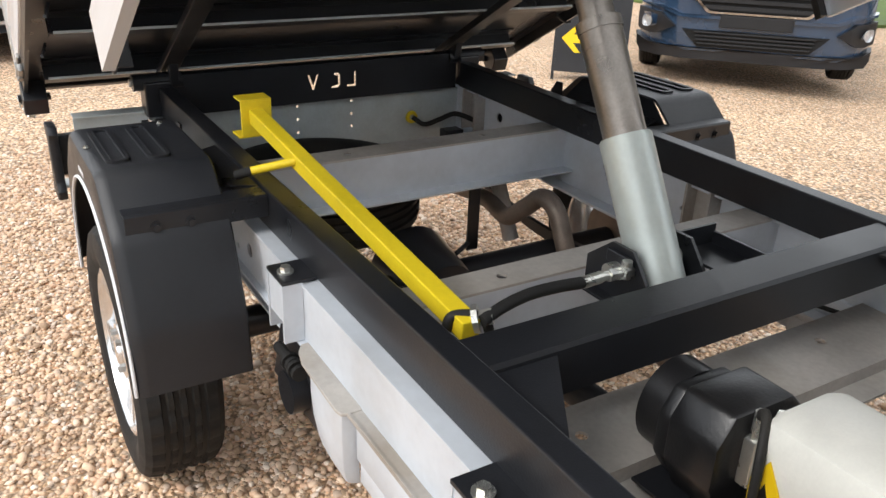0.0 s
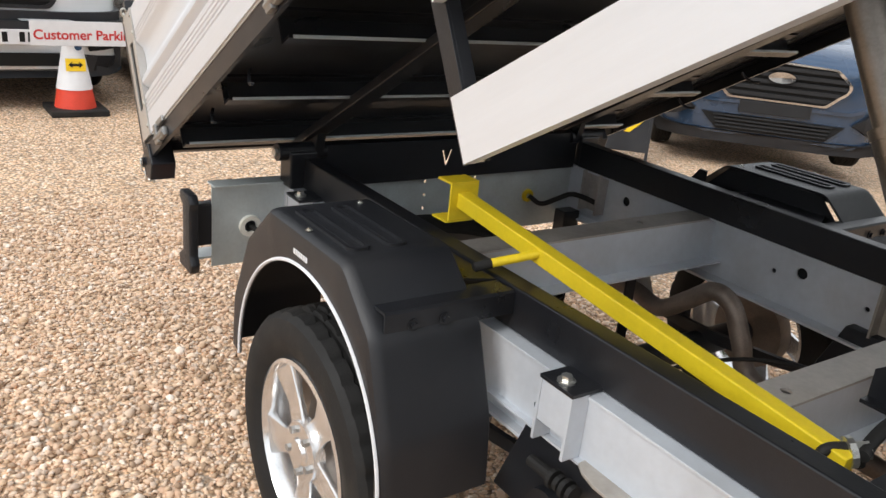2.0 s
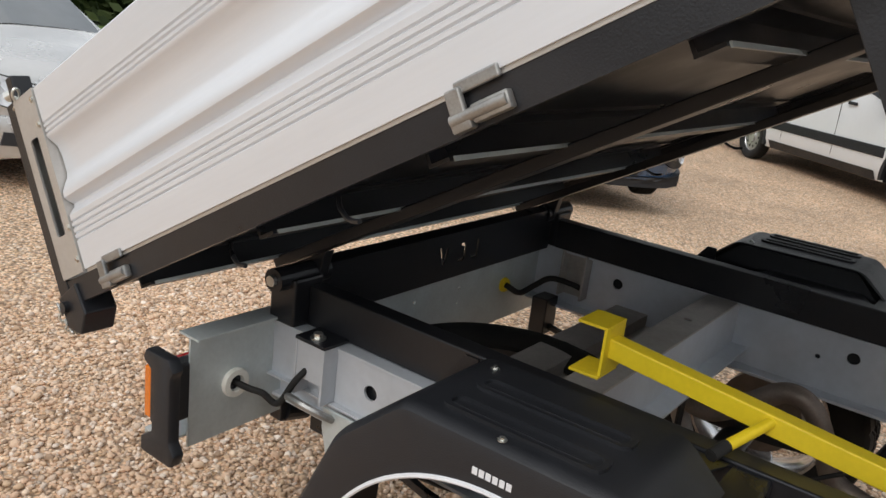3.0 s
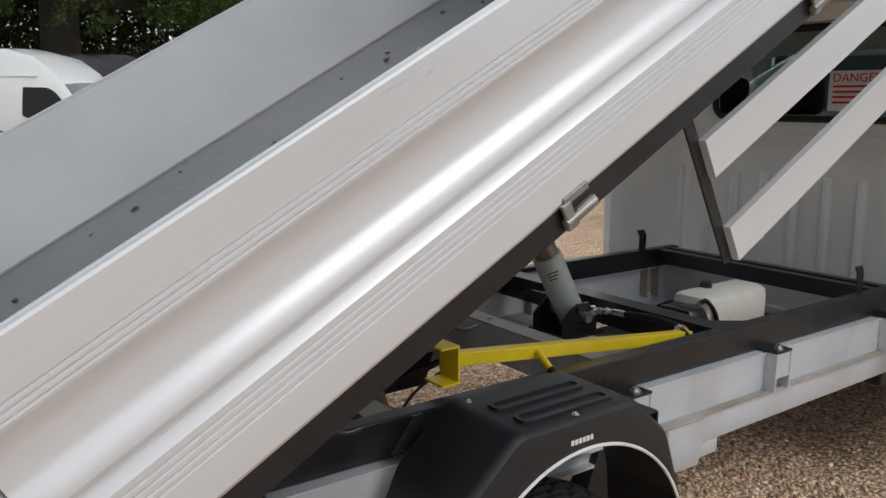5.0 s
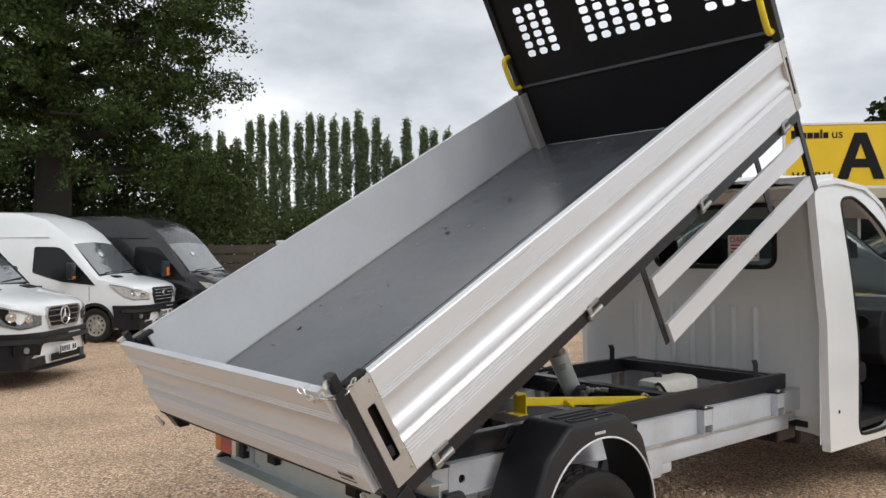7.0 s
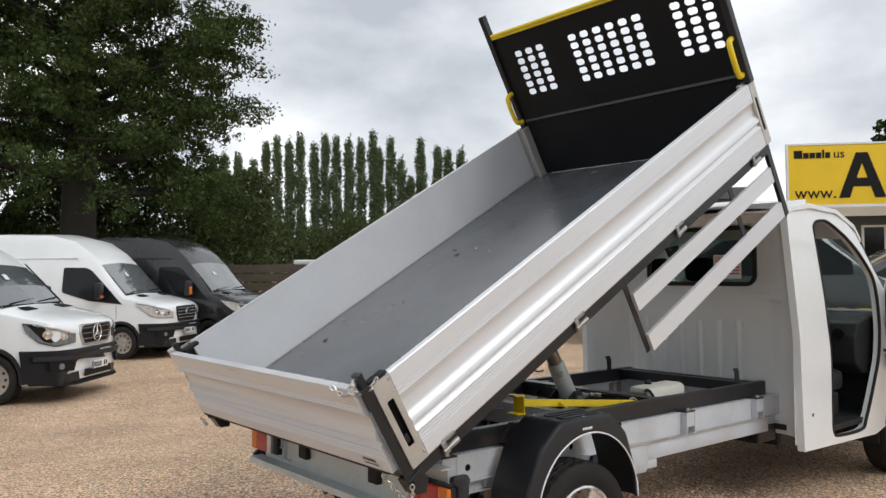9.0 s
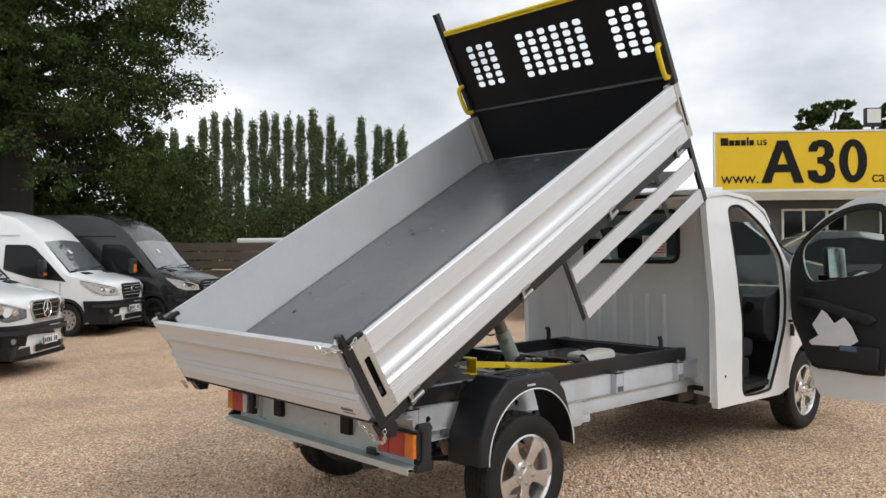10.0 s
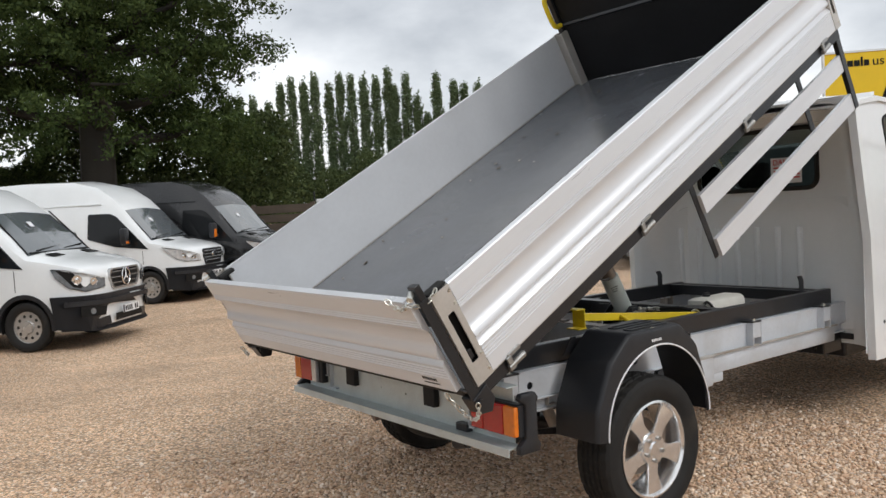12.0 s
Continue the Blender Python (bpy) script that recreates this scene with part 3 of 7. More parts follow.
cradle_parts = [
    part("ram_cradle", join(*[prism(cradle_side, "y", q * 0.075, q * 0.083) for q in (-1, 1)], box(0.90, 1.09, -0.11, 0.11, 0.762, 0.77)), M_BLACK, ram, "black steel ram cradle"),
    part("cradle_tray", join(box(0.99, 1.15, 0.083, 0.19, 0.835, 0.841), box(0.99, 0.996, 0.083, 0.19, 0.841, 0.885), box(0.99, 1.15, 0.184, 0.19, 0.841, 0.868)), M_BLACK, ram),
    part("pivot_pin", cyl((1.0, -0.115, 0.835), (1.0, 0.11, 0.835), 0.019, 18), M_ZINC, ram),
    part("pin_keeper", box(0.965, 1.035, -0.092, -0.084, 0.845, 0.872, 0.003), M_BLACK, ram),
    part("hose_fitting", join(cyl((1.03, -0.085, 0.845), (1.05, -0.13, 0.858), 0.014, 6), cyl((1.05, -0.13, 0.858), (1.055, -0.185, 0.865), 0.009, 12), cyl((1.052, -0.150, 0.861), (1.053, -0.165, 0.863), 0.013, 6), cyl((1.055, -0.185, 0.865), (1.06, -0.235, 0.866), 0.012, 12), cyl((1.035, -0.10, 0.835), (1.035, -0.10, 0.872), 0.011, 12)), M_ZINC, ram, "zinc-plated hose fitting"),
]
for piece in cradle_parts:
    piece.matrix_local = Matrix.Translation((-0.07, 0, -0.032))
part("hydraulic_hose", tube(smooth_path([(0.99, -0.23, 0.834), (0.994, -0.30, 0.842), (1.000, -0.37, 0.845), (1.008, -0.43, 0.838), (1.018, -0.475, 0.828)]), 0.0115), M_RUBBER, ram, "black rubber hydraulic hose", 60)

# body prop
PROP_A, PROP_B = Vector((1.012, -0.492, 0.812)), Vector((-0.02, -0.512, 0.935))
prop = part("body_prop", moved(box(0, (PROP_B - PROP_A).length, -0.019, 0.019, -0.019, 0.019, 0.003), Matrix.Translation(PROP_A) @ (PROP_B - PROP_A).to_track_quat("X", "Z").to_matrix().to_4x4()), M_YELLOW, truck, "bright yellow steel safety body prop lying on the subframe")
part("saddle", join(box(-0.075, -0.014, -0.552, -0.470, 0.974, 0.980, 0.001), box(-0.020, -0.014, -0.552, -0.470, 0.885, 0.974, 0.001), box(-0.075, -0.014, -0.560, -0.478, 0.879, 0.885, 0.001)), M_YELLOW, prop, "yellow folded saddle plate")
part("prop_handle", cyl((0.29, -0.51, 0.905), (0.245, -0.625, 0.878), 0.0100, 18), M_YELLOW, prop, "", 40)
part("grip", join(cyl((0.248, -0.617, 0.880), (0.236, -0.652, 0.871), 0.0112, 18), cyl((0.236, -0.652, 0.871), (0.2355, -0.6545, 0.8705), 0.0085, 18)), M_RUBBER, prop, "black rubber grip", 40)
part("pivot_bolt", bolt((0.995, -0.478, 0.822), (0.55, 0.80, 0.25), 0.016, 0.035), M_ZINC, prop)
part("rubber_strap", tube(smooth_path([(0.975, -0.520, 0.80), (0.978, -0.512, 0.826), (0.990, -0.487, 0.831), (1.005, -0.462, 0.826), (1.008, -0.452, 0.80)]), 0.0095), M_RUBBER, prop, "", 60)

# hydraulic power pack in front of the ram
PACK = Matrix.Translation((0.045, 0.045, -0.020)) @ Matrix.Translation((1.175, -0.25, 0.72)) @ Matrix.Diagonal((0.58, 0.78, 0.86, 1)) @ Matrix.Translation((-1.175, 0.25, -0.72))
SEAT = PACK
pack = part("power_pack", prism([(-0.385, 0.70), (-0.385, 0.785), (-0.345, 0.845), (-0.18, 0.845), (-0.13, 0.80), (-0.13, 0.66), (-0.18, 0.625), (-0.345, 0.625)], "x", 1.315, 1.485, 0.012), M_GLOSS, truck, "black hydraulic power pack with white oil reservoir", 30)
part("motor_cover", prism([(-0.375, 0.69), (-0.375, 0.775), (-0.335, 0.83), (-0.20, 0.83), (-0.155, 0.79), (-0.155, 0.67), (-0.20, 0.635), (-0.335, 0.635)], "x", 1.265, 1.318, 0.010), M_GLOSS, pack, "", 30)
part("motor", join(cyl((1.175, -0.265, 0.735), (1.27, -0.265, 0.735), 0.098, 40), cyl((1.162, -0.265, 0.735), (1.176, -0.265, 0.735), 0.080, 40)), M_GLOSS, pack, "ribbed black electric motor", 40)
part("reservoir", join(box(1.535, 2.25, -0.345, -0.11, 0.64, 0.88, 0.045), cyl((1.52, -0.20, 0.74), (1.55, -0.20, 0.74), 0.095, 32)), M_TANK, pack, "translucent white plastic oil reservoir", 40)
part("filler_cap", join(cyl((1.80, -0.18, 0.863), (1.80, -0.18, 0.895), 0.034, 14), box(1.75, 1.85, -0.19, -0.17, 0.895, 0.912, 0.004)), M_PLASTIC, pack, "", 40)
hz = part("hazard_label", moved(prism([(-0.042, -0.05), (0.042, -0.05), (0.042, 0.02), (0.0, 0.07), (-0.042, 0.02)], "x", -0.001, 0.001), Matrix.Translation((1.60, -0.347, 0.74)) @ Matrix.Rotation(radians(-90), 4, "Z")), M_SIGN, pack, "yellow hazard label")
part("hazard_mark", moved(prism([(-0.026, -0.03), (0.026, -0.03), (0.0, 0.02)], "x", 0.001, 0.002), Matrix.Translation((1.60, -0.347, 0.745)) @ Matrix.Rotation(radians(-90), 4, "Z")), M_INK, hz)
part("valve_block", join(box(1.485, 1.525, -0.315, -0.225, 0.70, 0.80, 0.004), cyl((1.505, -0.30, 0.80), (1.505, -0.30, 0.855), 0.013, 6), cyl((1.505, -0.25, 0.80), (1.52, -0.25, 0.84), 0.012, 6)), M_ZINC, pack, "zinc valve block")
part("hose", tube(smooth_path([(1.505, -0.30, 0.848), (1.545, -0.325, 0.862), (1.585, -0.362, 0.80), (1.60, -0.375, 0.70), (1.61, -0.37, 0.60)]), 0.0115), M_RUBBER, pack, "", 60)
part("cable", tube(smooth_path([(1.72, -0.16, 0.868), (1.79, -0.15, 0.875), (1.87, -0.18, 0.85), (1.925, -0.22, 0.77), (1.93, -0.24, 0.66)]), 0.008), M_RUBBER, pack, "", 60)
part("mounting_plate", box(1.24, 1.90, -0.40, -0.05, 0.612, 0.620, 0.002), M_BLACK, pack)
SEAT = CHASSIS

# rear beam, lamps, bumper
SEAT = Matrix.Translation((0.062, 0, -0.006)) @ CHASSIS
beam = part("rear_crossmember", plate([(-0.87, 0.540), (0.87, 0.540), (0.87, 0.800), (-0.87, 0.800)], [arc(y, z, 0.006, 0, 300, 6) for y in (-0.1, 0.12) for z in (0.66, 0.71, 0.76)] + [arc(-0.749, 0.663, 0.02, 0, 345, 12)], "x", -1.000, -0.994), M_GALV, truck, "pale grey galvanised rear chassis beam with small holes")
part("top_flange", box(-1.035, -0.97, -0.87, 0.87, 0.800, 0.806, 0.001), M_GALV, beam)
part("bumper_step", prism([(-1.0, 0.566), (-1.072, 0.566), (-1.072, 0.538), (-1.078, 0.538), (-1.078, 0.572), (-1.0, 0.572)], "y", -0.92, 0.92), M_GALV, beam, "galvanised step bumper")
part("cream_grommet", moved(lathe([(0.020, -0.008), (0.034, -0.008), (0.036, 0.0), (0.034, 0.008), (0.020, 0.008)], 20), pose(-0.990, -0.749, 0.663, 0, 0, 90)), M_TANK, beam, "cream rubber grommet")
part("wiring", tube(smooth_path([(-1.0, -0.749, 0.663), (-0.96, -0.735, 0.655), (-0.93, -0.72, 0.65), (-0.90, -0.70, 0.63), (-0.86, -0.69, 0.70), (-0.84, -0.66, 0.74)]), 0.008), M_RUBBER, beam)
part("wiring", tube(smooth_path([(-0.985, 0.385, 0.669), (-0.95, 0.42, 0.645), (-0.93, 0.48, 0.665), (-0.90, 0.53, 0.69), (-0.84, 0.57, 0.68), (-0.80, 0.60, 0.66)]), 0.010), M_RUBBER, beam)
part("cream_grommet", moved(lathe([(0.012, -0.008), (0.024, -0.008), (0.026, 0.0), (0.024, 0.008), (0.012, 0.008)], 16), pose(-0.990, 0.382, 0.669, 0, 0, 90)), M_YELLOW, beam)
for s in (-1, 1):
    lampb = part("tail_lamp", box(-1.035, -0.995, *sorted((s * 0.66, s * 0.94)), 0.610, 0.745, 0.006), M_PLASTIC, beam, "red and orange rear lamp cluster")
    for name_, y0, y1, mm in (("red_lens", 0.745, 0.868, M_RED), ("orange_lens", 0.870, 0.938, M_ORANGE), ("clear_lens", 0.695 if s > 0 else 0.664, 0.743, M_CLEAR)):
        part(name_, box(-1.058, -1.034, *sorted((s * y0, s * y1)), 0.617, 0.738, 0.005), mm if not (s < 0 and name_ == "clear_lens") else M_RED, truck)
    guard = part("lamp_guard", prism([(-1.045, 0.545), (-0.940, 0.545), (-0.930, 0.575), (-0.948, 0.600), (-0.948, 0.748), (-0.938, 0.765), (-0.955, 0.790), (-1.030, 0.790), (-1.040, 0.765), (-1.008, 0.745), (-1.008, 0.605), (-1.045, 0.580)], "y", s * 0.925, s * 0.955, 0.006), M_PLASTIC, beam, "black plastic lamp end guard with flared top and foot", 30)
for y in (0.37, -0.325):
    part("rubber_block", box(-1.030, -0.999, y - 0.042, y + 0.042, 0.640, 0.760, 0.005), M_RUBBER, beam)

for s in (-1, 1):
    hanger = part("spring_bracket", prism([(-0.80, 0.650), (-0.70, 0.650), (-0.70, 0.600), (-0.735, 0.510), (-0.755, 0.500), (-0.775, 0.510), (-0.80, 0.600)], "y", s * 0.652, s * 0.660, 0.002), M_GALV, truck, "grey spring bracket with a bolt")
    part("bolt", bolt((-0.755, s * 0.660, 0.535), (0, s, 0), 0.010, 0.012), M_ZINC, hanger)
    part("tie_loop", tube(smooth_path([(-0.88, s * 0.66, 0.63), (-0.87, s * 0.70, 0.66), (-0.82, s * 0.71, 0.665), (-0.78, s * 0.69, 0.65), (-0.77, s * 0.66, 0.63)]), 0.009, 8), M_HINGE, hanger)

# running gear
def fillet(pts, r, n=2):
    """Polyline with its inner corners rounded."""
    out = [pts[0]]
    for a, b, c in zip(pts, pts[1:], pts[2:]):
        a, b, c = Vector(a), Vector(b), Vector(c)
        p, q = b + (a - b).normalized() * r, b + (c - b).normalized() * r
        out += [tuple(p.lerp(b, t).lerp(b.lerp(q, t), t)) for t in [k / n for k in range(n + 1)]]
    return out + [pts[-1]]


def tyre_profile(r, w):
    h = w / 2
    prof = [(r - 0.125, -h + 0.03), (r - 0.09, -h + 0.005), (r - 0.05, -h), (r - 0.02, -h + 0.008), (r - 0.006, -h + 0.022)]
    g = 0.009
    tread = w - 0.06
    for k in range(4):
        c = -tread / 2 + tread * (k + 1) / 5
        prof += [(r, c - g), (r - 0.010, c - g * 0.6), (r - 0.010, c + g * 0.6), (r, c + g)]
    prof += [(r - 0.006, h - 0.022), (r - 0.02, h - 0.008), (r - 0.05, h), (r - 0.09, h - 0.005), (r - 0.125, h - 0.03)]
    return prof


def wheel_meshes(r=0.345, w=0.21):
    """Tyre and five-spoke alloy rim, turned round y, with the outer face at -y."""
    t = lathe(tyre_profile(r, w), 160)
    for v in t.verts:       # cross cuts in the tread
        rad, k = math.hypot(v.co.x, v.co.z), round(math.atan2(v.co.z, v.co.x) / (2 * math.pi) * 160)
        if rad > r - 0.008 and (k + (2 if abs(v.co.y) < 0.02 else 0)) % 5 == 0:
            v.co.x, v.co.z = v.co.x * (r - 0.011) / rad, v.co.z * (r - 0.011) / rad
    rim = lathe([(r - 0.118, -w / 2 + 0.015), (r - 0.128, -w / 2 + 0.012), (r - 0.140, -w / 2 + 0.03), (r - 0.145, 0.04), (r - 0.128, w / 2 - 0.02), (r - 0.118, w / 2 - 0.02), (r - 0.135, 0.05)], 48)
    sp = []
    for k in range(5):
        s = prism([(0.03, -0.040), (0.12, -0.034), (r - 0.137, -0.056), (r - 0.137, 0.056), (0.12, 0.034), (0.03, 0.040)], "y", -w / 2 + 0.02, -w / 2 + 0.05)
        for v in s.verts:
            v.co.y += 0.020 * (1 - abs(v.co.x - 0.10) / 0.12) * 0.6 if v.co.y < -w / 2 + 0.03 else 0
        bmesh.ops.bevel(s, geom=list(s.edges), offset=0.008, segments=2, affect="EDGES", profile=0.5)
        sp.append(moved(s, Matrix.Rotation(radians(90 + 72 * k), 4, "Y")))
    hub = join(lathe([(0.0005, -w / 2 + 0.012), (0.03, -w / 2 + 0.012), (0.036, -w / 2 + 0.02), (0.075, -w / 2 + 0.022), (0.082, -w / 2 + 0.05), (0.0005, -w / 2 + 0.05)], 32, False), *sp)
    nuts = [cyl((0.055 * math.cos(radians(54 + 72 * k)), -w / 2 + 0.024, 0.055 * math.sin(radians(54 + 72 * k))), (0.055 * math.cos(radians(54 + 72 * k)), -w / 2 + 0.010, 0.055 * math.sin(radians(54 + 72 * k))), 0.010, 6) for k in range(5)]
    drum = cyl((0, 0.0, 0), (0, 0.06, 0), 0.135, 28)
    return t, rim, hub, nuts, drum


def add_wheel(m, parent, r=0.345, w=0.21, rim_mat=M_ALLOY, mat_cap=M_ZINC):
    t, rim, hub, nuts, drum = wheel_meshes(r, w)
    wh = part("wheel", rim, rim_mat, parent, "five-spoke alloy wheel with worn black tyre" if rim_mat is M_ALLOY else "", 40)
    wh.matrix_local = m
    part("tyre", t, M_RUBBER, wh, "", 30)
    part("spokes", hub, rim_mat, wh, "", 35)
    for nut in nuts:
        part("wheel_nut", nut, M_HINGE, wh)
    part("brake_drum", drum, M_RUST, wh, "", 40)
    return wh


for x in (0.0, 3.80):
    add_wheel(pose(x, -0.845, 0.345), truck)
    add_wheel(pose(x, 0.845, 0.345, 0, 0, 180), truck)
SEAT = Matrix.Identity(4)
axle = part("rear_axle", join(cyl((0, -0.76, 0.345), (0, 0.76, 0.345), 0.045, 20), cyl((-0.10, 0, 0.345), (0.14, 0, 0.345), 0.15, 24, 0.11)), M_BLACK, truck, "black rear axle with differential", 40)
part("front_axle", cyl((3.85, -0.66, 0.345), (3.85, 0.66, 0.345), 0.04, 16), M_BLACK, truck, "", 40)
part("propshaft", cyl((0.14, 0, 0.36), (2.6, 0, 0.45), 0.04, 18), M_BLACK, truck, "", 40)
for s in (-1, 1):
    spring = [tube(smooth_path([(-0.70 + 0.08 * k, s * 0.52, 0.50 - 0.012 * k), (-0.35 + 0.04 * k, s * 0.52, 0.43 - 0.012 * k), (0, s * 0.52, 0.405 - 0.012 * k), (0.4 - 0.04 * k, s * 0.52, 0.44 - 0.012 * k), (0.78 - 0.08 * k, s * 0.52, 0.52 - 0.012 * k)]), 0.012, 4) for k in range(3)]
    ls = part("leaf_spring", join(*spring), M_BLACK, truck, "black steel leaf spring")
    part("shackle", join(box(-0.74, -0.68, *sorted((s * 0.48, s * 0.56)), 0.47, 0.60, 0.004)), M_BLACK, ls)
    part("spring_hanger", join(box(0.74, 0.86, *sorted((s * 0.48, s * 0.56)), 0.48, 0.60, 0.004)), M_BLACK, ls)
    part("shock_absorber", join(cyl((-0.12, s * 0.42, 0.36), (-0.22, s * 0.40, 0.60), 0.028, 16), cyl((-0.2, s * 0.403, 0.55), (-0.24, s * 0.398, 0.66), 0.018, 12)), M_DUSTY, truck, "", 40)
    eye = part("spring_eye_bracket", join(prism([(0.36, 0.40), (0.66, 0.40), (0.72, 0.60), (0.44, 0.60)], "y", s * 0.56, s * 0.63, 0.004), cyl((0.56, s * 0.55, 0.47), (0.56, s * 0.67, 0.47), 0.050, 18)), M_BLACK, truck, "black spring eye bracket", 35)
    part("rubber_bump_stop", join(*[cyl((0.565 + 0.018 * k, s * 0.66, 0.555), (0.576 + 0.018 * k, s * 0.66, 0.555), 0.021 - 0.003 * (k % 2), 14) for k in range(4)], cyl((0.50, s * 0.66, 0.555), (0.565, s * 0.66, 0.555), 0.013, 12)), M_RUBBER, eye)
SEAT = CHASSIS
part("exhaust_pipe", tube(smooth_path([(1.9, 0.30, 0.40), (0.9, 0.31, 0.41), (0.4, 0.32, 0.42), (0.17, 0.33, 0.455), (0.115, 0.33, 0.547), (0.06, 0.33, 0.638), (-0.01, 0.33, 0.656), (-0.09, 0.33, 0.593), (-0.19, 0.335, 0.522), (-0.32, 0.35, 0.53), (-0.5, 0.38, 0.50), (-0.8, 0.44, 0.42)]), 0.029, 16), M_RUST, truck, "brown heat-stained steel exhaust pipe", 60)
part("fuel_tank", join(box(1.15, 1.95, 0.18, 0.56, 0.32, 0.54, 0.05)), M_PLASTIC, truck, "", 40)
part("exhaust_hanger", join(box(-0.242, -0.234, 0.212, 0.256, 0.40, 0.645, 0.002), tube(smooth_path([(-0.238, 0.22, 0.43), (-0.232, 0.16, 0.40), (-0.235, 0.11, 0.43), (-0.24, 0.06, 0.44)]), 0.008)), M_BLACK, truck, "black strap hanger with a bent rod")
part("load_sensing_rod", tube(smooth_path([(0.05, -0.45, 0.62), (0.02, -0.42, 0.50), (-0.02, -0.25, 0.46), (-0.05, -0.1, 0.42)]), 0.008), M_BLACK, truck)
spare = part("spare_wheel", lathe(tyre_profile(0.345, 0.20), 56), M_RUBBER, truck, "black spare tyre slung flat below the frame", 30)
spare.matrix_local = pose(-0.46, -0.16, 0.525, 90, 0, 0)
part("spare_rim", join(lathe([(0.22, -0.06), (0.20, -0.04), (0.05, 0.0), (0.05, 0.02), (0.21, 0.05), (0.225, 0.06)], 40)), M_RUST, spare, "", 40)
part("fog_lamp_bracket", join(box(-0.97, -0.93, -0.60, -0.52, 0.50, 0.60, 0.004), cyl((-0.95, -0.58, 0.52), (-0.95, -0.50, 0.50), 0.03, 16)), M_BLACK, truck)
part("brake_pipe", tube(smooth_path([(0.0, 0.1, 0.44), (0.2, 0.22, 0.56), (0.45, 0.3, 0.62), (0.62, 0.45, 0.64), (0.9, 0.58, 0.63)]), 0.006), M_RUBBER, truck)

# mudguards
SEAT = Matrix.Identity(4)


ARCH = (0.035, 0.462, 0.372)
OUT = fillet([(-0.405, 0.462), (-0.395, 0.60), (-0.302, 0.795), (-0.165, 0.912), (0.206, 0.912), (0.332, 0.800), (0.405, 0.600), (0.418, 0.455)], 0.022, 3)
for s in (-1, 1):
    yo, yi = 0.955, 0.70
    g = bmesh.new()
    n_ = len(OUT)
    skin, arch = [], []
    for i, (x, z) in enumerate(OUT):
        a, c = Vector(OUT[max(0, i - 1)]), Vector(OUT[min(n_ - 1, i + 1)])
        d = (c - a).normalized()
        inw = Vector((d.y, -d.x))
        row = [(x, s * yi, z)] + [(x + inw.x * k, s * (yo - dy), z + inw.y * k) for dy, k in ((0.030, 0.0), (0.014, 0.003), (0.004, 0.012), (0.0, 0.026))]
        skin.append([g.verts.new(p) for p in row])
        ang = math.atan2(z - ARCH[1] + 0.02, x - ARCH[0])
        ang = min(max(ang, radians(-1)), radians(181)) if ang > -1.5 else radians(181)
        if i == 0:
            ang = radians(181)
        elif i == n_ - 1:
            ang = radians(-1)
        arch.append(g.verts.new((ARCH[0] + ARCH[2] * math.cos(ang), s * yo, ARCH[1] + ARCH[2] * math.sin(ang))))
    # the arch gets further points between the profile's own ones
    for i in range(n_ - 1):
        for k in range(4):
            g.faces.new((skin[i][k], skin[i + 1][k], skin[i + 1][k + 1], skin[i][k + 1]))
        pa, pb = arch[i].co, arch[i + 1].co
        a0, a1 = math.atan2(pa.z - ARCH[1], pa.x - ARCH[0]), math.atan2(pb.z - ARCH[1], pb.x - ARCH[0])
        a0, a1 = (a0 + 2 * math.pi if a0 < -1.5 else a0), (a1 + 2 * math.pi if a1 < -1.5 else a1)
        m_ = max(1, int(abs(a1 - a0) / radians(5)))
        mid = [g.verts.new((ARCH[0] + ARCH[2] * math.cos(a0 + (a1 - a0) * k / m_), s * yo, ARCH[1] + ARCH[2] * math.sin(a0 + (a1 - a0) * k / m_))) for k in range(1, m_)]
        g.faces.new([skin[i][4], skin[i + 1][4], arch[i + 1]] + mid[::-1] + [arch[i]])
    ext = bmesh.ops.extrude_face_region(g, geom=list(g.faces))
    for q in ext["geom"]:
        if isinstance(q, bmesh.types.BMVert):
            rel = Vector((q.co.x - ARCH[0], 0, q.co.z - ARCH[1]))
            q.co -= rel.normalized() * 0.005
            q.co.y -= s * 0.005
    bmesh.ops.recalc_face_normals(g, faces=g.faces)
    mg = part("mudguard", g, M_PLASTIC, truck, "black moulded plastic mudguard with slotted flat top and pale arch edge", 32)
    part("arch_edging", tube([(ARCH[0] + (ARCH[2] - 0.001) * math.cos(radians(181 - 182 * i / 48)), s * (yo + 0.001), ARCH[1] + (ARCH[2] - 0.001) * math.sin(radians(181 - 182 * i / 48))) for i in range(49)], 0.0042, 6), M_PAPER, mg, "thin white edging strip")
    for y in (0.800, 0.890):
        rim_ = rounded(-0.115, 0.165, min(s * (y - 0.026), s * (y + 0.026)), max(s * (y - 0.026), s * (y + 0.026)), 0.018)
        slot_ = rounded(-0.105, 0.155, min(s * (y - 0.017), s * (y + 0.017)), max(s * (y - 0.017), s * (y + 0.017)), 0.014)
        part("slot_rim", plate(rim_, [slot_], "z", 0.9115, 0.9185), M_PLASTIC, mg)
        part("slot_rib", box(-0.10, 0.15, *sorted((s * (y + 0.010), s * (y + 0.015))), 0.9115, 0.9182, 0.001), M_PLASTIC, mg)
    part("inner_web", prism([(-0.27, 0.79), (-0.15, 0.904), (0.19, 0.904), (0.30, 0.79)], "y", s * 0.702, s * 0.706), M_PLASTIC, mg)
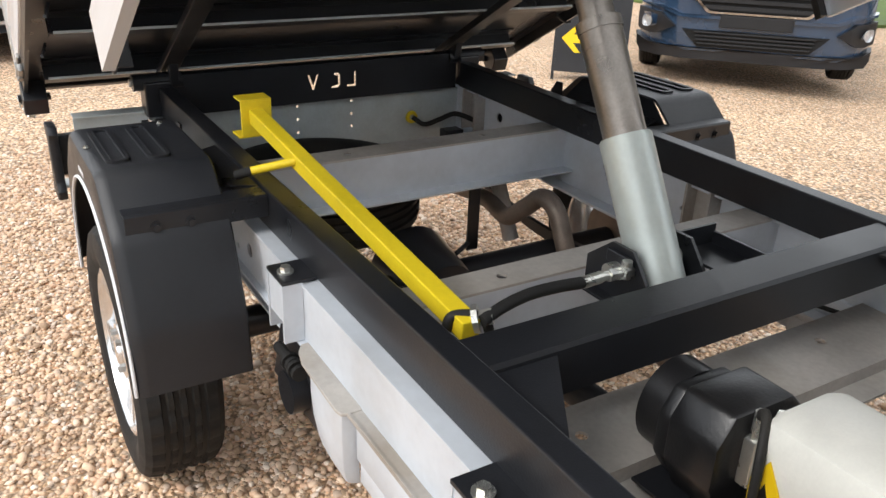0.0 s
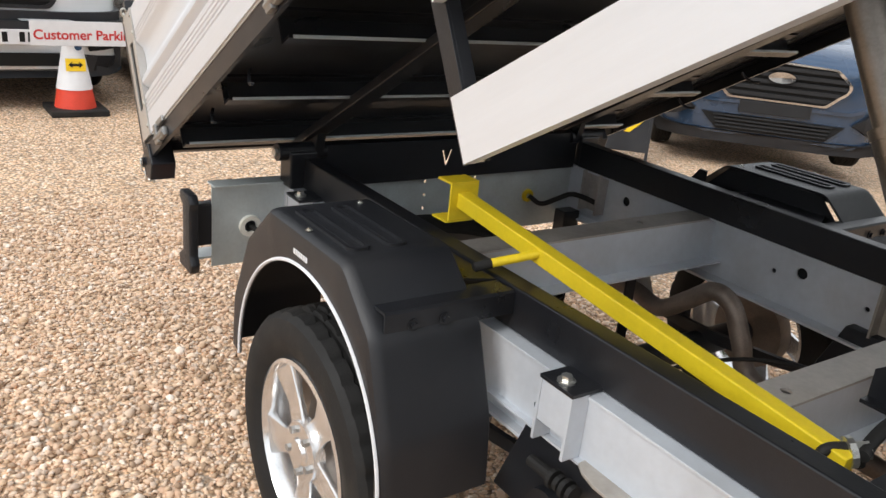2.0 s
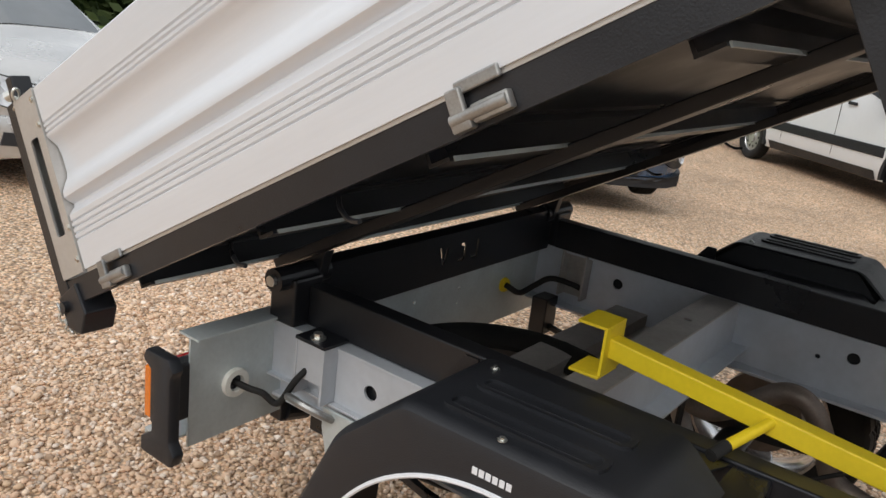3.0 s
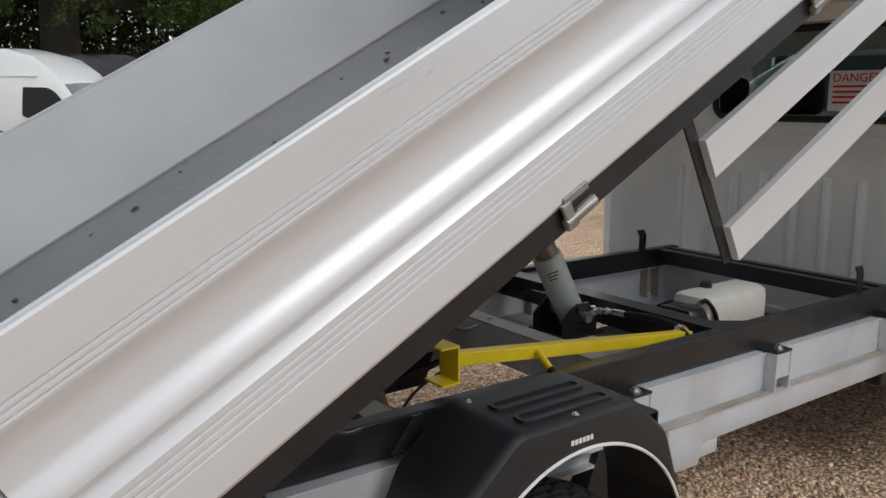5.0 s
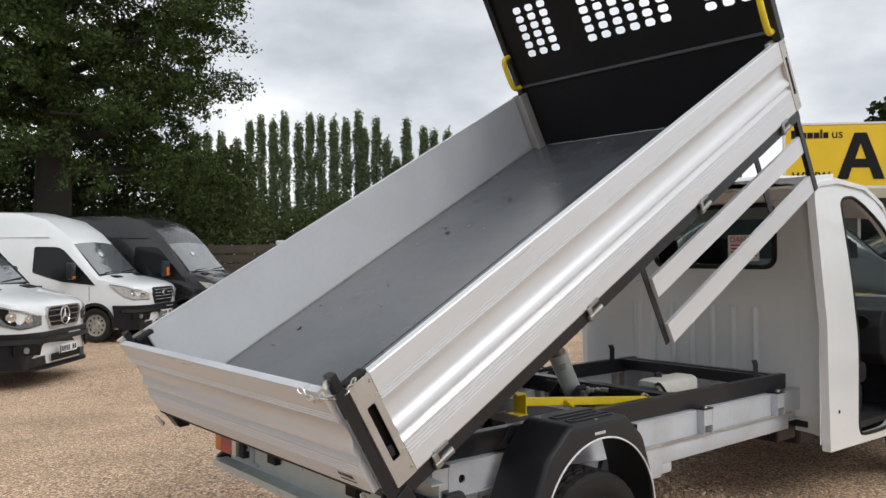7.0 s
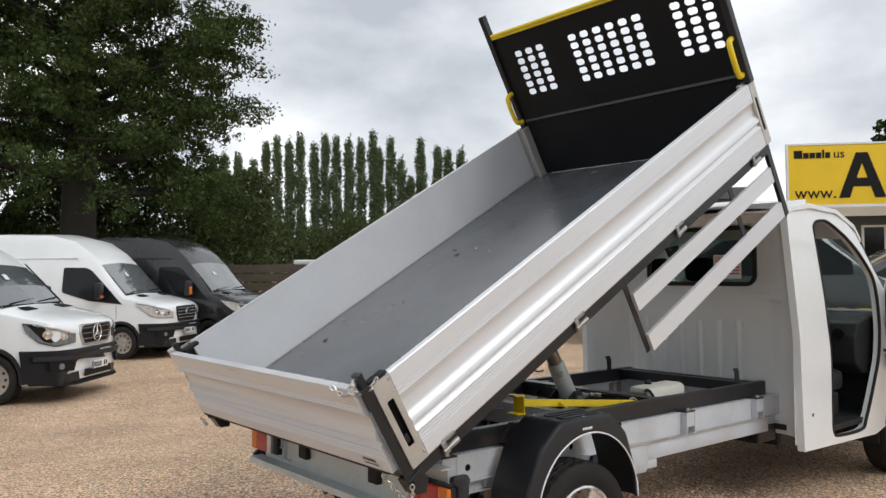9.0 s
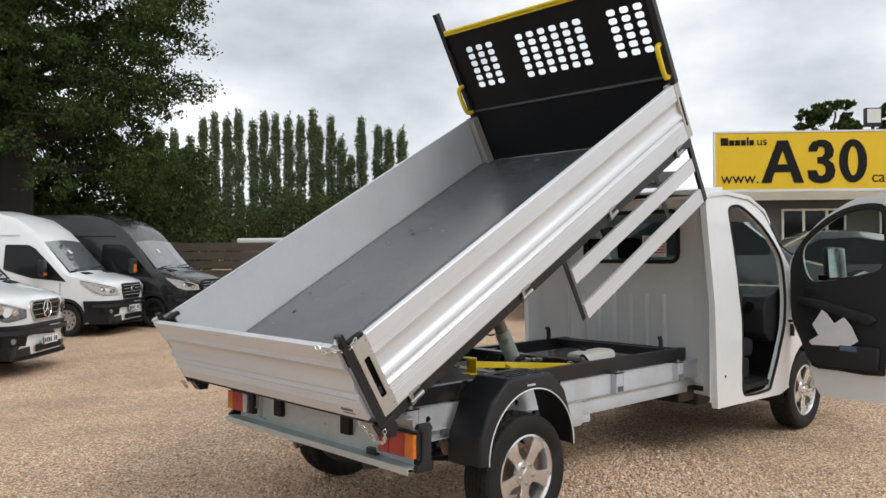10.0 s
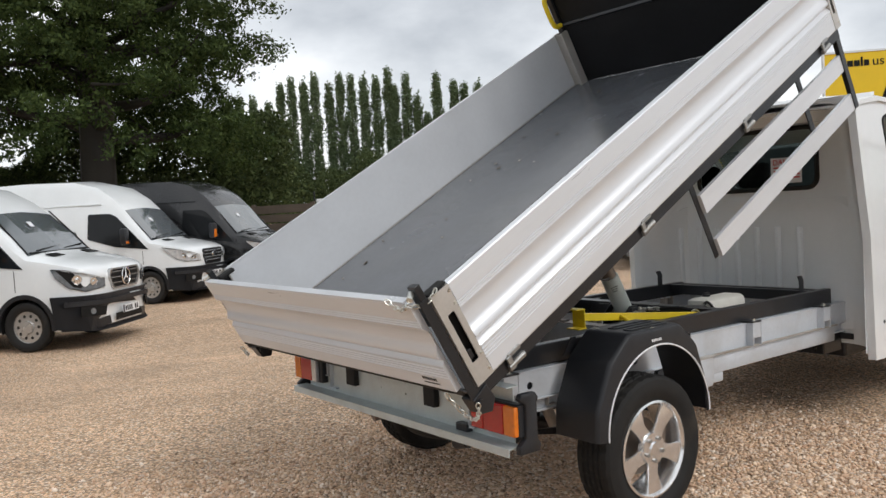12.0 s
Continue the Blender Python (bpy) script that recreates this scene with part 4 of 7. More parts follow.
    for x, y in ((0.016, 0.935), (0.245, 0.80), (-0.13, 0.735)):
        z = 0.912 if x < 0.2 else 0.868
        part("screw", bolt((x, s * y, z), (0, 0, 1), 0.005, 0.005), M_ZINC, mg)
    part("stay_bar", prism([(0.263, 0.846), (0.321, 0.846), (0.326, 0.841), (0.326, 0.794), (0.321, 0.794), (0.321, 0.840), (0.263, 0.840)], "y", s * 0.607, s * 0.920), M_BLACK, mg, "black steel angle stay bar")
    for y in (0.856, 0.782):
        part("bolt", bolt((0.326, s * y, 0.813), (1, 0, 0), 0.008, 0.010), M_BLACK, mg)
    part("fixing_plate", prism([(-0.09, s * 0.607), (0.26, s * 0.607), (0.22, s * 0.70), (-0.03, s * 0.72)], "z", 0.843, 0.847), M_BLACK, mg)
    part("rear_stay", prism([(-0.30, 0.80), (-0.21, 0.80), (-0.21, 0.88), (-0.24, 0.88)], "y", s * 0.66, s * 0.666), M_BLACK, mg)
    for k in range(6):
        part("maker_mark", box(-0.015 + 0.012 * k, -0.006 + 0.012 * k, *sorted((s * 0.9552, s * 0.9560)), 0.852, 0.864), M_PAPER, mg)

# tipping body, built flat and then raised about its rear hinge
TILT = 29.1
BED = Matrix.Translation((-1.005, 0, 0.892)) @ Matrix.Rotation(radians(-TILT), 4, "Y")
LEN, HIGH, HALF = 3.15, 0.405, 0.99
bed = part("tipper_bed", box(-0.12, LEN, -HALF + 0.03, HALF + 0.035, -0.004, 0.0, 0.0005), M_DECK, truck, "raised tipper bed with scuffed dark grey steel floor")
bed.matrix_local = BED
PROFILE = [(0.0, 0.0), (0.058, 0.0)]
for z in (0.062, 0.075, 0.088, 0.101):
    PROFILE += [(z, 0.0), (z + 0.003, 0.004), (z + 0.006, 0.0)]
PROFILE += [(0.118, 0.0), (0.126, 0.006), (0.136, 0.016), (0.142, 0.017), (0.150, 0.006), (0.158, 0.0), (0.170, 0.0), (0.188, 0.010), (0.200, 0.018), (0.212, 0.021), (0.250, 0.021), (0.272, 0.017), (0.288, 0.004), (0.294, 0.0)]
for z in (0.298, 0.309, 0.320):
    PROFILE += [(z, 0.0), (z + 0.003, 0.004), (z + 0.006, 0.0)]
PROFILE += [(0.335, 0.0), (0.400, 0.0), (0.405, 0.004)]
T = 0.028


def dropside(length, name, label, parent):
    """Extruded board along x with its outer face towards -y at y = 0, on z = 0."""
    pts = [(d, z) for z, d in PROFILE] + [(T - 0.004, 0.405), (T, 0.401), (T, 0.0)]
    return part(name, prism(pts, "x", 0.0, length), M_ALU, parent, label, 35)


for s in (-1, 1):
    HALF = 0.99 if s < 0 else 1.065
    sb = dropside(3.115, "side_board", "ribbed silver-white aluminium dropside board", bed)
    sb.matrix_local = Matrix.Translation((0.0, -HALF, 0.004)) if s < 0 else Matrix.Translation((3.115, HALF, 0.004)) @ Matrix.Rotation(math.pi, 4, "Z")
    part("board_lining", box(0.0, LEN - 0.04, *sorted((s * (HALF - T - 0.0005), s * (HALF - T - 0.004))), 0.006, 0.400), M_ALU_IN, bed, "plain pale grey inner face of the dropside")
    part("top_cap", box(0.0, LEN - 0.04, *sorted((s * (HALF - T - 0.004), s * (HALF - T + 0.004))), 0.403, 0.410), M_ALU, bed)
    # rear and front end plates with a dark latch slot
    for x0, x1 in ((-0.095, -0.004), (LEN - 0.035, LEN + 0.03)):
        xc = (x0 + x1) / 2
        w = (x1 - x0) * 0.2
        ep = part("corner_post", plate([(x0, 0.0), (x1, 0.0), (x1, 0.408), (x0, 0.408)], [rounded(xc - w, xc + w, 0.09, 0.31, 0.008)], "y", s * (HALF + 0.003), s * (HALF - 0.002)), M_ALU_END, bed, "dull aluminium corner plate with a dark latch slot")
        part("latch_recess", box(x0 + 0.006, x1 - 0.006, *sorted((s * (HALF - 0.03), s * (HALF - 0.026))), 0.02, 0.40), M_INK, bed)
        part("post_core", join(box(x0, x0 + 0.005, *sorted((s * (HALF - 0.07), s * (HALF - 0.002))), 0.0, 0.408), box(x1 - 0.005, x1, *sorted((s * (HALF - 0.04), s * (HALF - 0.002))), 0.0, 0.408)), M_ALU_END, bed)
        part("latch_lever", box(xc - w * 0.6, xc + w * 0.6, *sorted((s * (HALF - 0.02), s * (HALF - 0.008))), 0.10, 0.14, 0.003), M_BLACK, bed)
        for z in (0.03, 0.10, 0.33, 0.385):
            part("rivet", bolt((x1 - 0.008, s * (HALF + 0.003), z), (0, s, 0), 0.005, 0.004), M_ZINC, bed)
    # edge beam below the board
    part("edge_beam", prism([(s * (HALF - 0.006), -0.003), (s * (HALF - 0.06), -0.003), (s * (HALF - 0.06), -0.012), (s * (HALF - 0.018), -0.012), (s * (HALF - 0.018), -0.056), (s * (HALF - 0.006), -0.056)], "x", -0.13, LEN), M_BLACK, bed)
    part("board_seal", box(-0.0, LEN - 0.02, *sorted((s * (HALF - 0.004), s * (HALF - 0.03))), -0.003, 0.004), M_ALU_END, bed)
    for x in (0.113, 1.07, 2.03, 2.95):
        lt = part("side_latch", join(box(x - 0.012, x + 0.050, *sorted((s * (HALF - 0.006), s * (HALF + 0.010))), -0.050, -0.024, 0.004), box(x - 0.048, x - 0.014, *sorted((s * (HALF - 0.006), s * (HALF + 0.012))), -0.054, -0.030, 0.004), cyl((x - 0.046, s * (HALF + 0.006), -0.036), (x + 0.046, s * (HALF + 0.006), -0.036), 0.009, 14)), M_HINGE, bed, "dull zinc-plated board hinge latch", 40)
        part("latch_tongue", box(x - 0.044, x - 0.018, *sorted((s * (HALF + 0.002), s * (HALF + 0.012))), -0.034, 0.004, 0.003), M_HINGE, lt)
        part("latch_plate", box(x - 0.030, x + 0.044, *sorted((s * (HALF - 0.002), s * (HALF + 0.006))), -0.006, 0.012, 0.003), M_HINGE, lt)
    # main bearers and guards
    part("bearer", join(box(0.10, LEN - 0.05, *sorted((s * 0.58, s * 0.52)), -0.092, -0.066, 0.003)), M_BLACK, bed, "black box-section longitudinal bearer")
    part("hinge_lug", prism([(0.11, -0.095), (0.27, -0.095), (0.22, -0.150), (0.15, -0.150)], "y", s * 0.535, s * 0.565, 0.003), M_BLACK, bed)
    for x in (0.42, 0.72):
        part("rope_hook", tube(smooth_path([(x, s * 0.93, -0.055), (x + 0.003, s * 0.937, -0.075), (x + 0.022, s * 0.945, -0.098), (x + 0.048, s * 0.95, -0.108)]), 0.0045, 8), M_BLACK, bed)
    for x, w, y0, y1, z0 in ((1.512, 0.018, 0.935, 0.905, -0.492), (2.68, 0.022, 0.935, 0.905, -0.492), (3.165, 0.022, 0.962, 0.915, -0.515)):
        part("guard_post", join(box(x - w, x + w, *sorted((s * y0, s * (y0 - 0.006))), z0, -0.005, 0.001), box(x + w - 0.006, x + w, *sorted((s * y1, s * (y0 - 0.006))), z0, -0.005, 0.001)), M_BLACK, bed, "black steel angle guard post")
    for z0 in (-0.246, -0.496):
        bar = prism([(s * 0.935, z0), (s * 0.956, z0), (s * 0.956, z0 + 0.102), (s * 0.935, z0 + 0.102), (s * 0.935, z0 + 0.098), (s * 0.952, z0 + 0.098), (s * 0.952, z0 + 0.004), (s * 0.935, z0 + 0.004)], "x", 1.530, 3.145)
        cap_ = box(1.526, 1.530, *sorted((s * 0.935, s * 0.956)), z0, z0 + 0.102)
        for v in list(bar.verts) + list(cap_.verts):
            v.co.z -= 0.012 * (v.co.x - 1.53)
        rail_ = part("side_guard_rail", bar, M_ALU, bed, "plain aluminium side guard rail")
        part("end_cap", cap_, M_ALU, bed)
HALF = 0.99
# cross bearers; a pale strip stands in for light caught along each lower edge
for k in range(8):
    x = 0.08 + 0.415 * k
    part("cross_bearer", prism([(x, -0.005), (x + 0.05, -0.005), (x + 0.05, -0.012), (x + 0.006, -0.012), (x + 0.006, -0.064), (x + 0.04, -0.064), (x + 0.04, -0.070), (x, -0.070)], "y", -HALF + 0.065, HALF - 0.065), M_BLACK, bed)
    part("bearer_edge_highlight", box(x + 0.0402, x + 0.0432, -HALF + 0.075, HALF - 0.075, -0.0715, -0.064), M_GALV, bed)
part("underfloor", box(0.0, LEN, -HALF + 0.06, HALF - 0.06, -0.0048, -0.0042), M_BLACK, bed)
part("ram_cross_beam", box(1.61, 1.69, -0.52, 0.52, -0.10, -0.0715, 0.004), M_BLACK, bed)
part("ram_trunnion", join(box(1.60, 1.70, -0.09, 0.09, -0.15, -0.066, 0.004)), M_BLACK, bed)
# tailgate
TG = -0.165
tgate = part("tailgate", prism([(d, z) for z, d in PROFILE] + [(T, 0.405), (T, 0.0)], "x", 0.0, 1.922), M_ALU, bed, "ribbed aluminium tailgate, chained shut", 35)
tgate.matrix_local = Matrix.Translation((TG, 0.97, 0.025)) @ Matrix.Rotation(radians(-90), 4, "Z")
part("tailgate_lining", box(TG + T, TG + T + 0.003, -0.92, 0.96, 0.03, 0.425), M_ALU_IN, bed)
part("tailgate_cap", box(TG - 0.001, TG + T + 0.003, -0.925, 0.965, 0.429, 0.436, 0.001), M_ALU, bed)
part("tailgate_seal", box(TG, TG + 0.02, -0.92, 0.96, 0.012, 0.025), M_RUBBER, bed)
part("rear_sill", box(-0.13, -0.10, -0.93, 0.93, -0.030, -0.003, 0.003), M_BLACK, bed)
for s in (-1, 1):
    pst = part("tailgate_post", join(box(-0.142, -0.100, *sorted((s * (HALF - 0.004), s * (HALF - 0.010))), -0.05, 0.415, 0.001), box(-0.106, -0.100, *sorted((s * (HALF - 0.010), s * (HALF - 0.06))), -0.05, 0.415, 0.001), box(-0.128, -0.100, *sorted((s * (HALF - 0.010), s * (HALF - 0.055))), 0.30, 0.475, 0.003)), M_BLACK, bed, "black steel tailgate post")
    part("corner_cap", box(-0.092, 0.004, *sorted((s * (HALF - 0.012), s * (HALF - 0.06))), 0.395, 0.418, 0.006), M_RUBBER, bed)
    part("hinge_block", prism([(-0.142, -0.030), (-0.058, -0.014), (-0.048, -0.085), (-0.088, -0.125), (-0.135, -0.100)], "y", s * (HALF + 0.002), s * (HALF - 0.075), 0.004), M_BLACK, bed)
    part("hinge_pin", cyl((-0.118, s * (HALF + 0.012), -0.055), (-0.118, s * (HALF - 0.09), -0.055), 0.013, 14), M_BLACK, bed)
    part("top_pin", cyl((-0.162, s * (HALF - 0.02), 0.445), (-0.130, s * (HALF - 0.04), 0.452), 0.012, 14), M_ZINC, bed)


def chain(p, q, sag, links, parent):
    p, q = Vector(p), Vector(q)
    for k in range(links):
        t0, t1 = k / links, (k + 1) / links
        a = p.lerp(q, t0) + Vector((0, 0, -1)) * sag * 4 * t0 * (1 - t0)
        c = p.lerp(q, t1) + Vector((0, 0, -1)) * sag * 4 * t1 * (1 - t1)
        d = (c - a)
        L, W = d.length * 0.64, 0.0085
        ring = [(L * math.cos(2 * math.pi * i / 12), W * math.sin(2 * math.pi * i / 12), 0) for i in range(13)]
        m = Matrix.Translation((a + c) / 2) @ d.to_track_quat("X", "Z").to_matrix().to_4x4() @ Matrix.Rotation(radians(90 * (k % 2) + 20), 4, "X")
        part("chain_link", moved(tube(ring, 0.0030, 6), m), M_ZINC, parent)


chain((-0.185, -0.855, 0.455), (-0.175, -0.955, 0.43), 0.03, 7, bed)
chain((-0.175, -0.955, 0.43), (-0.06, -0.998, 0.425), 0.03, 7, bed)
chain((-0.195, -0.925, 0.035), (-0.135, -1.0, -0.045), 0.10, 14, bed)
chain((-0.20, 0.93, 0.02), (-0.17, 1.0, -0.04), 0.04, 8, bed)
part("maker_label", join(*[box(TG - 0.0012, TG - 0.0004, -0.86 + 0.012 * k, -0.853 + 0.012 * k, 0.06, 0.075) for k in range(8)], box(TG - 0.0012, TG - 0.0004, -0.87, -0.77, 0.045, 0.05)), M_INK, bed)
# headboard
ovals = []
for y in [0.535, 0.645, 0.755, -0.645, -0.755, -0.865] + [-0.345 + 0.112 * k for k in range(6)]:
    for k in range(6):
        z = 0.683 + 0.0617 * k
        ovals.append(rounded(y - 0.037, y + 0.037, z - 0.023, z + 0.023, 0.021, 4))
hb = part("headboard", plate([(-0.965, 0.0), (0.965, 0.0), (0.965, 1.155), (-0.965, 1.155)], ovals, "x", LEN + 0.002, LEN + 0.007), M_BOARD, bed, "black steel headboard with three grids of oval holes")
part("headboard_fold", prism([(LEN - 0.012, 0.46), (LEN + 0.0, 0.445), (LEN + 0.0, 0.475)], "y", -0.96, 0.96), M_BLACK, bed)
part("ladder_bar", join(cyl((LEN - 0.005, -0.95, 1.178), (LEN - 0.005, 0.95, 1.178), 0.014, 16), box(LEN - 0.012, LEN + 0.010, -0.96, 0.96, 1.148, 1.166, 0.003)), M_YELLOW, bed, "yellow painted top rail")
for s in (-1, 1):
    part("headboard_post", box(LEN - 0.02, LEN + 0.03, *sorted((s * 0.955, s * 1.0)), 0.41 if s < 0 else 0.0, 1.345, 0.004), M_BLACK, bed)
    part("front_corner_post", box(LEN - 0.075, LEN - 0.002, *sorted((s * 0.93, s * (HALF - T - 0.006))), 0.0, 0.42, 0.004), M_ALU_END, bed)
    part("grab_handle", tube(smooth_path([(LEN - 0.01, s * 0.962, 0.705), (LEN - 0.055, s * 0.966, 0.70), (LEN - 0.075, s * 0.97, 0.66), (LEN - 0.075, s * 0.97, 0.52), (LEN - 0.055, s * 0.966, 0.475), (LEN - 0.01, s * 0.962, 0.47)]), 0.018, 12), M_YELLOW, bed, "yellow grab handle", 60)
part("floor_seam", box(0.02, LEN - 0.02, -0.092, -0.086, 0.0004, 0.0012), M_INK, bed, "dark welded floor seam")
# scraps and leaves lying on the floor
rnd = random.Random(5)
for k in range(20):
    u, y, r = rnd.uniform(0.1, 2.9), rnd.choice((-1, 1)) * rnd.uniform(0.1, 0.9), rnd.uniform(0.006, 0.013)
    y = rnd.uniform(0.2, 0.95) if k < 14 else y
    b = bmesh.new()
    bmesh.ops.create_icosphere(b, subdivisions=1, radius=r)
    for v in b.verts:
        v.co = Vector((v.co.x * rnd.uniform(0.8, 2.2), v.co.y * rnd.uniform(0.6, 1.2), v.co.z * 0.4))
    lone("leaf_scrap", moved(b, BED @ Matrix.Translation((u, y, r * 0.35)) @ Matrix.Rotation(rnd.uniform(0, 6), 4, "Z")), M_WOOD if k % 3 else M_STEEL, "small dry leaf scrap on the tipper floor", "debris", "scraps on the tipper floor")

# cab
SEAT = Matrix.Translation((0.155, 0, -0.022))
CABX, CABY = 2.300, 0.95
side = [(2.03, 0.43), (2.40, 0.42), (3.10, 0.40), (3.28, 0.44)] + arc(3.695, 0.37, 0.44, 168, 20, 12) + [(4.34, 0.45), (4.72, 0.45), (4.78, 0.62), (4.74, 0.95), (4.55, 1.10), (3.95, 1.24), (3.62, 1.30), (3.40, 1.42), (2.98, 1.90), (2.80, 2.02), (2.40, 2.09), (2.02, 2.08), (2.00, 1.9), (2.00, 1.2)]
hole = closed_curve([(2.365, 1.955), (2.48, 1.985), (2.62, 1.965), (2.90, 1.83), (3.10, 1.67), (3.205, 1.53), (3.225, 1.30), (3.205, 1.00), (3.095, 0.76), (2.96, 0.53), (2.88, 0.465), (2.52, 0.47), (2.44, 0.51), (2.43, 0.62), (2.435, 1.03), (2.40, 1.25), (2.385, 1.50), (2.355, 1.85)])


def tumbled(bm_):
    """Leans the upper cab sides inwards."""
    for v in bm_.verts:
        if v.co.z > 1.2:
            v.co.y -= math.copysign(0.075 * ((v.co.z - 1.2) / 0.8) ** 1.3, v.co.y)
    return bm_


cab = part("cab", tumbled(plate(side, [hole], "y", -CABY, -CABY + 0.05)), M_WHITE, truck, "glossy white cab shell with ribbed rear wall")
winhole = [(2.50, 1.40), (2.50, 1.86), (2.66, 1.86), (2.84, 1.72), (3.14, 1.40)]
part("cab_side", tumbled(plate(side, [winhole], "y", CABY - 0.05, CABY)), M_WHITE, cab)
part("passenger_window", tumbled(plate(winhole, [], "y", CABY - 0.03, CABY - 0.026)), M_GLASS, cab)
part("weather_strip", tumbled(tube([(x, -CABY + 0.006, z) for x, z in hole + hole[:1]], 0.012, 8)), M_RUBBER, cab, "black door seal")
# B pillar return


def subdivided(bm_, cuts=6):
    bmesh.ops.subdivide_edges(bm_, edges=[e_ for e_ in bm_.edges if abs(e_.verts[0].co.z - e_.verts[1].co.z) > 0.5], cuts=cuts, use_grid_fill=True)
    return bm_


for sd in (-1, 1):
    curve_ = [Vector((2.297, sd * 0.60)).lerp(Vector((2.28, sd * 0.86)), t).lerp(Vector((2.28, sd * 0.86)).lerp(Vector((2.004, sd * 0.899)), t), t) for t in [k / 12 for k in range(13)]]
    part("b_pillar", prism([tuple(p) for p in curve_] + [(p.x + 0.012, p.y - sd * 0.0) for p in reversed(curve_)], "z", 0.47, 1.20), M_WHITE, cab, "", 40)
    part("upper_b_pillar", tumbled(subdivided(prism([tuple(p) for p in curve_] + [(p.x + 0.012, p.y) for p in reversed(curve_)], "z", 1.20, 2.03))), M_WHITE, cab, "", 40)
wz0, wz1 = 1.535, 1.955
rear = plate([(-0.80, 0.55), (0.80, 0.55), (0.80, 2.10), (-0.80, 2.10)], [rounded(-0.47, 0.47, wz0, wz1, 0.07)], "x", CABX, CABX + 0.03)
part("rear_wall", rear, M_WHITE, cab, "white ribbed rear cab wall")
part("window_gasket", tube([(CABX - 0.004, y, z) for y, z in rounded(-0.47, 0.47, wz0, wz1, 0.07, 6) + [rounded(-0.47, 0.47, wz0, wz1, 0.07, 6)[0]]], 0.017, 8), M_RUBBER, cab)
part("rear_window", plate(rounded(-0.465, 0.465, wz0 + 0.005, wz1 - 0.005, 0.065), [], "x", CABX + 0.012, CABX + 0.016), M_GLASS, cab)
for k in range(7):
    y = -0.33 + 0.164 * k
    b = prism([(CABX + 0.002, y - 0.024), (CABX - 0.026, y - 0.013), (CABX - 0.030, y), (CABX - 0.026, y + 0.013), (CABX + 0.002, y + 0.022)], "z", 0.72, 1.265, 0.005)
    part("pressed_rib", b, M_WHITE, cab, "", 60)
part("pressed_frame", plate([(-0.80, 0.57), (0.80, 0.57), (0.80, 1.46), (-0.80, 1.46)], [rounded(-0.72, 0.72, 0.60, 1.43, 0.14, 8)], "x", CABX - 0.020, CABX - 0.0005), M_WHITE, cab)
sticker = part("danger_notice", box(CABX - 0.004, CABX - 0.0025, -0.36, -0.13, 1.575, 1.755), M_PAPER, cab, "white warning notice with red lettering")
for txt_, size_, z_, mm in (("DANGER", 0.055, 1.705, M_REDINK),):
    wb = moved(lettering(txt_, size_, 0.0008), Matrix(((0, 0, -1, CABX - 0.005), (-1, 0, 0, -0.145), (0, 1, 0, z_), (0, 0, 0, 1))))
    part("lettering", wb, mm, cab)
for k in range(4):
    part("print_bar", box(CABX - 0.0052, CABX - 0.0042, -0.345, -0.15, 1.68 - 0.024 * k, 1.69 - 0.024 * k), M_REDINK, cab)
# roof, front and floor of the cab
roof = bmesh.new()
rows = []
ROOF = [(2.0, 2.085), (2.06, 2.125), (2.30, 2.155), (2.70, 2.125), (2.98, 2.02), (3.08, 1.92)]
for x, z in ROOF:
    rows.append([roof.verts.new((x, y, z - 0.075 * (abs(y) / CABY) ** 4)) for y in [-0.885, -0.85, -0.72, -0.4, 0, 0.4, 0.72, 0.85, 0.885]])
for a, c in zip(rows, rows[1:]):
    for k in range(8):
        roof.faces.new((a[k], c[k], c[k + 1], a[k + 1]))
ext = bmesh.ops.extrude_face_region(roof, geom=list(roof.faces))
for q in ext["geom"]:
    if isinstance(q, bmesh.types.BMVert):
        q.co.z -= 0.03
bmesh.ops.recalc_face_normals(roof, faces=roof.faces)
part("roof", roof, M_WHITE, cab, "", 50)
part("rear_header", prism([(2.0, 2.05), (2.0, 2.10), (2.30, 2.13), (2.30, 1.98), (2.26, 1.98), (2.24, 2.05)], "y", -0.86, 0.86), M_WHITE, cab, "", 40)
part("windscreen", prism([(3.06, 1.92), (3.66, 1.30), (3.665, 1.306), (3.066, 1.926)], "y", -0.86, 0.86), M_GLASS, cab)
part("bonnet", prism([(3.62, 1.30), (3.95, 1.24), (4.55, 1.10), (4.74, 0.95), (4.76, 0.80), (4.70, 0.80), (4.5, 1.05), (3.62, 1.26)], "y", -0.94, 0.94, 0.01), M_WHITE, cab, "", 40)
part("front_bumper", box(4.66, 4.80, -0.94, 0.94, 0.42, 0.80, 0.03), M_WHITE, cab)
part("cab_floor", box(2.28, 3.35, -0.92, 0.90, 0.50, 0.54), M_TRIM, cab)
part("bulkhead", box(3.34, 3.38, -0.90, 0.90, 0.54, 1.26), M_TRIM, cab)
part("dashboard", join(prism([(3.02, 0.92), (3.00, 1.12), (3.06, 1.22), (3.40, 1.30), (3.40, 0.80), (3.12, 0.84)], "y", -0.86, 0.86, 0.015), box(2.96, 3.10, -0.12, 0.14, 0.66, 1.18, 0.02)), M_TRIM, cab, "dark grey moulded dashboard")
for y in (-0.74, -0.08, 0.1, 0.74):
    part("air_vent", cyl((3.0, y, 1.14), (2.985, y, 1.14), 0.045, 20), M_INK, cab)
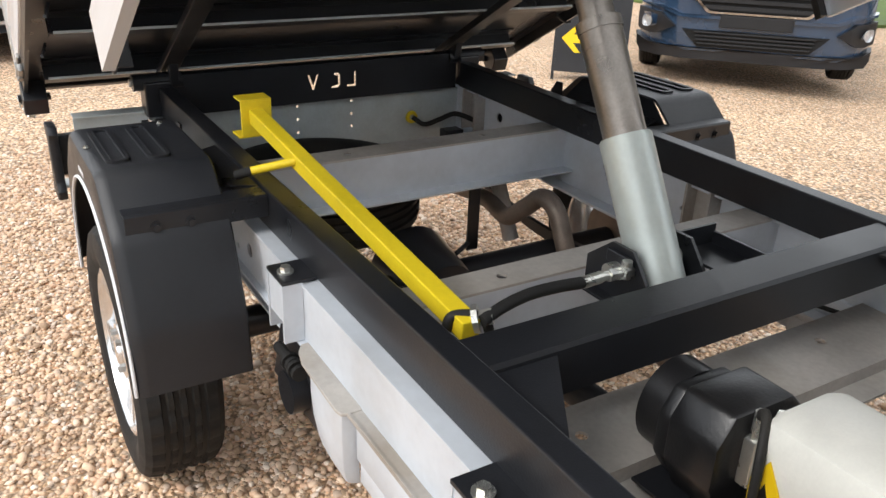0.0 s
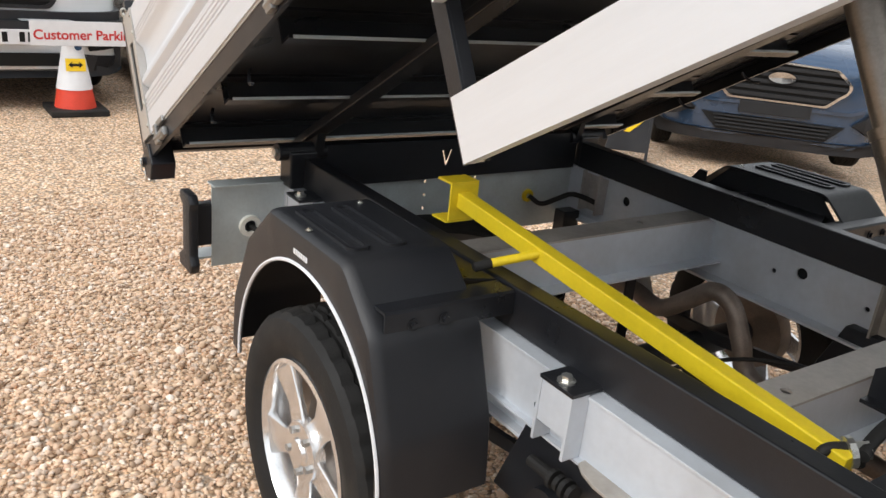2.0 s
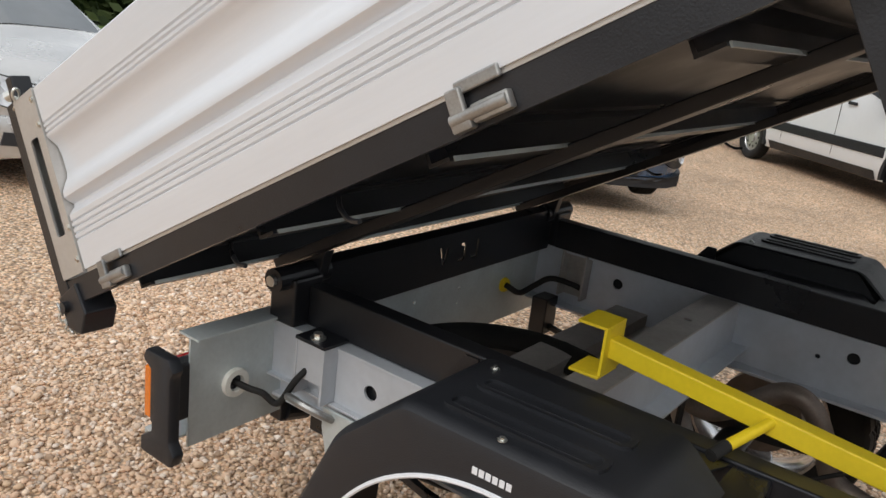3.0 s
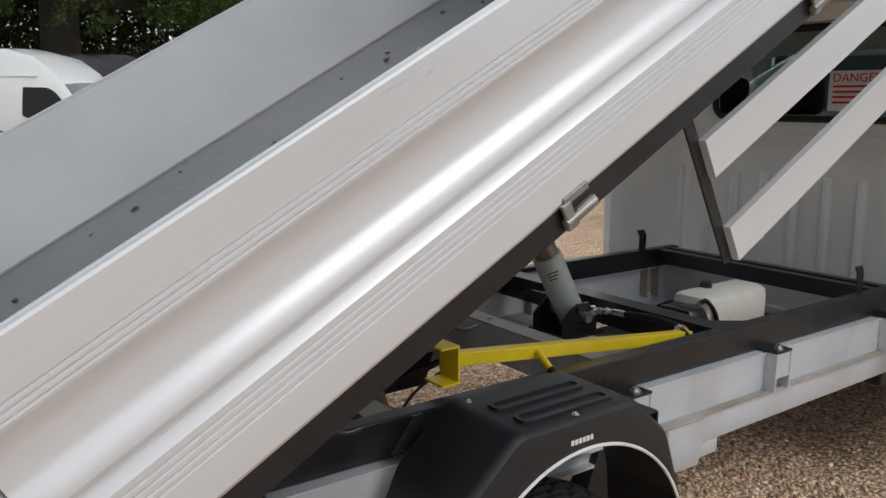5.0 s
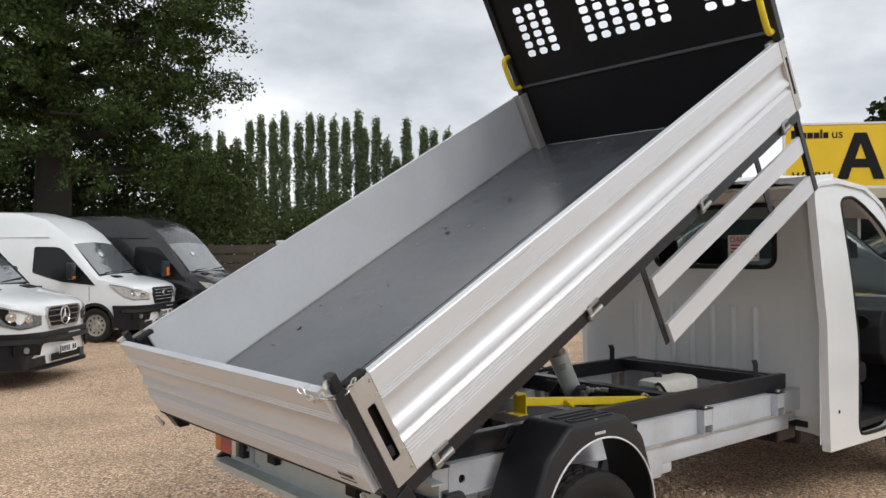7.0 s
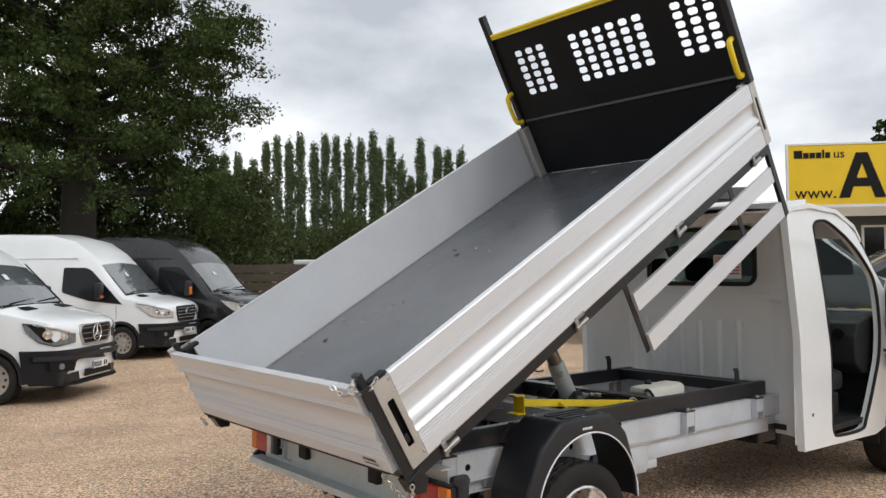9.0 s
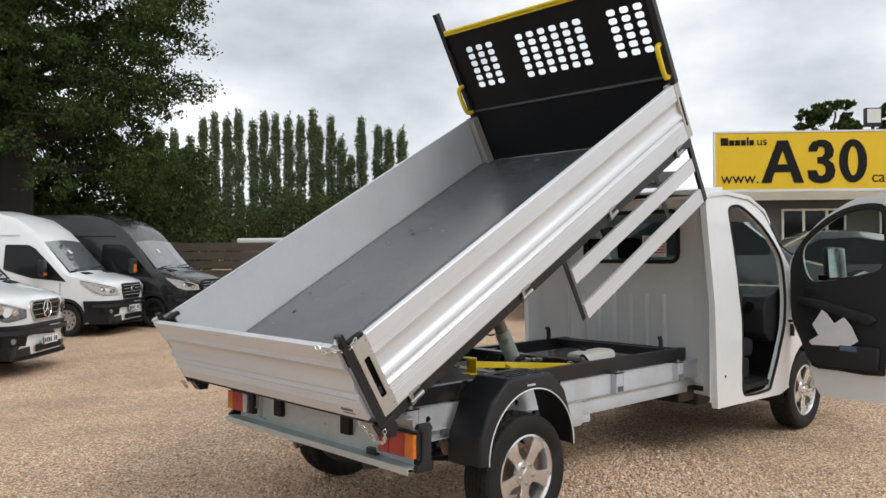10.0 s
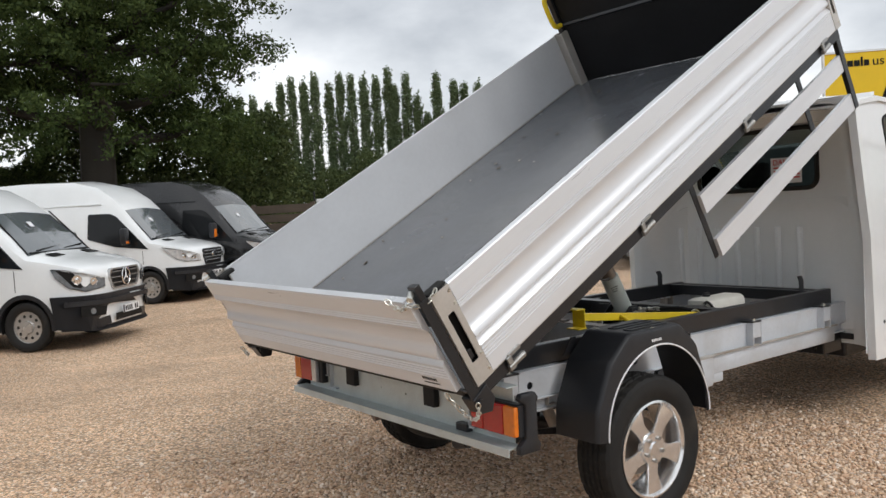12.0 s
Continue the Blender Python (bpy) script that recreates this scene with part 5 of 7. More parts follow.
part("seat", join(box(2.52, 3.00, -0.78, -0.28, 0.72, 0.88, 0.05), moved(box(-0.07, 0.07, -0.24, 0.24, 0.0, 0.66, 0.05), Matrix.Translation((2.60, -0.53, 0.86)) @ Matrix.Rotation(radians(-10), 4, "Y")), box(2.44, 2.54, -0.66, -0.40, 1.55, 1.74, 0.04)), M_FABRIC, cab, "dark fabric driver's seat", 40)
part("seat", join(box(2.52, 3.00, -0.10, 0.78, 0.72, 0.88, 0.05), moved(box(-0.07, 0.07, -0.42, 0.42, 0.0, 0.66, 0.05), Matrix.Translation((2.60, 0.34, 0.86)) @ Matrix.Rotation(radians(-10), 4, "Y")), box(2.44, 2.54, 0.0, 0.24, 1.55, 1.74, 0.04), box(2.44, 2.54, 0.42, 0.66, 1.55, 1.74, 0.04)), M_FABRIC, cab, "dark fabric bench seat", 40)
part("seat_box", box(2.42, 2.90, -0.78, 0.78, 0.54, 0.72, 0.02), M_TRIM, cab)
wheel_ring = [(0.20 * math.cos(2 * math.pi * k / 28), 0.20 * math.sin(2 * math.pi * k / 28), 0) for k in range(29)]
part("steering_wheel", moved(join(tube(wheel_ring, 0.016, 8), box(-0.19, 0.19, -0.025, 0.025, -0.02, 0.0, 0.006), cyl((0, 0, -0.25), (0, 0, 0), 0.04, 14)), Matrix.Translation((2.90, -0.50, 1.20)) @ Matrix.Rotation(radians(-58), 4, "Y")), M_TRIM, cab)
part("front_wheel_liner", prism(arc(3.695, 0.37, 0.435, 190, -10, 16) + arc(3.695, 0.37, 0.42, -10, 190, 16), "y", -0.90, -0.52), M_PLASTIC, cab)
part("underbody", box(2.35, 4.6, -0.6, 0.6, 0.36, 0.50, 0.02), M_BLACK, cab)
part("wheelhouse_panel", box(2.06, 2.3, -0.60, 0.60, 0.42, 0.56, 0.01), M_BLACK, cab)
part("fuel_mark", cyl((2.15, -CABY - 0.002, 0.66), (2.15, -CABY + 0.004, 0.66), 0.012, 14), M_INK, cab)

# open driver's door, hinged at its front edge
DOOR_M = Matrix.Translation((3.47, -0.955, -0.02)) @ Matrix.Rotation(radians(86), 4, "Z")
dsh = closed_curve([(-0.01, 1.52), (-0.12, 1.69), (-0.25, 1.84), (-0.40, 1.95), (-0.57, 2.035), (-0.77, 2.065), (-0.855, 2.05), (-0.885, 1.95), (-0.88, 1.70), (-0.86, 1.30), (-0.85, 0.86), (-0.84, 0.45), (-0.80, 0.405), (-0.54, 0.40), (-0.26, 0.41), (-0.18, 0.64), (-0.09, 0.86), (-0.02, 1.02), (0.0, 1.29)], 3)
dwin = closed_curve([(-0.13, 1.66), (-0.25, 1.78), (-0.40, 1.885), (-0.55, 1.94), (-0.69, 1.955), (-0.77, 1.92), (-0.79, 1.80), (-0.79, 1.62), (-0.775, 1.49), (-0.70, 1.43), (-0.40, 1.365), (-0.22, 1.34), (-0.14, 1.42), (-0.11, 1.55)], 3)
door = part("cab_door", plate(dsh, [dwin], "y", -0.028, 0.028), M_WHITE, truck, "white driver's door standing open with dark inner trim")
door.matrix_local = DOOR_M
trim = closed_curve([(-0.035, 1.53), (-0.13, 1.70), (-0.25, 1.82), (-0.40, 1.922), (-0.56, 1.98), (-0.72, 1.99), (-0.80, 1.955), (-0.82, 1.85), (-0.825, 1.45), (-0.79, 0.72), (-0.73, 0.62), (-0.39, 0.63), (-0.20, 0.65), (-0.10, 0.88), (-0.03, 1.05), (-0.02, 1.30)], 3)
part("door_trim", plate(trim, [dwin], "y", 0.028, 0.050), M_TRIM, door, "dark grey plastic door trim", 40)
part("armrest", prism([(-0.74, 1.06), (-0.70, 1.10), (-0.30, 1.20), (-0.12, 1.22), (-0.10, 1.18), (-0.30, 1.12), (-0.68, 1.02)], "y", 0.050, 0.105, 0.012), M_TRIM, door, "dark grey moulded armrest", 40)
part("door_pocket", prism([(-0.74, 0.66), (-0.76, 0.84), (-0.20, 0.86), (-0.22, 0.70), (-0.30, 0.665)], "y", 0.050, 0.11, 0.015), M_TRIM, door, "dark grey door pocket", 40)
part("door_handle", box(-0.26, -0.15, 0.05, 0.068, 1.255, 1.305, 0.006), M_PLASTIC, door)
part("window_crank_cover", cyl((-0.20, 0.05, 1.00), (-0.20, 0.075, 1.00), 0.045, 20), M_PLASTIC, door, "", 40)
part("door_window", plate(dwin, [], "y", -0.004, 0.0), M_GLASS, door)
part("window_seal", tube([(x, 0.03, z) for x, z in dwin + dwin[:1]], 0.014, 8), M_RUBBER, door)
part("leaflet", prism([(-0.21, 0.86), (-0.29, 0.915), (-0.24, 1.0), (-0.32, 1.125), (-0.36, 1.10), (-0.42, 1.02), (-0.50, 1.075), (-0.56, 1.0), (-0.61, 0.89), (-0.54, 0.84), (-0.23, 0.83)], "y", 0.108, 0.114), M_PAPER, door, "white leaflets tucked into the door pocket")
part("blue_wallet", box(-0.60, -0.46, 0.100, 0.116, 0.80, 0.848, 0.004), M_BLUE, door)
part("door_latch", box(-0.862, -0.85, -0.014, 0.014, 1.10, 1.18), M_BLACK, door)
part("hinge", join(cyl((-0.01, 0.0, 0.88), (-0.01, 0.0, 0.98), 0.018, 12), cyl((-0.01, 0.0, 1.18), (-0.01, 0.0, 1.28), 0.018, 12), box(-0.03, 0.04, -0.01, 0.05, 1.0, 1.02)), M_BLACK, door)
MIR = Matrix.Translation((-0.31, -0.14, 1.50)) @ Matrix.Rotation(radians(-42), 4, "Z") @ Matrix.Rotation(radians(9), 4, "Y")
mir = part("door_mirror", join(moved(box(-0.05, 0.05, -0.085, 0.085, -0.14, 0.14, 0.03), MIR), box(-0.30, -0.22, -0.12, -0.03, 1.36, 1.41, 0.008)), M_PLASTIC, door, "black door mirror with bright glass", 40)
part("mirror_glass", moved(box(-0.054, -0.0505, -0.070, 0.070, -0.122, 0.122, 0.001), MIR), M_CHROME, mir)


# ---- other vehicles ----
def vehicle(name, label, m, paint, stations, half, belt, glass_from, glass_to, screen, wheels, wheel_r=0.34, lower=None, rim=M_ALLOY, category="van", group="", detail=()):
    """A body lofted along x (nose at 0, tail towards -x). stations: x, bottom, top, width factor. screen: stations between which the
    windscreen lies; glass_from, glass_to: the side window's stations."""
    root = thing(name, label, category, m, group)
    b = bmesh.new()
    rings = []
    for x, zb, zt, wf in stations:
        h = half * wf
        bl = min(belt, zt - 0.10)
        ht = h * (0.98 if zt < belt + 0.15 else 0.98 - 0.13 * min(1, (zt - belt) / 1.2))
        sh = max(bl + 0.04, zt - 0.16)
        side_pts = [(h * 0.94, zb), (h, zb + 0.12), (h, (zb + bl) / 2), (h * 0.992, bl), (ht, sh), (ht - 0.09 * wf, zt - 0.03)]
        ring = [(y, z) for y, z in side_pts] + [(ht * 0.5, zt), (0, zt + 0.015), (-ht * 0.5, zt)] + [(-y, z) for y, z in reversed(side_pts)]
        rings.append([b.verts.new((x, y, z)) for y, z in ring])
    k = len(rings[0])
    glass_faces, screen_faces, low_faces = [], [], []
    for i in range(len(rings) - 1):
        a, c = rings[i], rings[i + 1]
        for j in range(k - 1):
            f = b.faces.new((a[j], a[j + 1], c[j + 1], c[j]))
            if glass_from <= i < glass_to and j in (3, k - 5):
                glass_faces.append(f)
            if screen[0] <= i < screen[1] and 5 <= j <= k - 7:
                screen_faces.append(f)
            if lower is not None and j in (0, k - 2) and min(abs((a[0].co.x + c[0].co.x) / 2 - w) for w in wheels) > 0.6:
                low_faces.append((j == 0, sum((a[0].co.x + c[0].co.x) / 2 > w for w in wheels), f))
        b.faces.new((a[k - 1], a[0], c[0], c[k - 1]))
    b.faces.new(rings[0])
    b.faces.new(rings[-1][::-1])
    bmesh.ops.recalc_face_normals(b, faces=b.faces)

    def sheet(faces, off):
        g = bmesh.new()
        for f in faces:
            cen = f.calc_center_median()
            vs = []
            for v in f.verts:
                p = cen + (v.co - cen) * 1.0 + f.normal * off
                vs.append(p)
            q = [g.verts.new(p) for p in vs]
            g.faces.new(q)
        bmesh.ops.remove_doubles(g, verts=g.verts, dist=0.012)
        ext = bmesh.ops.extrude_face_region(g, geom=list(g.faces))
        for e_ in ext["geom"]:
            if isinstance(e_, bmesh.types.BMVert):
                e_.co += (Vector((0, 0, 0.9)) - Vector((0, e_.co.y, e_.co.z * 0.6))).normalized() * 0.003
        bmesh.ops.recalc_face_normals(g, faces=g.faces)
        return g
    g1 = sheet(glass_faces, 0.006) if glass_faces else bmesh.new()
    g2 = sheet(screen_faces, 0.006)
    bays = [sheet([f for *k_, f in low_faces if k_ == key], 0.010) for key in ([sd, q] for sd in (True, False) for q in range(3)) if any(k_ == key for *k_, f in low_faces)]
    body = part("body", b, paint, root, "", 42)
    cut(body, [moved(cyl((x, s * (half - 0.34), wheel_r), (x, s * (half + 0.2), wheel_r), wheel_r + 0.055, 32), m) for x in wheels for s in (-1, 1)])
    for x in wheels:
        for s in (-1, 1):
            ra = wheel_r + 0.052
            ys = sorted((s * (half - 0.335), s * (half - 0.03)))
            yb = sorted((s * (half - 0.335), s * (half - 0.325)))
            part("arch_liner", join(prism(arc(x, wheel_r, ra, -12, 192, 20) + arc(x, wheel_r, ra - 0.010, 192, -12, 20), "y", *ys), prism(arc(x, wheel_r, ra - 0.006, -12, 192, 20), "y", *yb)), M_INK, root)
            if lower is not None:
                part("arch_moulding", prism(arc(x, wheel_r, ra + 0.055, -8, 188, 20) + arc(x, wheel_r, ra - 0.004, 188, -8, 20), "y", *sorted((s * (half - 0.03), s * (half + 0.012)))), lower, root)
    for p_ in body.data.polygons:
        p_.use_smooth = True
    body.data.set_sharp_from_angle(angle=radians(38))
    for s in (-1, 1) if glass_faces else ():
        half_ = g1.copy()
        bmesh.ops.delete(half_, geom=[v for v in half_.verts if v.co.y * s < 0], context="VERTS")
        part("side_window", half_, M_DARKGLASS, root)
    part("windscreen", g2, M_SCREEN, root)
    for x in wheels:
        for s in (-1, 1):
            w = part("wheel", lathe([(wheel_r - 0.12, -0.07), (wheel_r - 0.13, -0.05), (0.09, -0.05), (0.08, -0.075), (0.0005, -0.075)], 28, False), rim, root, "", 40)
            w.matrix_local = Matrix.Translation((x, s * (half - 0.115), wheel_r)) @ (Matrix.Identity(4) if s < 0 else Matrix.Rotation(math.pi, 4, "Z"))
            part("tyre", lathe(tyre_profile(wheel_r, 0.21), 40), M_RUBBER, w, "", 30)
            part("rim_slots", join(*[cyl((0.155 * math.cos(2 * math.pi * q / 10), -0.0525, 0.155 * math.sin(2 * math.pi * q / 10)), (0.155 * math.cos(2 * math.pi * q / 10), -0.049, 0.155 * math.sin(2 * math.pi * q / 10)), 0.022, 10) for q in range(10)]), M_INK, w)
    part("underbody", box(stations[-1][0] + 0.2, -0.3, -half + 0.35, half - 0.35, 0.22, 0.45), M_BLACK, root)
    for g3 in bays:
        part("sill", g3, lower, root)
    return root


NOSE = [(0.0, 0.02), (0.45, 0.012), (0.62, -0.01), (0.76, -0.06), (0.88, -0.15), (0.95, -0.27), (1.0, -0.50)]


def nose_x(y, z, top):
    """How far the nose lies behind its foremost plane, at a side offset (1 = half width) and height."""
    y = min(1.0, abs(y))
    for (a, xa), (b, xb) in zip(NOSE, NOSE[1:]):
        if y <= b:
            x = xa + (xb - xa) * (y - a) / (b - a)
            break
    return x - 0.02 - max(0.0, z - top) * 0.45


def wrapped(bm_, half, top, cuts=6):
    """Bends a flat shape round the nose."""
    long_ = [e_ for e_ in bm_.edges if abs(e_.verts[0].co.y - e_.verts[1].co.y) > 0.12]
    if long_ and cuts:
        bmesh.ops.subdivide_edges(bm_, edges=long_, cuts=cuts, use_grid_fill=False)
    for v in bm_.verts:
        v.co.x += nose_x(v.co.y / half, v.co.z, top)
    return bm_


def face_parts(root, half, grille, lamps, bumper, fog, plate_z, nose=0.02, top=0.93, chrome=M_CHROME, plate_mat=M_PAPER, bars=5, badge=True, badge_round=False, plate_on=True):
    """Grille, lamps, bumper and number plate on a nose."""
    gy, gz0, gz1 = grille
    shape = [(-gy, (gz0 + gz1) / 2), (-gy * 0.78, gz1), (gy * 0.78, gz1), (gy, (gz0 + gz1) / 2), (gy * 0.74, gz0), (-gy * 0.74, gz0)]
    big = [(y * 1.04, (gz0 + gz1) / 2 + (z - (gz0 + gz1) / 2) * 1.10) for y, z in shape]
    g = part("grille", prism(shape, "x", nose - 0.02, nose + 0.012), M_INK, root, "dark slatted radiator grille")
    part("grille_frame", plate(big, [shape], "x", nose - 0.05, nose + 0.026), M_BRIGHT if chrome is M_CHROME else chrome, g)
    for k in range(bars):
        z = gz0 + (gz1 - gz0) * (k + 0.5) / bars
        w = gy * (1 - 0.26 * abs((z - (gz0 + gz1) / 2) / ((gz1 - gz0) / 2)))
        part("slat", box(nose + 0.0, nose + 0.022, -w * 0.97, w * 0.97, z - 0.012, z + 0.012, 0.004), M_TRIM if k != bars // 2 else M_TRIM, g)
    if badge:
        zc = (gz0 + gz1) / 2 if badge_round else gz1 - (gz1 - gz0) * 0.36
        if badge_round:
            part("badge", join(tube([(nose + 0.035, 0.10 * math.cos(2 * math.pi * k / 24), zc + 0.10 * math.sin(2 * math.pi * k / 24)) for k in range(25)], 0.010, 6), *[cyl((nose + 0.035, 0, zc), (nose + 0.035, 0.095 * math.cos(radians(a)), zc + 0.095 * math.sin(radians(a))), 0.012, 6, 0.004) for a in (90, 210, 330)]), M_CHROME, g, "plain round bright badge")
        else:
            part("badge", moved(lathe([(0.0005, 0), (0.10, 0), (0.115, 0.006), (0.10, 0.016), (0.0005, 0.016)], 28, False), Matrix.Translation((nose + 0.022, 0, zc)) @ Matrix.Rotation(radians(-90), 4, "Z") @ Matrix.Diagonal((1, 1, 0.45, 1))), M_CHROME, g, "plain oval badge", 40)
    for s in (-1, 1):
        pts = [(s * y, z) for y, z in lamps[0]]
        cy, cz = sum(p[0] for p in pts) / len(pts), sum(p[1] for p in pts) / len(pts)
        big_ = [(cy + (y - cy) * 1.07, cz + (z - cz) * 1.10) for y, z in pts]
        hs = part("headlamp", wrapped(prism(big_, "x", nose - 0.10, nose + 0.024), half, top), M_INK, root, "clear headlamp in a dark housing", 30)
        part("lamp_lens", wrapped(prism(pts, "x", nose - 0.05, nose + 0.036), half, top), M_CLEAR, hs, "clear lamp lens", 30)
        for q, rr in ((-0.09, 0.045), (0.07, 0.055)):
            yb, zb = cy + s * q, cz + q * 0.25
            xb = nose + 0.012 + nose_x(yb / half, zb, top)
            part("lamp_bowl", moved(lathe([(0.0005, 0.012), (rr * 0.5, 0.006), (rr, -0.008), (rr * 1.08, -0.006), (rr * 1.08, 0.02)], 20, False), Matrix.Translation((xb, yb, zb)) @ Matrix.Rotation(radians(90 - s * 32), 4, "Z")), M_CHROME, hs, "", 40)
        if fog:
            part("fog_lamp_surround", wrapped(prism([(s * y, z) for y, z in fog], "x", nose - 0.08, nose + 0.064), half, top), M_PLASTIC, root, "", 30)
            fy, fz = s * sum(p[0] for p in fog) / len(fog), sum(p[1] for p in fog) / len(fog)
            xf = nose + 0.066 + nose_x(fy / half, fz, top)
            part("fog_lamp", cyl((xf - 0.03, fy, fz), (xf + 0.008, fy, fz), 0.038, 18), M_FOG, root, "", 40)
    if bumper:
        bz0, bz1, mm = bumper
        ys = [half * 1.016 * math.sin(math.pi / 2 * (-1 + 2 * k / 36)) for k in range(37)]
        ring_ = [(nose + 0.045 + nose_x(y / half / 1.016, 0, 9), y) for y in ys]
        ring_ = [(ring_[0][0] - 0.12, ring_[0][1] - 0.006)] + ring_ + [(ring_[-1][0] - 0.12, ring_[-1][1] + 0.006)]
        back_ = [(x - 0.10, y * 0.93) for x, y in reversed(ring_)]
        part("bumper", prism(ring_ + back_, "z", bz0, bz1, 0.012), mm, root, "", 35)
        part("air_intake", box(nose + 0.034, nose + 0.050, -half * 0.42, half * 0.42, bz0 + 0.05, bz0 + 0.15, 0.004), M_INK, root)
    if plate_on:
        pz = plate_z
        npl = part("number_plate", box(nose + 0.044, nose + 0.056, -0.26, 0.26, pz - 0.056, pz + 0.056, 0.003), plate_mat, root, "white number plate with plain dark bars")
        for k in range(7):
            if k != 4:
                part("plate_bar", box(nose + 0.0565, nose + 0.058, -0.21 + 0.064 * k, -0.17 + 0.064 * k, pz - 0.036, pz + 0.036), M_INK, npl)
        part("plate_band", box(nose + 0.0565, nose + 0.0575, -0.26, -0.225, pz - 0.054, pz + 0.054), M_BLUE, npl)


def place(x, y, deg, wheel_x, half, near=1):
    """Pose of a vehicle whose front wheel stands at (x, y) and which faces deg; near: the side on which that wheel is."""
    r = Matrix.Rotation(radians(deg), 4, "Z")
    off = r @ Vector((wheel_x, near * (half - 0.05), 0))
    return Matrix.Translation((x - off.x, y - off.y, 0)) @ r


PANEL_VAN = [(0.02, 0.30, 1.03, 0.52), (-0.03, 0.28, 1.09, 0.74), (-0.12, 0.27, 1.14, 0.88), (-0.26, 0.26, 1.185, 0.96), (-0.50, 0.26, 1.24, 1.0), (-0.95, 0.26, 1.34, 1.0), (-1.22, 0.26, 1.62, 1.0), (-1.56, 0.26, 1.96, 1.0), (-1.80, 0.26, 2.18, 1.0), (-2.20, 0.26, 2.42, 1.0), (-2.75, 0.26, 2.54, 1.0), (-4.0, 0.26, 2.57, 1.0), (-5.4, 0.28, 2.54, 1.0), (-5.85, 0.32, 2.49, 0.97), (-5.9, 0.40, 2.30, 0.92)]
RIM = [(0.02, 0.0), (0.02, 0.52), (-0.03, 0.74), (-0.12, 0.88), (-0.26, 0.96), (-0.50, 1.0), (-5.0, 1.0)]     # plan of the nose


def round_nose(bm_, cuts=5):
    """Lays a shape drawn flat (y = way along the nose from its middle, x = how far it stands proud) round the nose."""
    long_ = [e_ for e_ in bm_.edges if abs(e_.verts[0].co.y - e_.verts[1].co.y) > 0.10]
    if long_:
        bmesh.ops.subdivide_edges(bm_, edges=long_, cuts=cuts, use_grid_fill=False)
    for v in bm_.verts:
        far, sgn = abs(v.co.y), 1 if v.co.y >= 0 else -1
        for (xa, ya), (xb, yb) in zip(RIM, RIM[1:]):
            step = math.hypot(xb - xa, yb - ya)
            if far <= step or xb < -4:
                f = far / step
                v.co.x, v.co.y = xa + (xb - xa) * f + v.co.x * (yb - ya) / step, sgn * (ya + (yb - ya) * f - v.co.x * (xb - xa) / step)
                break
            far -= step
    return bm_


def mirrored(pts, s):
    return [(s * y, z) for y, z in (pts if s > 0 else reversed(pts))]


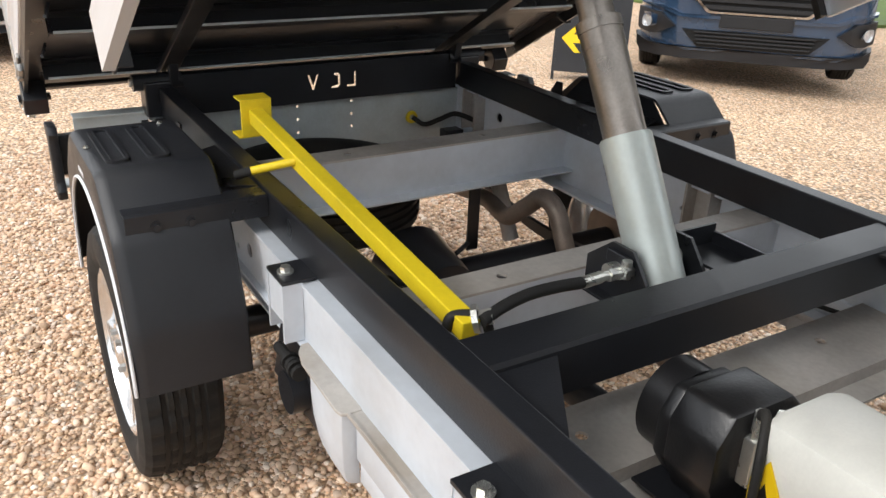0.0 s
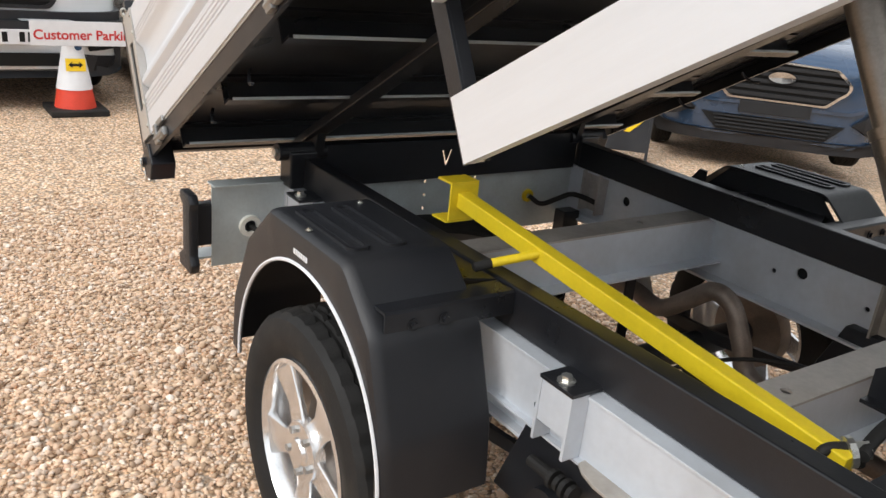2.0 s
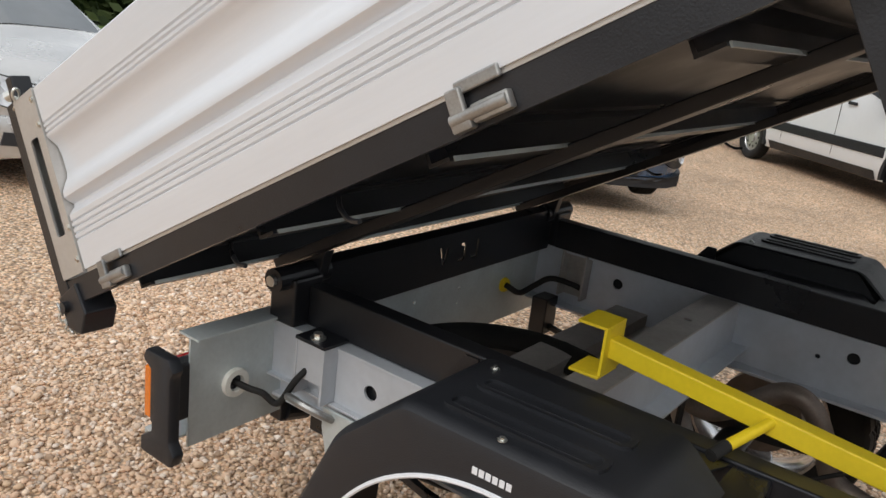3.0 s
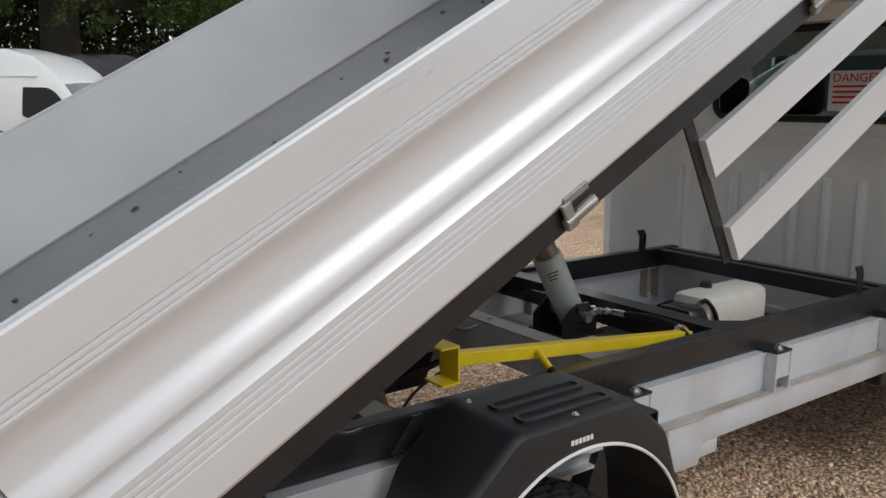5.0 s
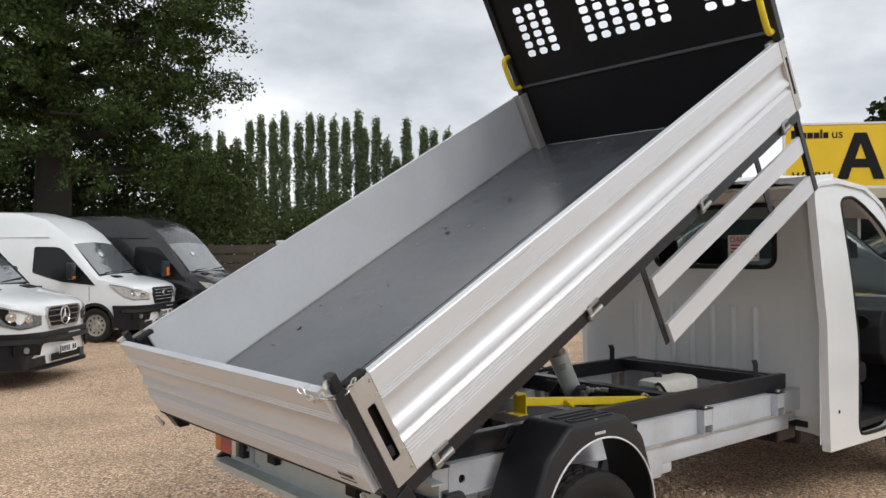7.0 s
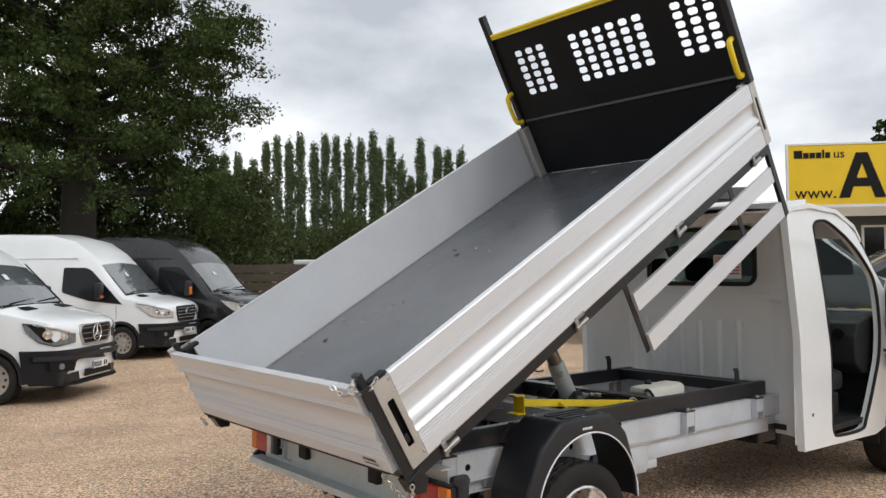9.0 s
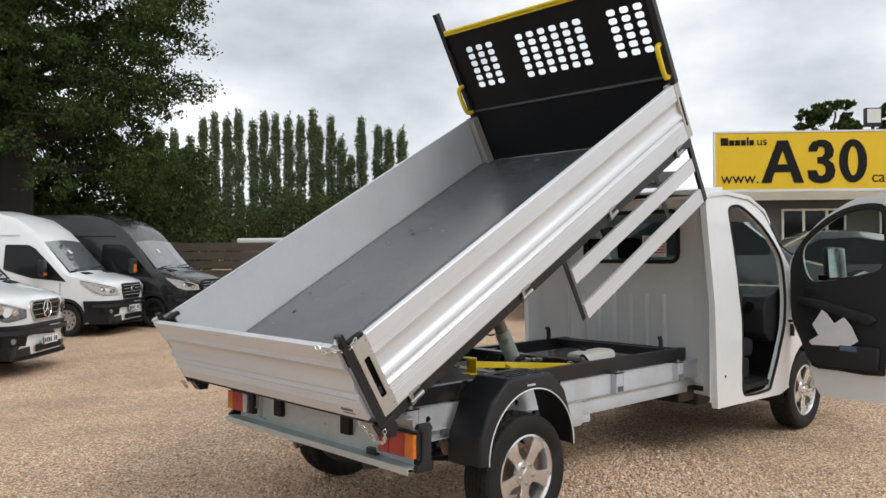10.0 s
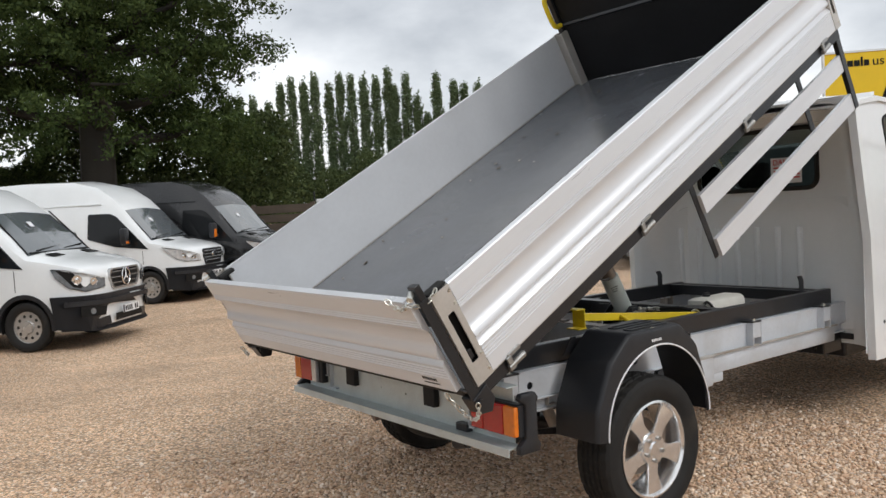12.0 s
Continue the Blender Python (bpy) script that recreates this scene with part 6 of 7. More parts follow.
def van_face(root, star):
    """Grille, swept lamps, bumper, badge and number plate of a panel van."""
    gw, g0, g1 = (0.47, 0.79, 1.06) if star else (0.46, 0.77, 1.07)
    shape = fillet([(-gw * 0.80, g0), (gw * 0.80, g0), (gw, (g0 + g1) / 2 + 0.02), (gw * 0.92, g1 - 0.01), (-gw * 0.92, g1 - 0.01), (-gw, (g0 + g1) / 2 + 0.02)], 0.05, 3)
    mid = (g0 + g1) / 2
    big = [(y * 1.055, mid + (z - mid) * 1.12) for y, z in shape]
    gr = part("grille", prism(shape, "x", 0.0, 0.030), M_INK, root, "black slatted radiator grille")
    part("grille_frame", plate(big, [[(y * 0.985, mid + (z - mid) * 0.96) for y, z in shape]], "x", 0.0, 0.050), M_SILVER if star else M_PLASTIC, gr, "", 30)
    bars = 3 if star else 4
    for k in range(bars):
        z = g0 + (g1 - g0) * (k + 0.75) / (bars + 0.5)
        w = gw * (0.84 + 0.10 * min(1, (z - g0) / 0.14))
        part("slat", prism([(0.028, z - 0.020), (0.046, z - 0.006), (0.046, z + 0.012), (0.028, z + 0.018)], "y", -w, w), M_TRIM, gr)
        part("slat_edge", box(0.045, 0.049, -w, w, z + 0.004, z + 0.012), M_SILVER if star else M_PRIMER, gr)
    if star:
        part("badge", join(tube([(0.062, 0.125 * math.cos(math.pi * k / 14), mid + 0.125 * math.sin(math.pi * k / 14)) for k in range(29)], 0.011, 6), *[cyl((0.060, 0, mid), (0.060, 0.12 * math.cos(radians(a)), mid + 0.12 * math.sin(radians(a))), 0.018, 6, 0.005) for a in (90, 210, 330)]), M_CHROME, gr, "plain round bright badge", 40)
    else:
        part("badge", moved(lathe([(0.0005, 0), (0.10, 0), (0.115, 0.006), (0.10, 0.016), (0.0005, 0.016)], 28, False), Matrix.Translation((0.066, 0, g1 - 0.115)) @ Matrix.Rotation(radians(-90), 4, "Z") @ Matrix.Diagonal((1, 1, 0.45, 1))), M_CHROME, gr, "plain oval badge", 40)
    if star:
        lamp = [(0.60, 0.84), (0.92, 0.80), (1.14, 0.86), (1.30, 0.99), (1.36, 1.11), (1.16, 1.09), (0.80, 1.00), (0.60, 0.95)]
    else:
        lamp = [(0.60, 0.85), (0.98, 0.86), (1.16, 0.92), (1.30, 1.02), (1.46, 1.15), (1.22, 1.115), (0.86, 1.04), (0.64, 0.97)]
    cy, cz = sum(p[0] for p in lamp) / len(lamp), sum(p[1] for p in lamp) / len(lamp)
    for s in (-1, 1):
        hs = part("headlamp", round_nose(prism(mirrored([(cy + (y - cy) * 1.04, cz + (z - cz) * 1.07) for y, z in lamp], s), "x", -0.06, 0.016)), M_INK, root, "clear swept headlamp in a dark housing", 35)
        part("lamp_lens", round_nose(prism(mirrored(lamp, s), "x", -0.03, 0.026)), M_FOG if star else M_CLEAR, hs, "clear lamp lens", 35)
        for yy, zz, rr in ((0.80, 0.92, 0.052), (1.02, 0.96, 0.060)):
            part("lamp_bowl", round_nose(moved(lathe([(0.0005, 0.0), (rr * 0.45, 0.004), (rr * 0.5, 0.010), (rr, 0.010), (rr * 1.05, 0.0)], 20, False), Matrix.Translation((0.027, s * yy, zz)) @ Matrix.Rotation(radians(90), 4, "Z")), 0), M_CHROME, hs, "", 40)
        part("lamp_strip", round_nose(prism(mirrored([(0.66, 0.965), (0.88, 1.035), (1.22, 1.105), (1.22, 1.092), (0.88, 1.018), (0.66, 0.95)], s), "x", 0.024, 0.030)), M_BRIGHT, hs, "", 35)
        fog = [(0.66, 0.44), (1.0, 0.46), (1.0, 0.60), (0.62, 0.56)]
        part("fog_lamp_recess", round_nose(prism(mirrored(fog, s), "x", 0.03, 0.055)), M_INK, root)
        part("fog_lamp", round_nose(moved(lathe([(0.0005, 0.0), (0.04, 0.0), (0.044, -0.01)], 16, False), Matrix.Translation((0.058, s * 0.86, 0.52)) @ Matrix.Rotation(radians(90), 4, "Z")), 0), M_FOG, root, "", 40)
    bp = part("bumper", round_nose(prism([(-1.34, 0.30), (-0.8, 0.24), (0.8, 0.24), (1.34, 0.30), (1.40, 0.74), (0.52, 0.735), (-0.52, 0.735), (-1.40, 0.74)], "x", -0.05, 0.048), 9), M_PLASTIC, root, "black textured plastic bumper", 35)
    part("bumper_step", round_nose(prism([(-1.2, 0.60), (1.2, 0.60), (1.2, 0.665), (-1.2, 0.665)], "x", 0.046, 0.075), 9), M_PLASTIC, bp, "", 35)
    part("air_intake", box(0.064, 0.073, -0.42, 0.42, 0.33, 0.43, 0.003), M_INK, bp)
    pz = 0.47 if star else 0.55
    pl = part("number_plate", box(0.097, 0.107, -0.26, 0.26, pz - 0.055, pz + 0.055, 0.003), M_PAPER, root, "white number plate with plain dark bars")
    for k in range(7):
        if k != 4:
            part("plate_bar", box(0.1075, 0.109, -0.19 + 0.062 * k, -0.15 + 0.062 * k, pz - 0.036, pz + 0.036), M_INK, pl)
    part("plate_band", box(0.1075, 0.1085, -0.26, -0.21, pz - 0.053, pz + 0.053), M_BLUE, pl)


def panel_van(name, label, m, paint, star=False, tall=1.0, rim=M_ALLOY):
    st = [(x, zb, zt if i < 7 else 1.64 + (zt - 1.64) * tall, w) for i, (x, zb, zt, w) in enumerate(PANEL_VAN)]
    m = m @ Matrix.Diagonal((1, 1, 1.06, 1))
    root = vehicle(name, label, m, paint, st, 1.0, 1.22, 0, 0, (5, 7), (-1.0, -4.55), 0.345, M_PLASTIC, rim, "van", "parked vans")
    van_face(root, star)
    for s in (-1, 1):
        part("door_mirror", join(moved(box(-0.07, 0.07, -0.10, 0.10, -0.17, 0.17, 0.045), Matrix.Translation((-1.42, s * 1.16, 1.43))), box(-1.46, -1.38, *sorted((s * 0.93, s * 1.12)), 1.27, 1.34, 0.012)), M_PLASTIC, root, "", 40)
        wpts = fillet([(-0.98, 1.14), (-1.72, 1.845), (-1.86, 1.91), (-2.38, 1.92), (-2.40, 1.40), (-1.75, 1.22)], 0.045, 3)
        wg = prism(wpts, "y", s * 0.94, s * 1.0)
        for v in wg.verts:
            v.co.y += s * (0.003 - 0.122 * max(0.0, v.co.z - 1.22))
        win = part("side_window", wg, M_DARKGLASS, root)
        part("window_divider", moved(box(-1.60, -1.585, *sorted((s * 0.985, s * 0.990)), 1.27, 1.62), Matrix.Translation((0, s * -0.012, 0))), M_TRIM, win)
        yy = sorted((s * 0.997, s * 1.002))
        for x0, z0, z1 in ((-2.49, 0.42, 1.20), (-1.12, 0.83, 1.12), (-3.72, 0.42, 1.20)):
            part("door_seam", box(x0, x0 + 0.008, *yy, z0, z1), M_INK, root)
        part("door_handle", box(-2.34, -2.16, *sorted((s * 1.0, s * 1.022)), 1.10, 1.14, 0.008), M_PLASTIC, root)
        part("rubbing_strip", box(-4.1, -1.45, *sorted((s * 0.995, s * 1.016)), 0.55, 0.68, 0.008), M_PLASTIC, root)
        part("side_crease", box(-5.5, -2.05, *sorted((s * 0.885, s * 0.905)), 2.11, 2.122), paint, root)
        part("mirror_indicator", box(-1.362, -1.346, *sorted((s * 1.11, s * 1.22)), *((1.28, 1.46) if paint is M_DARKPAINT else (1.28, 1.33)), 0.004), M_ORANGE, root)
        part("bonnet_vent", moved(box(-0.075, 0.075, -0.15, 0.15, -0.006, 0.006, 0.003), Matrix.Translation((-0.76, s * 0.50, 1.308)) @ Matrix.Rotation(radians(13), 4, "Y")), M_INK, root)
        part("screen_pillar", tube([(-0.96, s * 0.86, 1.335), (-1.22, s * 0.83, 1.605), (-1.56, s * 0.79, 1.95)], 0.012, 6), M_INK, root)
    part("scuttle", box(-1.0, -0.94, -0.80, 0.80, 1.345, 1.362, 0.004), M_INK, root)
    for y0, y1 in ((-0.62, 0.10), (0.12, 0.76)):
        part("wiper", cyl((-0.97, y0, 1.378), (-1.02, y1, 1.425), 0.010, 6), M_INK, root)
    part("licence_disc_holder", moved(box(-0.004, 0.004, -0.05, 0.05, -0.05, 0.05), Matrix.Translation((-1.315, -0.16, 1.755)) @ Matrix.Rotation(radians(-44), 4, "Y")), M_PAPER, root)
    return root


def parked(x, y, deg):
    return Matrix.Translation((x, y, lie(y))) @ Matrix.Rotation(radians(deg), 4, "Z")


panel_van("panel_van", "white panel van with a large round badge on its dark grille", parked(0.65, 9.65, -42), M_WHITE, True, 0.88, M_SILVER)
panel_van("panel_van", "white high-roof panel van with black bumper and oval badge", parked(4.0, 14.5, -46), M_WHITE, False, 1.10, M_SILVER)
panel_van("panel_van", "dark grey high-roof panel van parked beside a white one", parked(6.2, 14.9, -54), M_DARKPAINT, False, 1.10, M_DARKPAINT)
panel_van("panel_van", "white panel van behind a traffic cone", parked(-5.86, -0.86, 4), M_WHITE, False, 1.0, M_SILVER)

# blue van
BLUE = [(0.02, 0.32, 0.99, 0.52), (-0.03, 0.30, 1.05, 0.74), (-0.12, 0.28, 1.09, 0.88), (-0.26, 0.27, 1.13, 0.96), (-0.50, 0.25, 1.18, 1.0), (-0.98, 0.23, 1.27, 1.0), (-1.28, 0.23, 1.52, 1.0), (-1.70, 0.23, 1.84, 1.0), (-1.95, 0.23, 1.93, 1.0), (-2.6, 0.23, 1.98, 1.0), (-4.0, 0.23, 1.97, 1.0), (-4.85, 0.26, 1.93, 0.97), (-4.92, 0.36, 1.8, 0.92)]
blue = vehicle("blue_van", "metallic blue van with chrome-framed grille and no number plate", parked(-2.74, 4.81, -47.5), M_BLUE, BLUE, 1.0, 1.20, 6, 8, (5, 8), (-0.95, -3.88), 0.345, None, M_ALLOY, "van")
octagon = fillet([(0.0, 0.985), (0.43, 0.97), (0.56, 0.85), (0.55, 0.80), (0.40, 0.66), (-0.40, 0.66), (-0.55, 0.80), (-0.56, 0.85), (-0.43, 0.97), (0.0, 0.985)], 0.03, 3)[:-1]
gril = part("grille", round_nose(prism(octagon, "x", -0.01, 0.020)), M_INK, blue, "black grille with thick slats")
part("grille_frame", round_nose(plate([(y * 1.035, 0.822 + (z - 0.822) * 1.07) for y, z in octagon], [[(y * 0.985, 0.822 + (z - 0.822) * 0.97) for y, z in octagon]], "x", -0.01, 0.042)), M_CHROME, gril, "bright chrome grille frame", 30)
for k, w in enumerate((0.44, 0.50, 0.545, 0.53, 0.47)):
    z = 0.70 + 0.060 * k
    part("slat", round_nose(prism([(-w, z - 0.017), (w, z - 0.017), (w, z + 0.015), (-w, z + 0.015)], "x", 0.018, 0.036)), M_TRIM, gril)
part("badge", moved(lathe([(0.0005, 0.004), (0.098, 0.004), (0.104, 0.0), (0.118, 0.004), (0.112, 0.014), (0.0005, 0.010)], 28, False), Matrix.Translation((0.066, 0, 0.862)) @ Matrix.Rotation(radians(-90), 4, "Z") @ Matrix.Diagonal((1, 1, 0.42, 1))), M_CHROME, gril, "plain oval badge", 40)
for s in (-1, 1):
    hl = part("headlamp", round_nose(prism(mirrored([(0.62, 0.95), (0.72, 0.86), (0.90, 0.82), (1.02, 0.90), (1.20, 1.06), (1.04, 1.08), (0.80, 1.04)], s), "x", -0.05, 0.012)), M_INK, blue, "clear swept headlamp in a dark housing", 35)
    part("lamp_lens", round_nose(prism(mirrored([(0.635, 0.95), (0.725, 0.87), (0.895, 0.832), (1.01, 0.905), (1.17, 1.05), (1.04, 1.068), (0.81, 1.03)], s), "x", -0.03, 0.022)), M_CLEAR, hl, "clear lamp lens", 35)
    part("lamp_bowl", round_nose(moved(lathe([(0.0005, 0.0), (0.030, 0.004), (0.034, 0.010), (0.062, 0.010), (0.066, 0.0)], 20, False), Matrix.Translation((0.023, s * 0.92, 0.935)) @ Matrix.Rotation(radians(90), 4, "Z")), 0), M_CHROME, hl, "", 40)
    fs = part("fog_lamp_surround", round_nose(prism(mirrored(fillet([(0.66, 0.52), (0.84, 0.43), (1.10, 0.45), (1.16, 0.56), (1.12, 0.64), (0.80, 0.62)], 0.03, 2), s), "x", -0.02, 0.036)), M_PLASTIC, blue, "black moulded fog lamp surround", 30)
    part("fog_lamp", round_nose(moved(lathe([(0.0005, 0.0), (0.046, 0.0), (0.052, -0.010), (0.052, -0.02)], 18, False), Matrix.Translation((0.040, s * 0.92, 0.535)) @ Matrix.Rotation(radians(90), 4, "Z")), 0), M_CLEAR, fs, "", 40)
    part("bumper_crease", round_nose(prism(mirrored([(0.30, 0.60), (0.64, 0.60), (0.80, 0.66), (1.2, 0.68), (1.2, 0.70), (0.78, 0.685), (0.62, 0.63), (0.30, 0.625)], s), "x", 0.0, 0.028)), M_BLUE, blue, "", 30)
    part("door_mirror", join(box(-1.54, -1.40, *sorted((s * 1.04, s * 1.22)), 1.26, 1.50, 0.03), box(-1.50, -1.44, *sorted((s * 0.9, s * 1.08)), 1.26, 1.31, 0.01)), M_PLASTIC, blue, "", 40)
part("plate_plinth", box(0.03, 0.062, -0.30, 0.30, 0.535, 0.640, 0.006), M_TRIM, blue)
intake = part("lower_intake", round_nose(prism([(-0.60, 0.50), (-0.46, 0.36), (0.46, 0.36), (0.60, 0.50)], "x", 0.0, 0.026)), M_INK, blue)
for k in range(4):
    part("lower_slat", box(0.044, 0.058, -0.50 + 0.012 * k, 0.50 - 0.012 * k, 0.478 - 0.032 * k, 0.492 - 0.032 * k, 0.003), M_TRIM, intake)
part("lower_lip", round_nose(prism([(-1.22, 0.40), (-1.0, 0.25), (1.0, 0.25), (1.22, 0.40), (0.80, 0.345), (-0.80, 0.345)], "x", -0.05, 0.034), 8), M_PLASTIC, blue, "grey plastic lower bumper lip", 30)

# saloon-shaped cars
CAR = [(0.02, 0.30, 0.64, 0.52), (-0.03, 0.24, 0.70, 0.74), (-0.12, 0.22, 0.75, 0.88), (-0.26, 0.22, 0.80, 0.96), (-0.6, 0.22, 0.90, 1.0), (-1.15, 0.22, 0.99, 1.0), (-1.55, 0.22, 1.22, 1.0), (-1.95, 0.22, 1.42, 1.0), (-2.5, 0.22, 1.48, 1.0), (-3.2, 0.22, 1.46, 1.0), (-3.75, 0.24, 1.25, 1.0), (-4.2, 0.26, 1.02, 0.97), (-4.35, 0.34, 0.95, 0.9)]


def car(name, label, m, paint, grow=1.0):
    st = [(x, zb, zb + (zt - zb) * grow, w) for x, zb, zt, w in CAR]
    root = vehicle(name, label, m, paint, st, 0.88, 0.92 * grow, 6, 10, (5, 7), (-0.85, -3.45), 0.32, None, M_ALLOY, "car", "parked cars")
    face_parts(root, 0.88, (0.36, 0.52 * grow, 0.66 * grow), ([(0.44, 0.54 * grow), (0.46, 0.68 * grow), (0.74, 0.76 * grow), (0.84, 0.72 * grow), (0.82, 0.60 * grow), (0.6, 0.53 * grow)], -0.25, 0.02, 0.20), (0.24, 0.50 * grow, paint), [(0.5, 0.32), (0.5, 0.40), (0.72, 0.42), (0.74, 0.33)], 0.40, bars=3, top=0.66 * grow, plate_on=False)
    return root


car("silver_car", "silver hatchback car parked beside a white van", Matrix.Translation((-4.98, 1.42, 0)) @ Matrix.Rotation(radians(4), 4, "Z"), M_SILVER, 1.05)
car("dark_pickup", "dark grey pickup with bright headlamps parked before the office", Matrix.Translation((10.26, 0.83, 0)) @ Matrix.Rotation(radians(-55), 4, "Z"), M_GREYPAINT, 1.62)
car("dark_car", "tall dark grey car parked in front of the office", Matrix.Translation((15.3, 0.5, 0)) @ Matrix.Rotation(radians(-50), 4, "Z"), M_GREYPAINT, 1.36)

# ---- signs in the yard ----
cone = thing("traffic_cone", "red and white traffic cone with a yellow arrow notice", "traffic cone", Matrix.Translation((-5.66, -0.37, 0)))
part("base", box(-0.22, 0.22, -0.22, 0.22, 0.0, 0.05, 0.01), M_RUBBER, cone)
part("cone_body", cyl((0, 0, 0.05), (0, 0, 0.72), 0.16, 28, 0.035), M_CONE, cone, "", 40)
part("white_sleeve", cyl((0, 0, 0.20), (0, 0, 0.62), 0.139, 28, 0.060), M_PAPER, cone, "", 40)
part("arrow_notice", moved(box(-0.001, 0.001, -0.075, 0.075, -0.05, 0.05), Matrix.Translation((0.104, 0, 0.40)) @ Matrix.Rotation(radians(-10), 4, "Y")), M_SIGN, cone, "yellow paper notice")
part("arrow", moved(prism([(-0.055, 0.0), (-0.025, 0.025), (-0.025, 0.01), (0.025, 0.01), (0.025, 0.025), (0.055, 0.0), (0.025, -0.025), (0.025, -0.01), (-0.025, -0.01), (-0.025, -0.025)], "x", 0.001, 0.003), Matrix.Translation((0.104, 0, 0.40)) @ Matrix.Rotation(radians(-10), 4, "Y")), M_INK, cone)
part("blue_disc", moved(cyl((0.0, 0.03, 0.14), (0.003, 0.03, 0.14), 0.028, 18), Matrix.Translation((0.100, 0, 0.40)) @ Matrix.Rotation(radians(-10), 4, "Y")), M_BLUE, cone)
board = thing("parking_sign", "white parking sign with red lettering on top of a cone", "sign", Matrix.Translation((-5.555, -0.30, 0.57)) @ Matrix.Rotation(radians(4), 4, "Z"))
part("panel", box(-0.004, 0.004, -0.39, 0.39, -0.02, 0.17, 0.002), M_PAPER, board)
part("lettering", moved(lettering("Customer Parking", 0.105, 0.0008, 0.0022), Matrix(((0, 0, 1, 0.0055), (1, 0, 0, -0.37), (0, 1, 0, 0.03), (0, 0, 0, 1)))), M_REDINK, board)

aboard = thing("pavement_sign", "black A-board with yellow double arrow and lettering", "sign", Matrix.Translation((-3.42, 3.58, lie(3.6))) @ Matrix.Rotation(radians(-44), 4, "Z"))
lean = Matrix.Rotation(radians(-10), 4, "Y")
fr = part("front_panel", moved(box(-0.01, 0.01, -0.30, 0.30, 0.08, 1.0, 0.006), Matrix.Translation((0.14, 0, 0)) @ lean), M_PLASTIC, aboard)
part("back_panel", moved(box(-0.01, 0.01, -0.30, 0.30, 0.08, 1.0, 0.006), Matrix.Translation((-0.14, 0, 0)) @ lean.inverted()), M_PLASTIC, aboard)
for s in (-1, 1):
    part("leg", moved(box(-0.012, 0.012, s * 0.30 - 0.012, s * 0.30 + 0.012, 0.0, 1.02), Matrix.Translation((0.14, 0, 0)) @ lean), M_PLASTIC, aboard)
part("double_arrow", moved(prism([(-0.25, 0.0), (-0.13, 0.115), (-0.08, 0.115), (-0.15, 0.035), (0.15, 0.035), (0.08, 0.115), (0.13, 0.115), (0.25, 0.0), (0.13, -0.115), (0.08, -0.115), (0.15, -0.035), (-0.15, -0.035), (-0.08, -0.115), (-0.13, -0.115)], "x", 0.0105, 0.013), Matrix.Translation((0.14, 0, 0)) @ lean @ Matrix.Translation((0, 0, 0.36))), M_SIGN, aboard)
for t_, z_ in (("Customer", 0.74), ("Parking", 0.60)):
    part("lettering", moved(lettering(t_, 0.125, 0.001), Matrix.Translation((0.14, 0, 0)) @ lean @ Matrix(((0, 0, 1, 0.012), (1, 0, 0, -0.27), (0, 1, 0, z_), (0, 0, 0, 1)))), M_SIGN, aboard)

# ---- office and its sign ----
E0 = Vector((13.58, 5.1, 0.10))
RX = Vector((0.698, -0.716, 0)).normalized()
SIGN_M = Matrix.Translation(E0) @ Matrix(((RX.x, -RX.y, 0, 0), (RX.y, RX.x, 0, 0), (0, 0, 1, 0), (0, 0, 0, 1)))   # x along the sign, y away
hoarding = thing("roof_sign", "long yellow roof sign with bold black characters", "sign", SIGN_M)
part("panel", box(0.0, 9.0, 0.0, 0.05, 2.80, 4.08, 0.006), M_SIGN, hoarding)
part("frame", plate([(-0.04, 2.74), (9.04, 2.74), (9.04, 4.12), (-0.04, 4.12)], [[(0, 2.80), (9.0, 2.80), (9.0, 4.08), (0, 4.08)]], "y", -0.015, 0.06), M_UPVC, hoarding)


def flat_shape(pts, holes=()):
    return plate(pts, holes, "y", -0.012, -0.002)


part("big_character", flat_shape([(1.02, 2.94), (1.38, 3.90), (1.62, 3.90), (1.97, 2.94), (1.75, 2.94), (1.67, 3.18), (1.32, 3.18), (1.24, 2.94)], [[(1.385, 3.36), (1.61, 3.36), (1.50, 3.68)]]), M_INK, hoarding)
three = [(2.05 + 0.0, 3.22), (2.07, 3.05), (2.18, 2.95), (2.34, 2.92), (2.52, 2.95), (2.64, 3.06), (2.67, 3.22), (2.62, 3.37), (2.52, 3.44), (2.61, 3.52), (2.64, 3.66), (2.58, 3.82), (2.46, 3.90), (2.32, 3.91), (2.16, 3.86), (2.08, 3.74), (2.07, 3.64), (2.26, 3.64), (2.30, 3.74), (2.37, 3.75), (2.43, 3.70), (2.43, 3.59), (2.37, 3.52), (2.27, 3.51), (2.27, 3.37), (2.38, 3.36), (2.45, 3.29), (2.45, 3.16), (2.38, 3.09), (2.30, 3.10), (2.25, 3.22)]
part("big_character", flat_shape(three), M_INK, hoarding)
part("big_character", flat_shape([(3.06 + 0.31 * math.cos(2 * math.pi * k / 28), 3.42 + 0.49 * math.sin(2 * math.pi * k / 28)) for k in range(28)], [[(3.06 + 0.115 * math.cos(2 * math.pi * k / 20), 3.42 + 0.33 * math.sin(2 * math.pi * k / 20)) for k in range(20)]]), M_INK, hoarding)
TXT = Matrix(((1, 0, 0, 0), (0, 0, -1, -0.004), (0, 1, 0, 0), (0, 0, 0, 1)))
part("lettering", moved(lettering("www.", 0.36, 0.004), Matrix.Translation((0.12, 0, 2.94)) @ TXT), M_INK, hoarding)
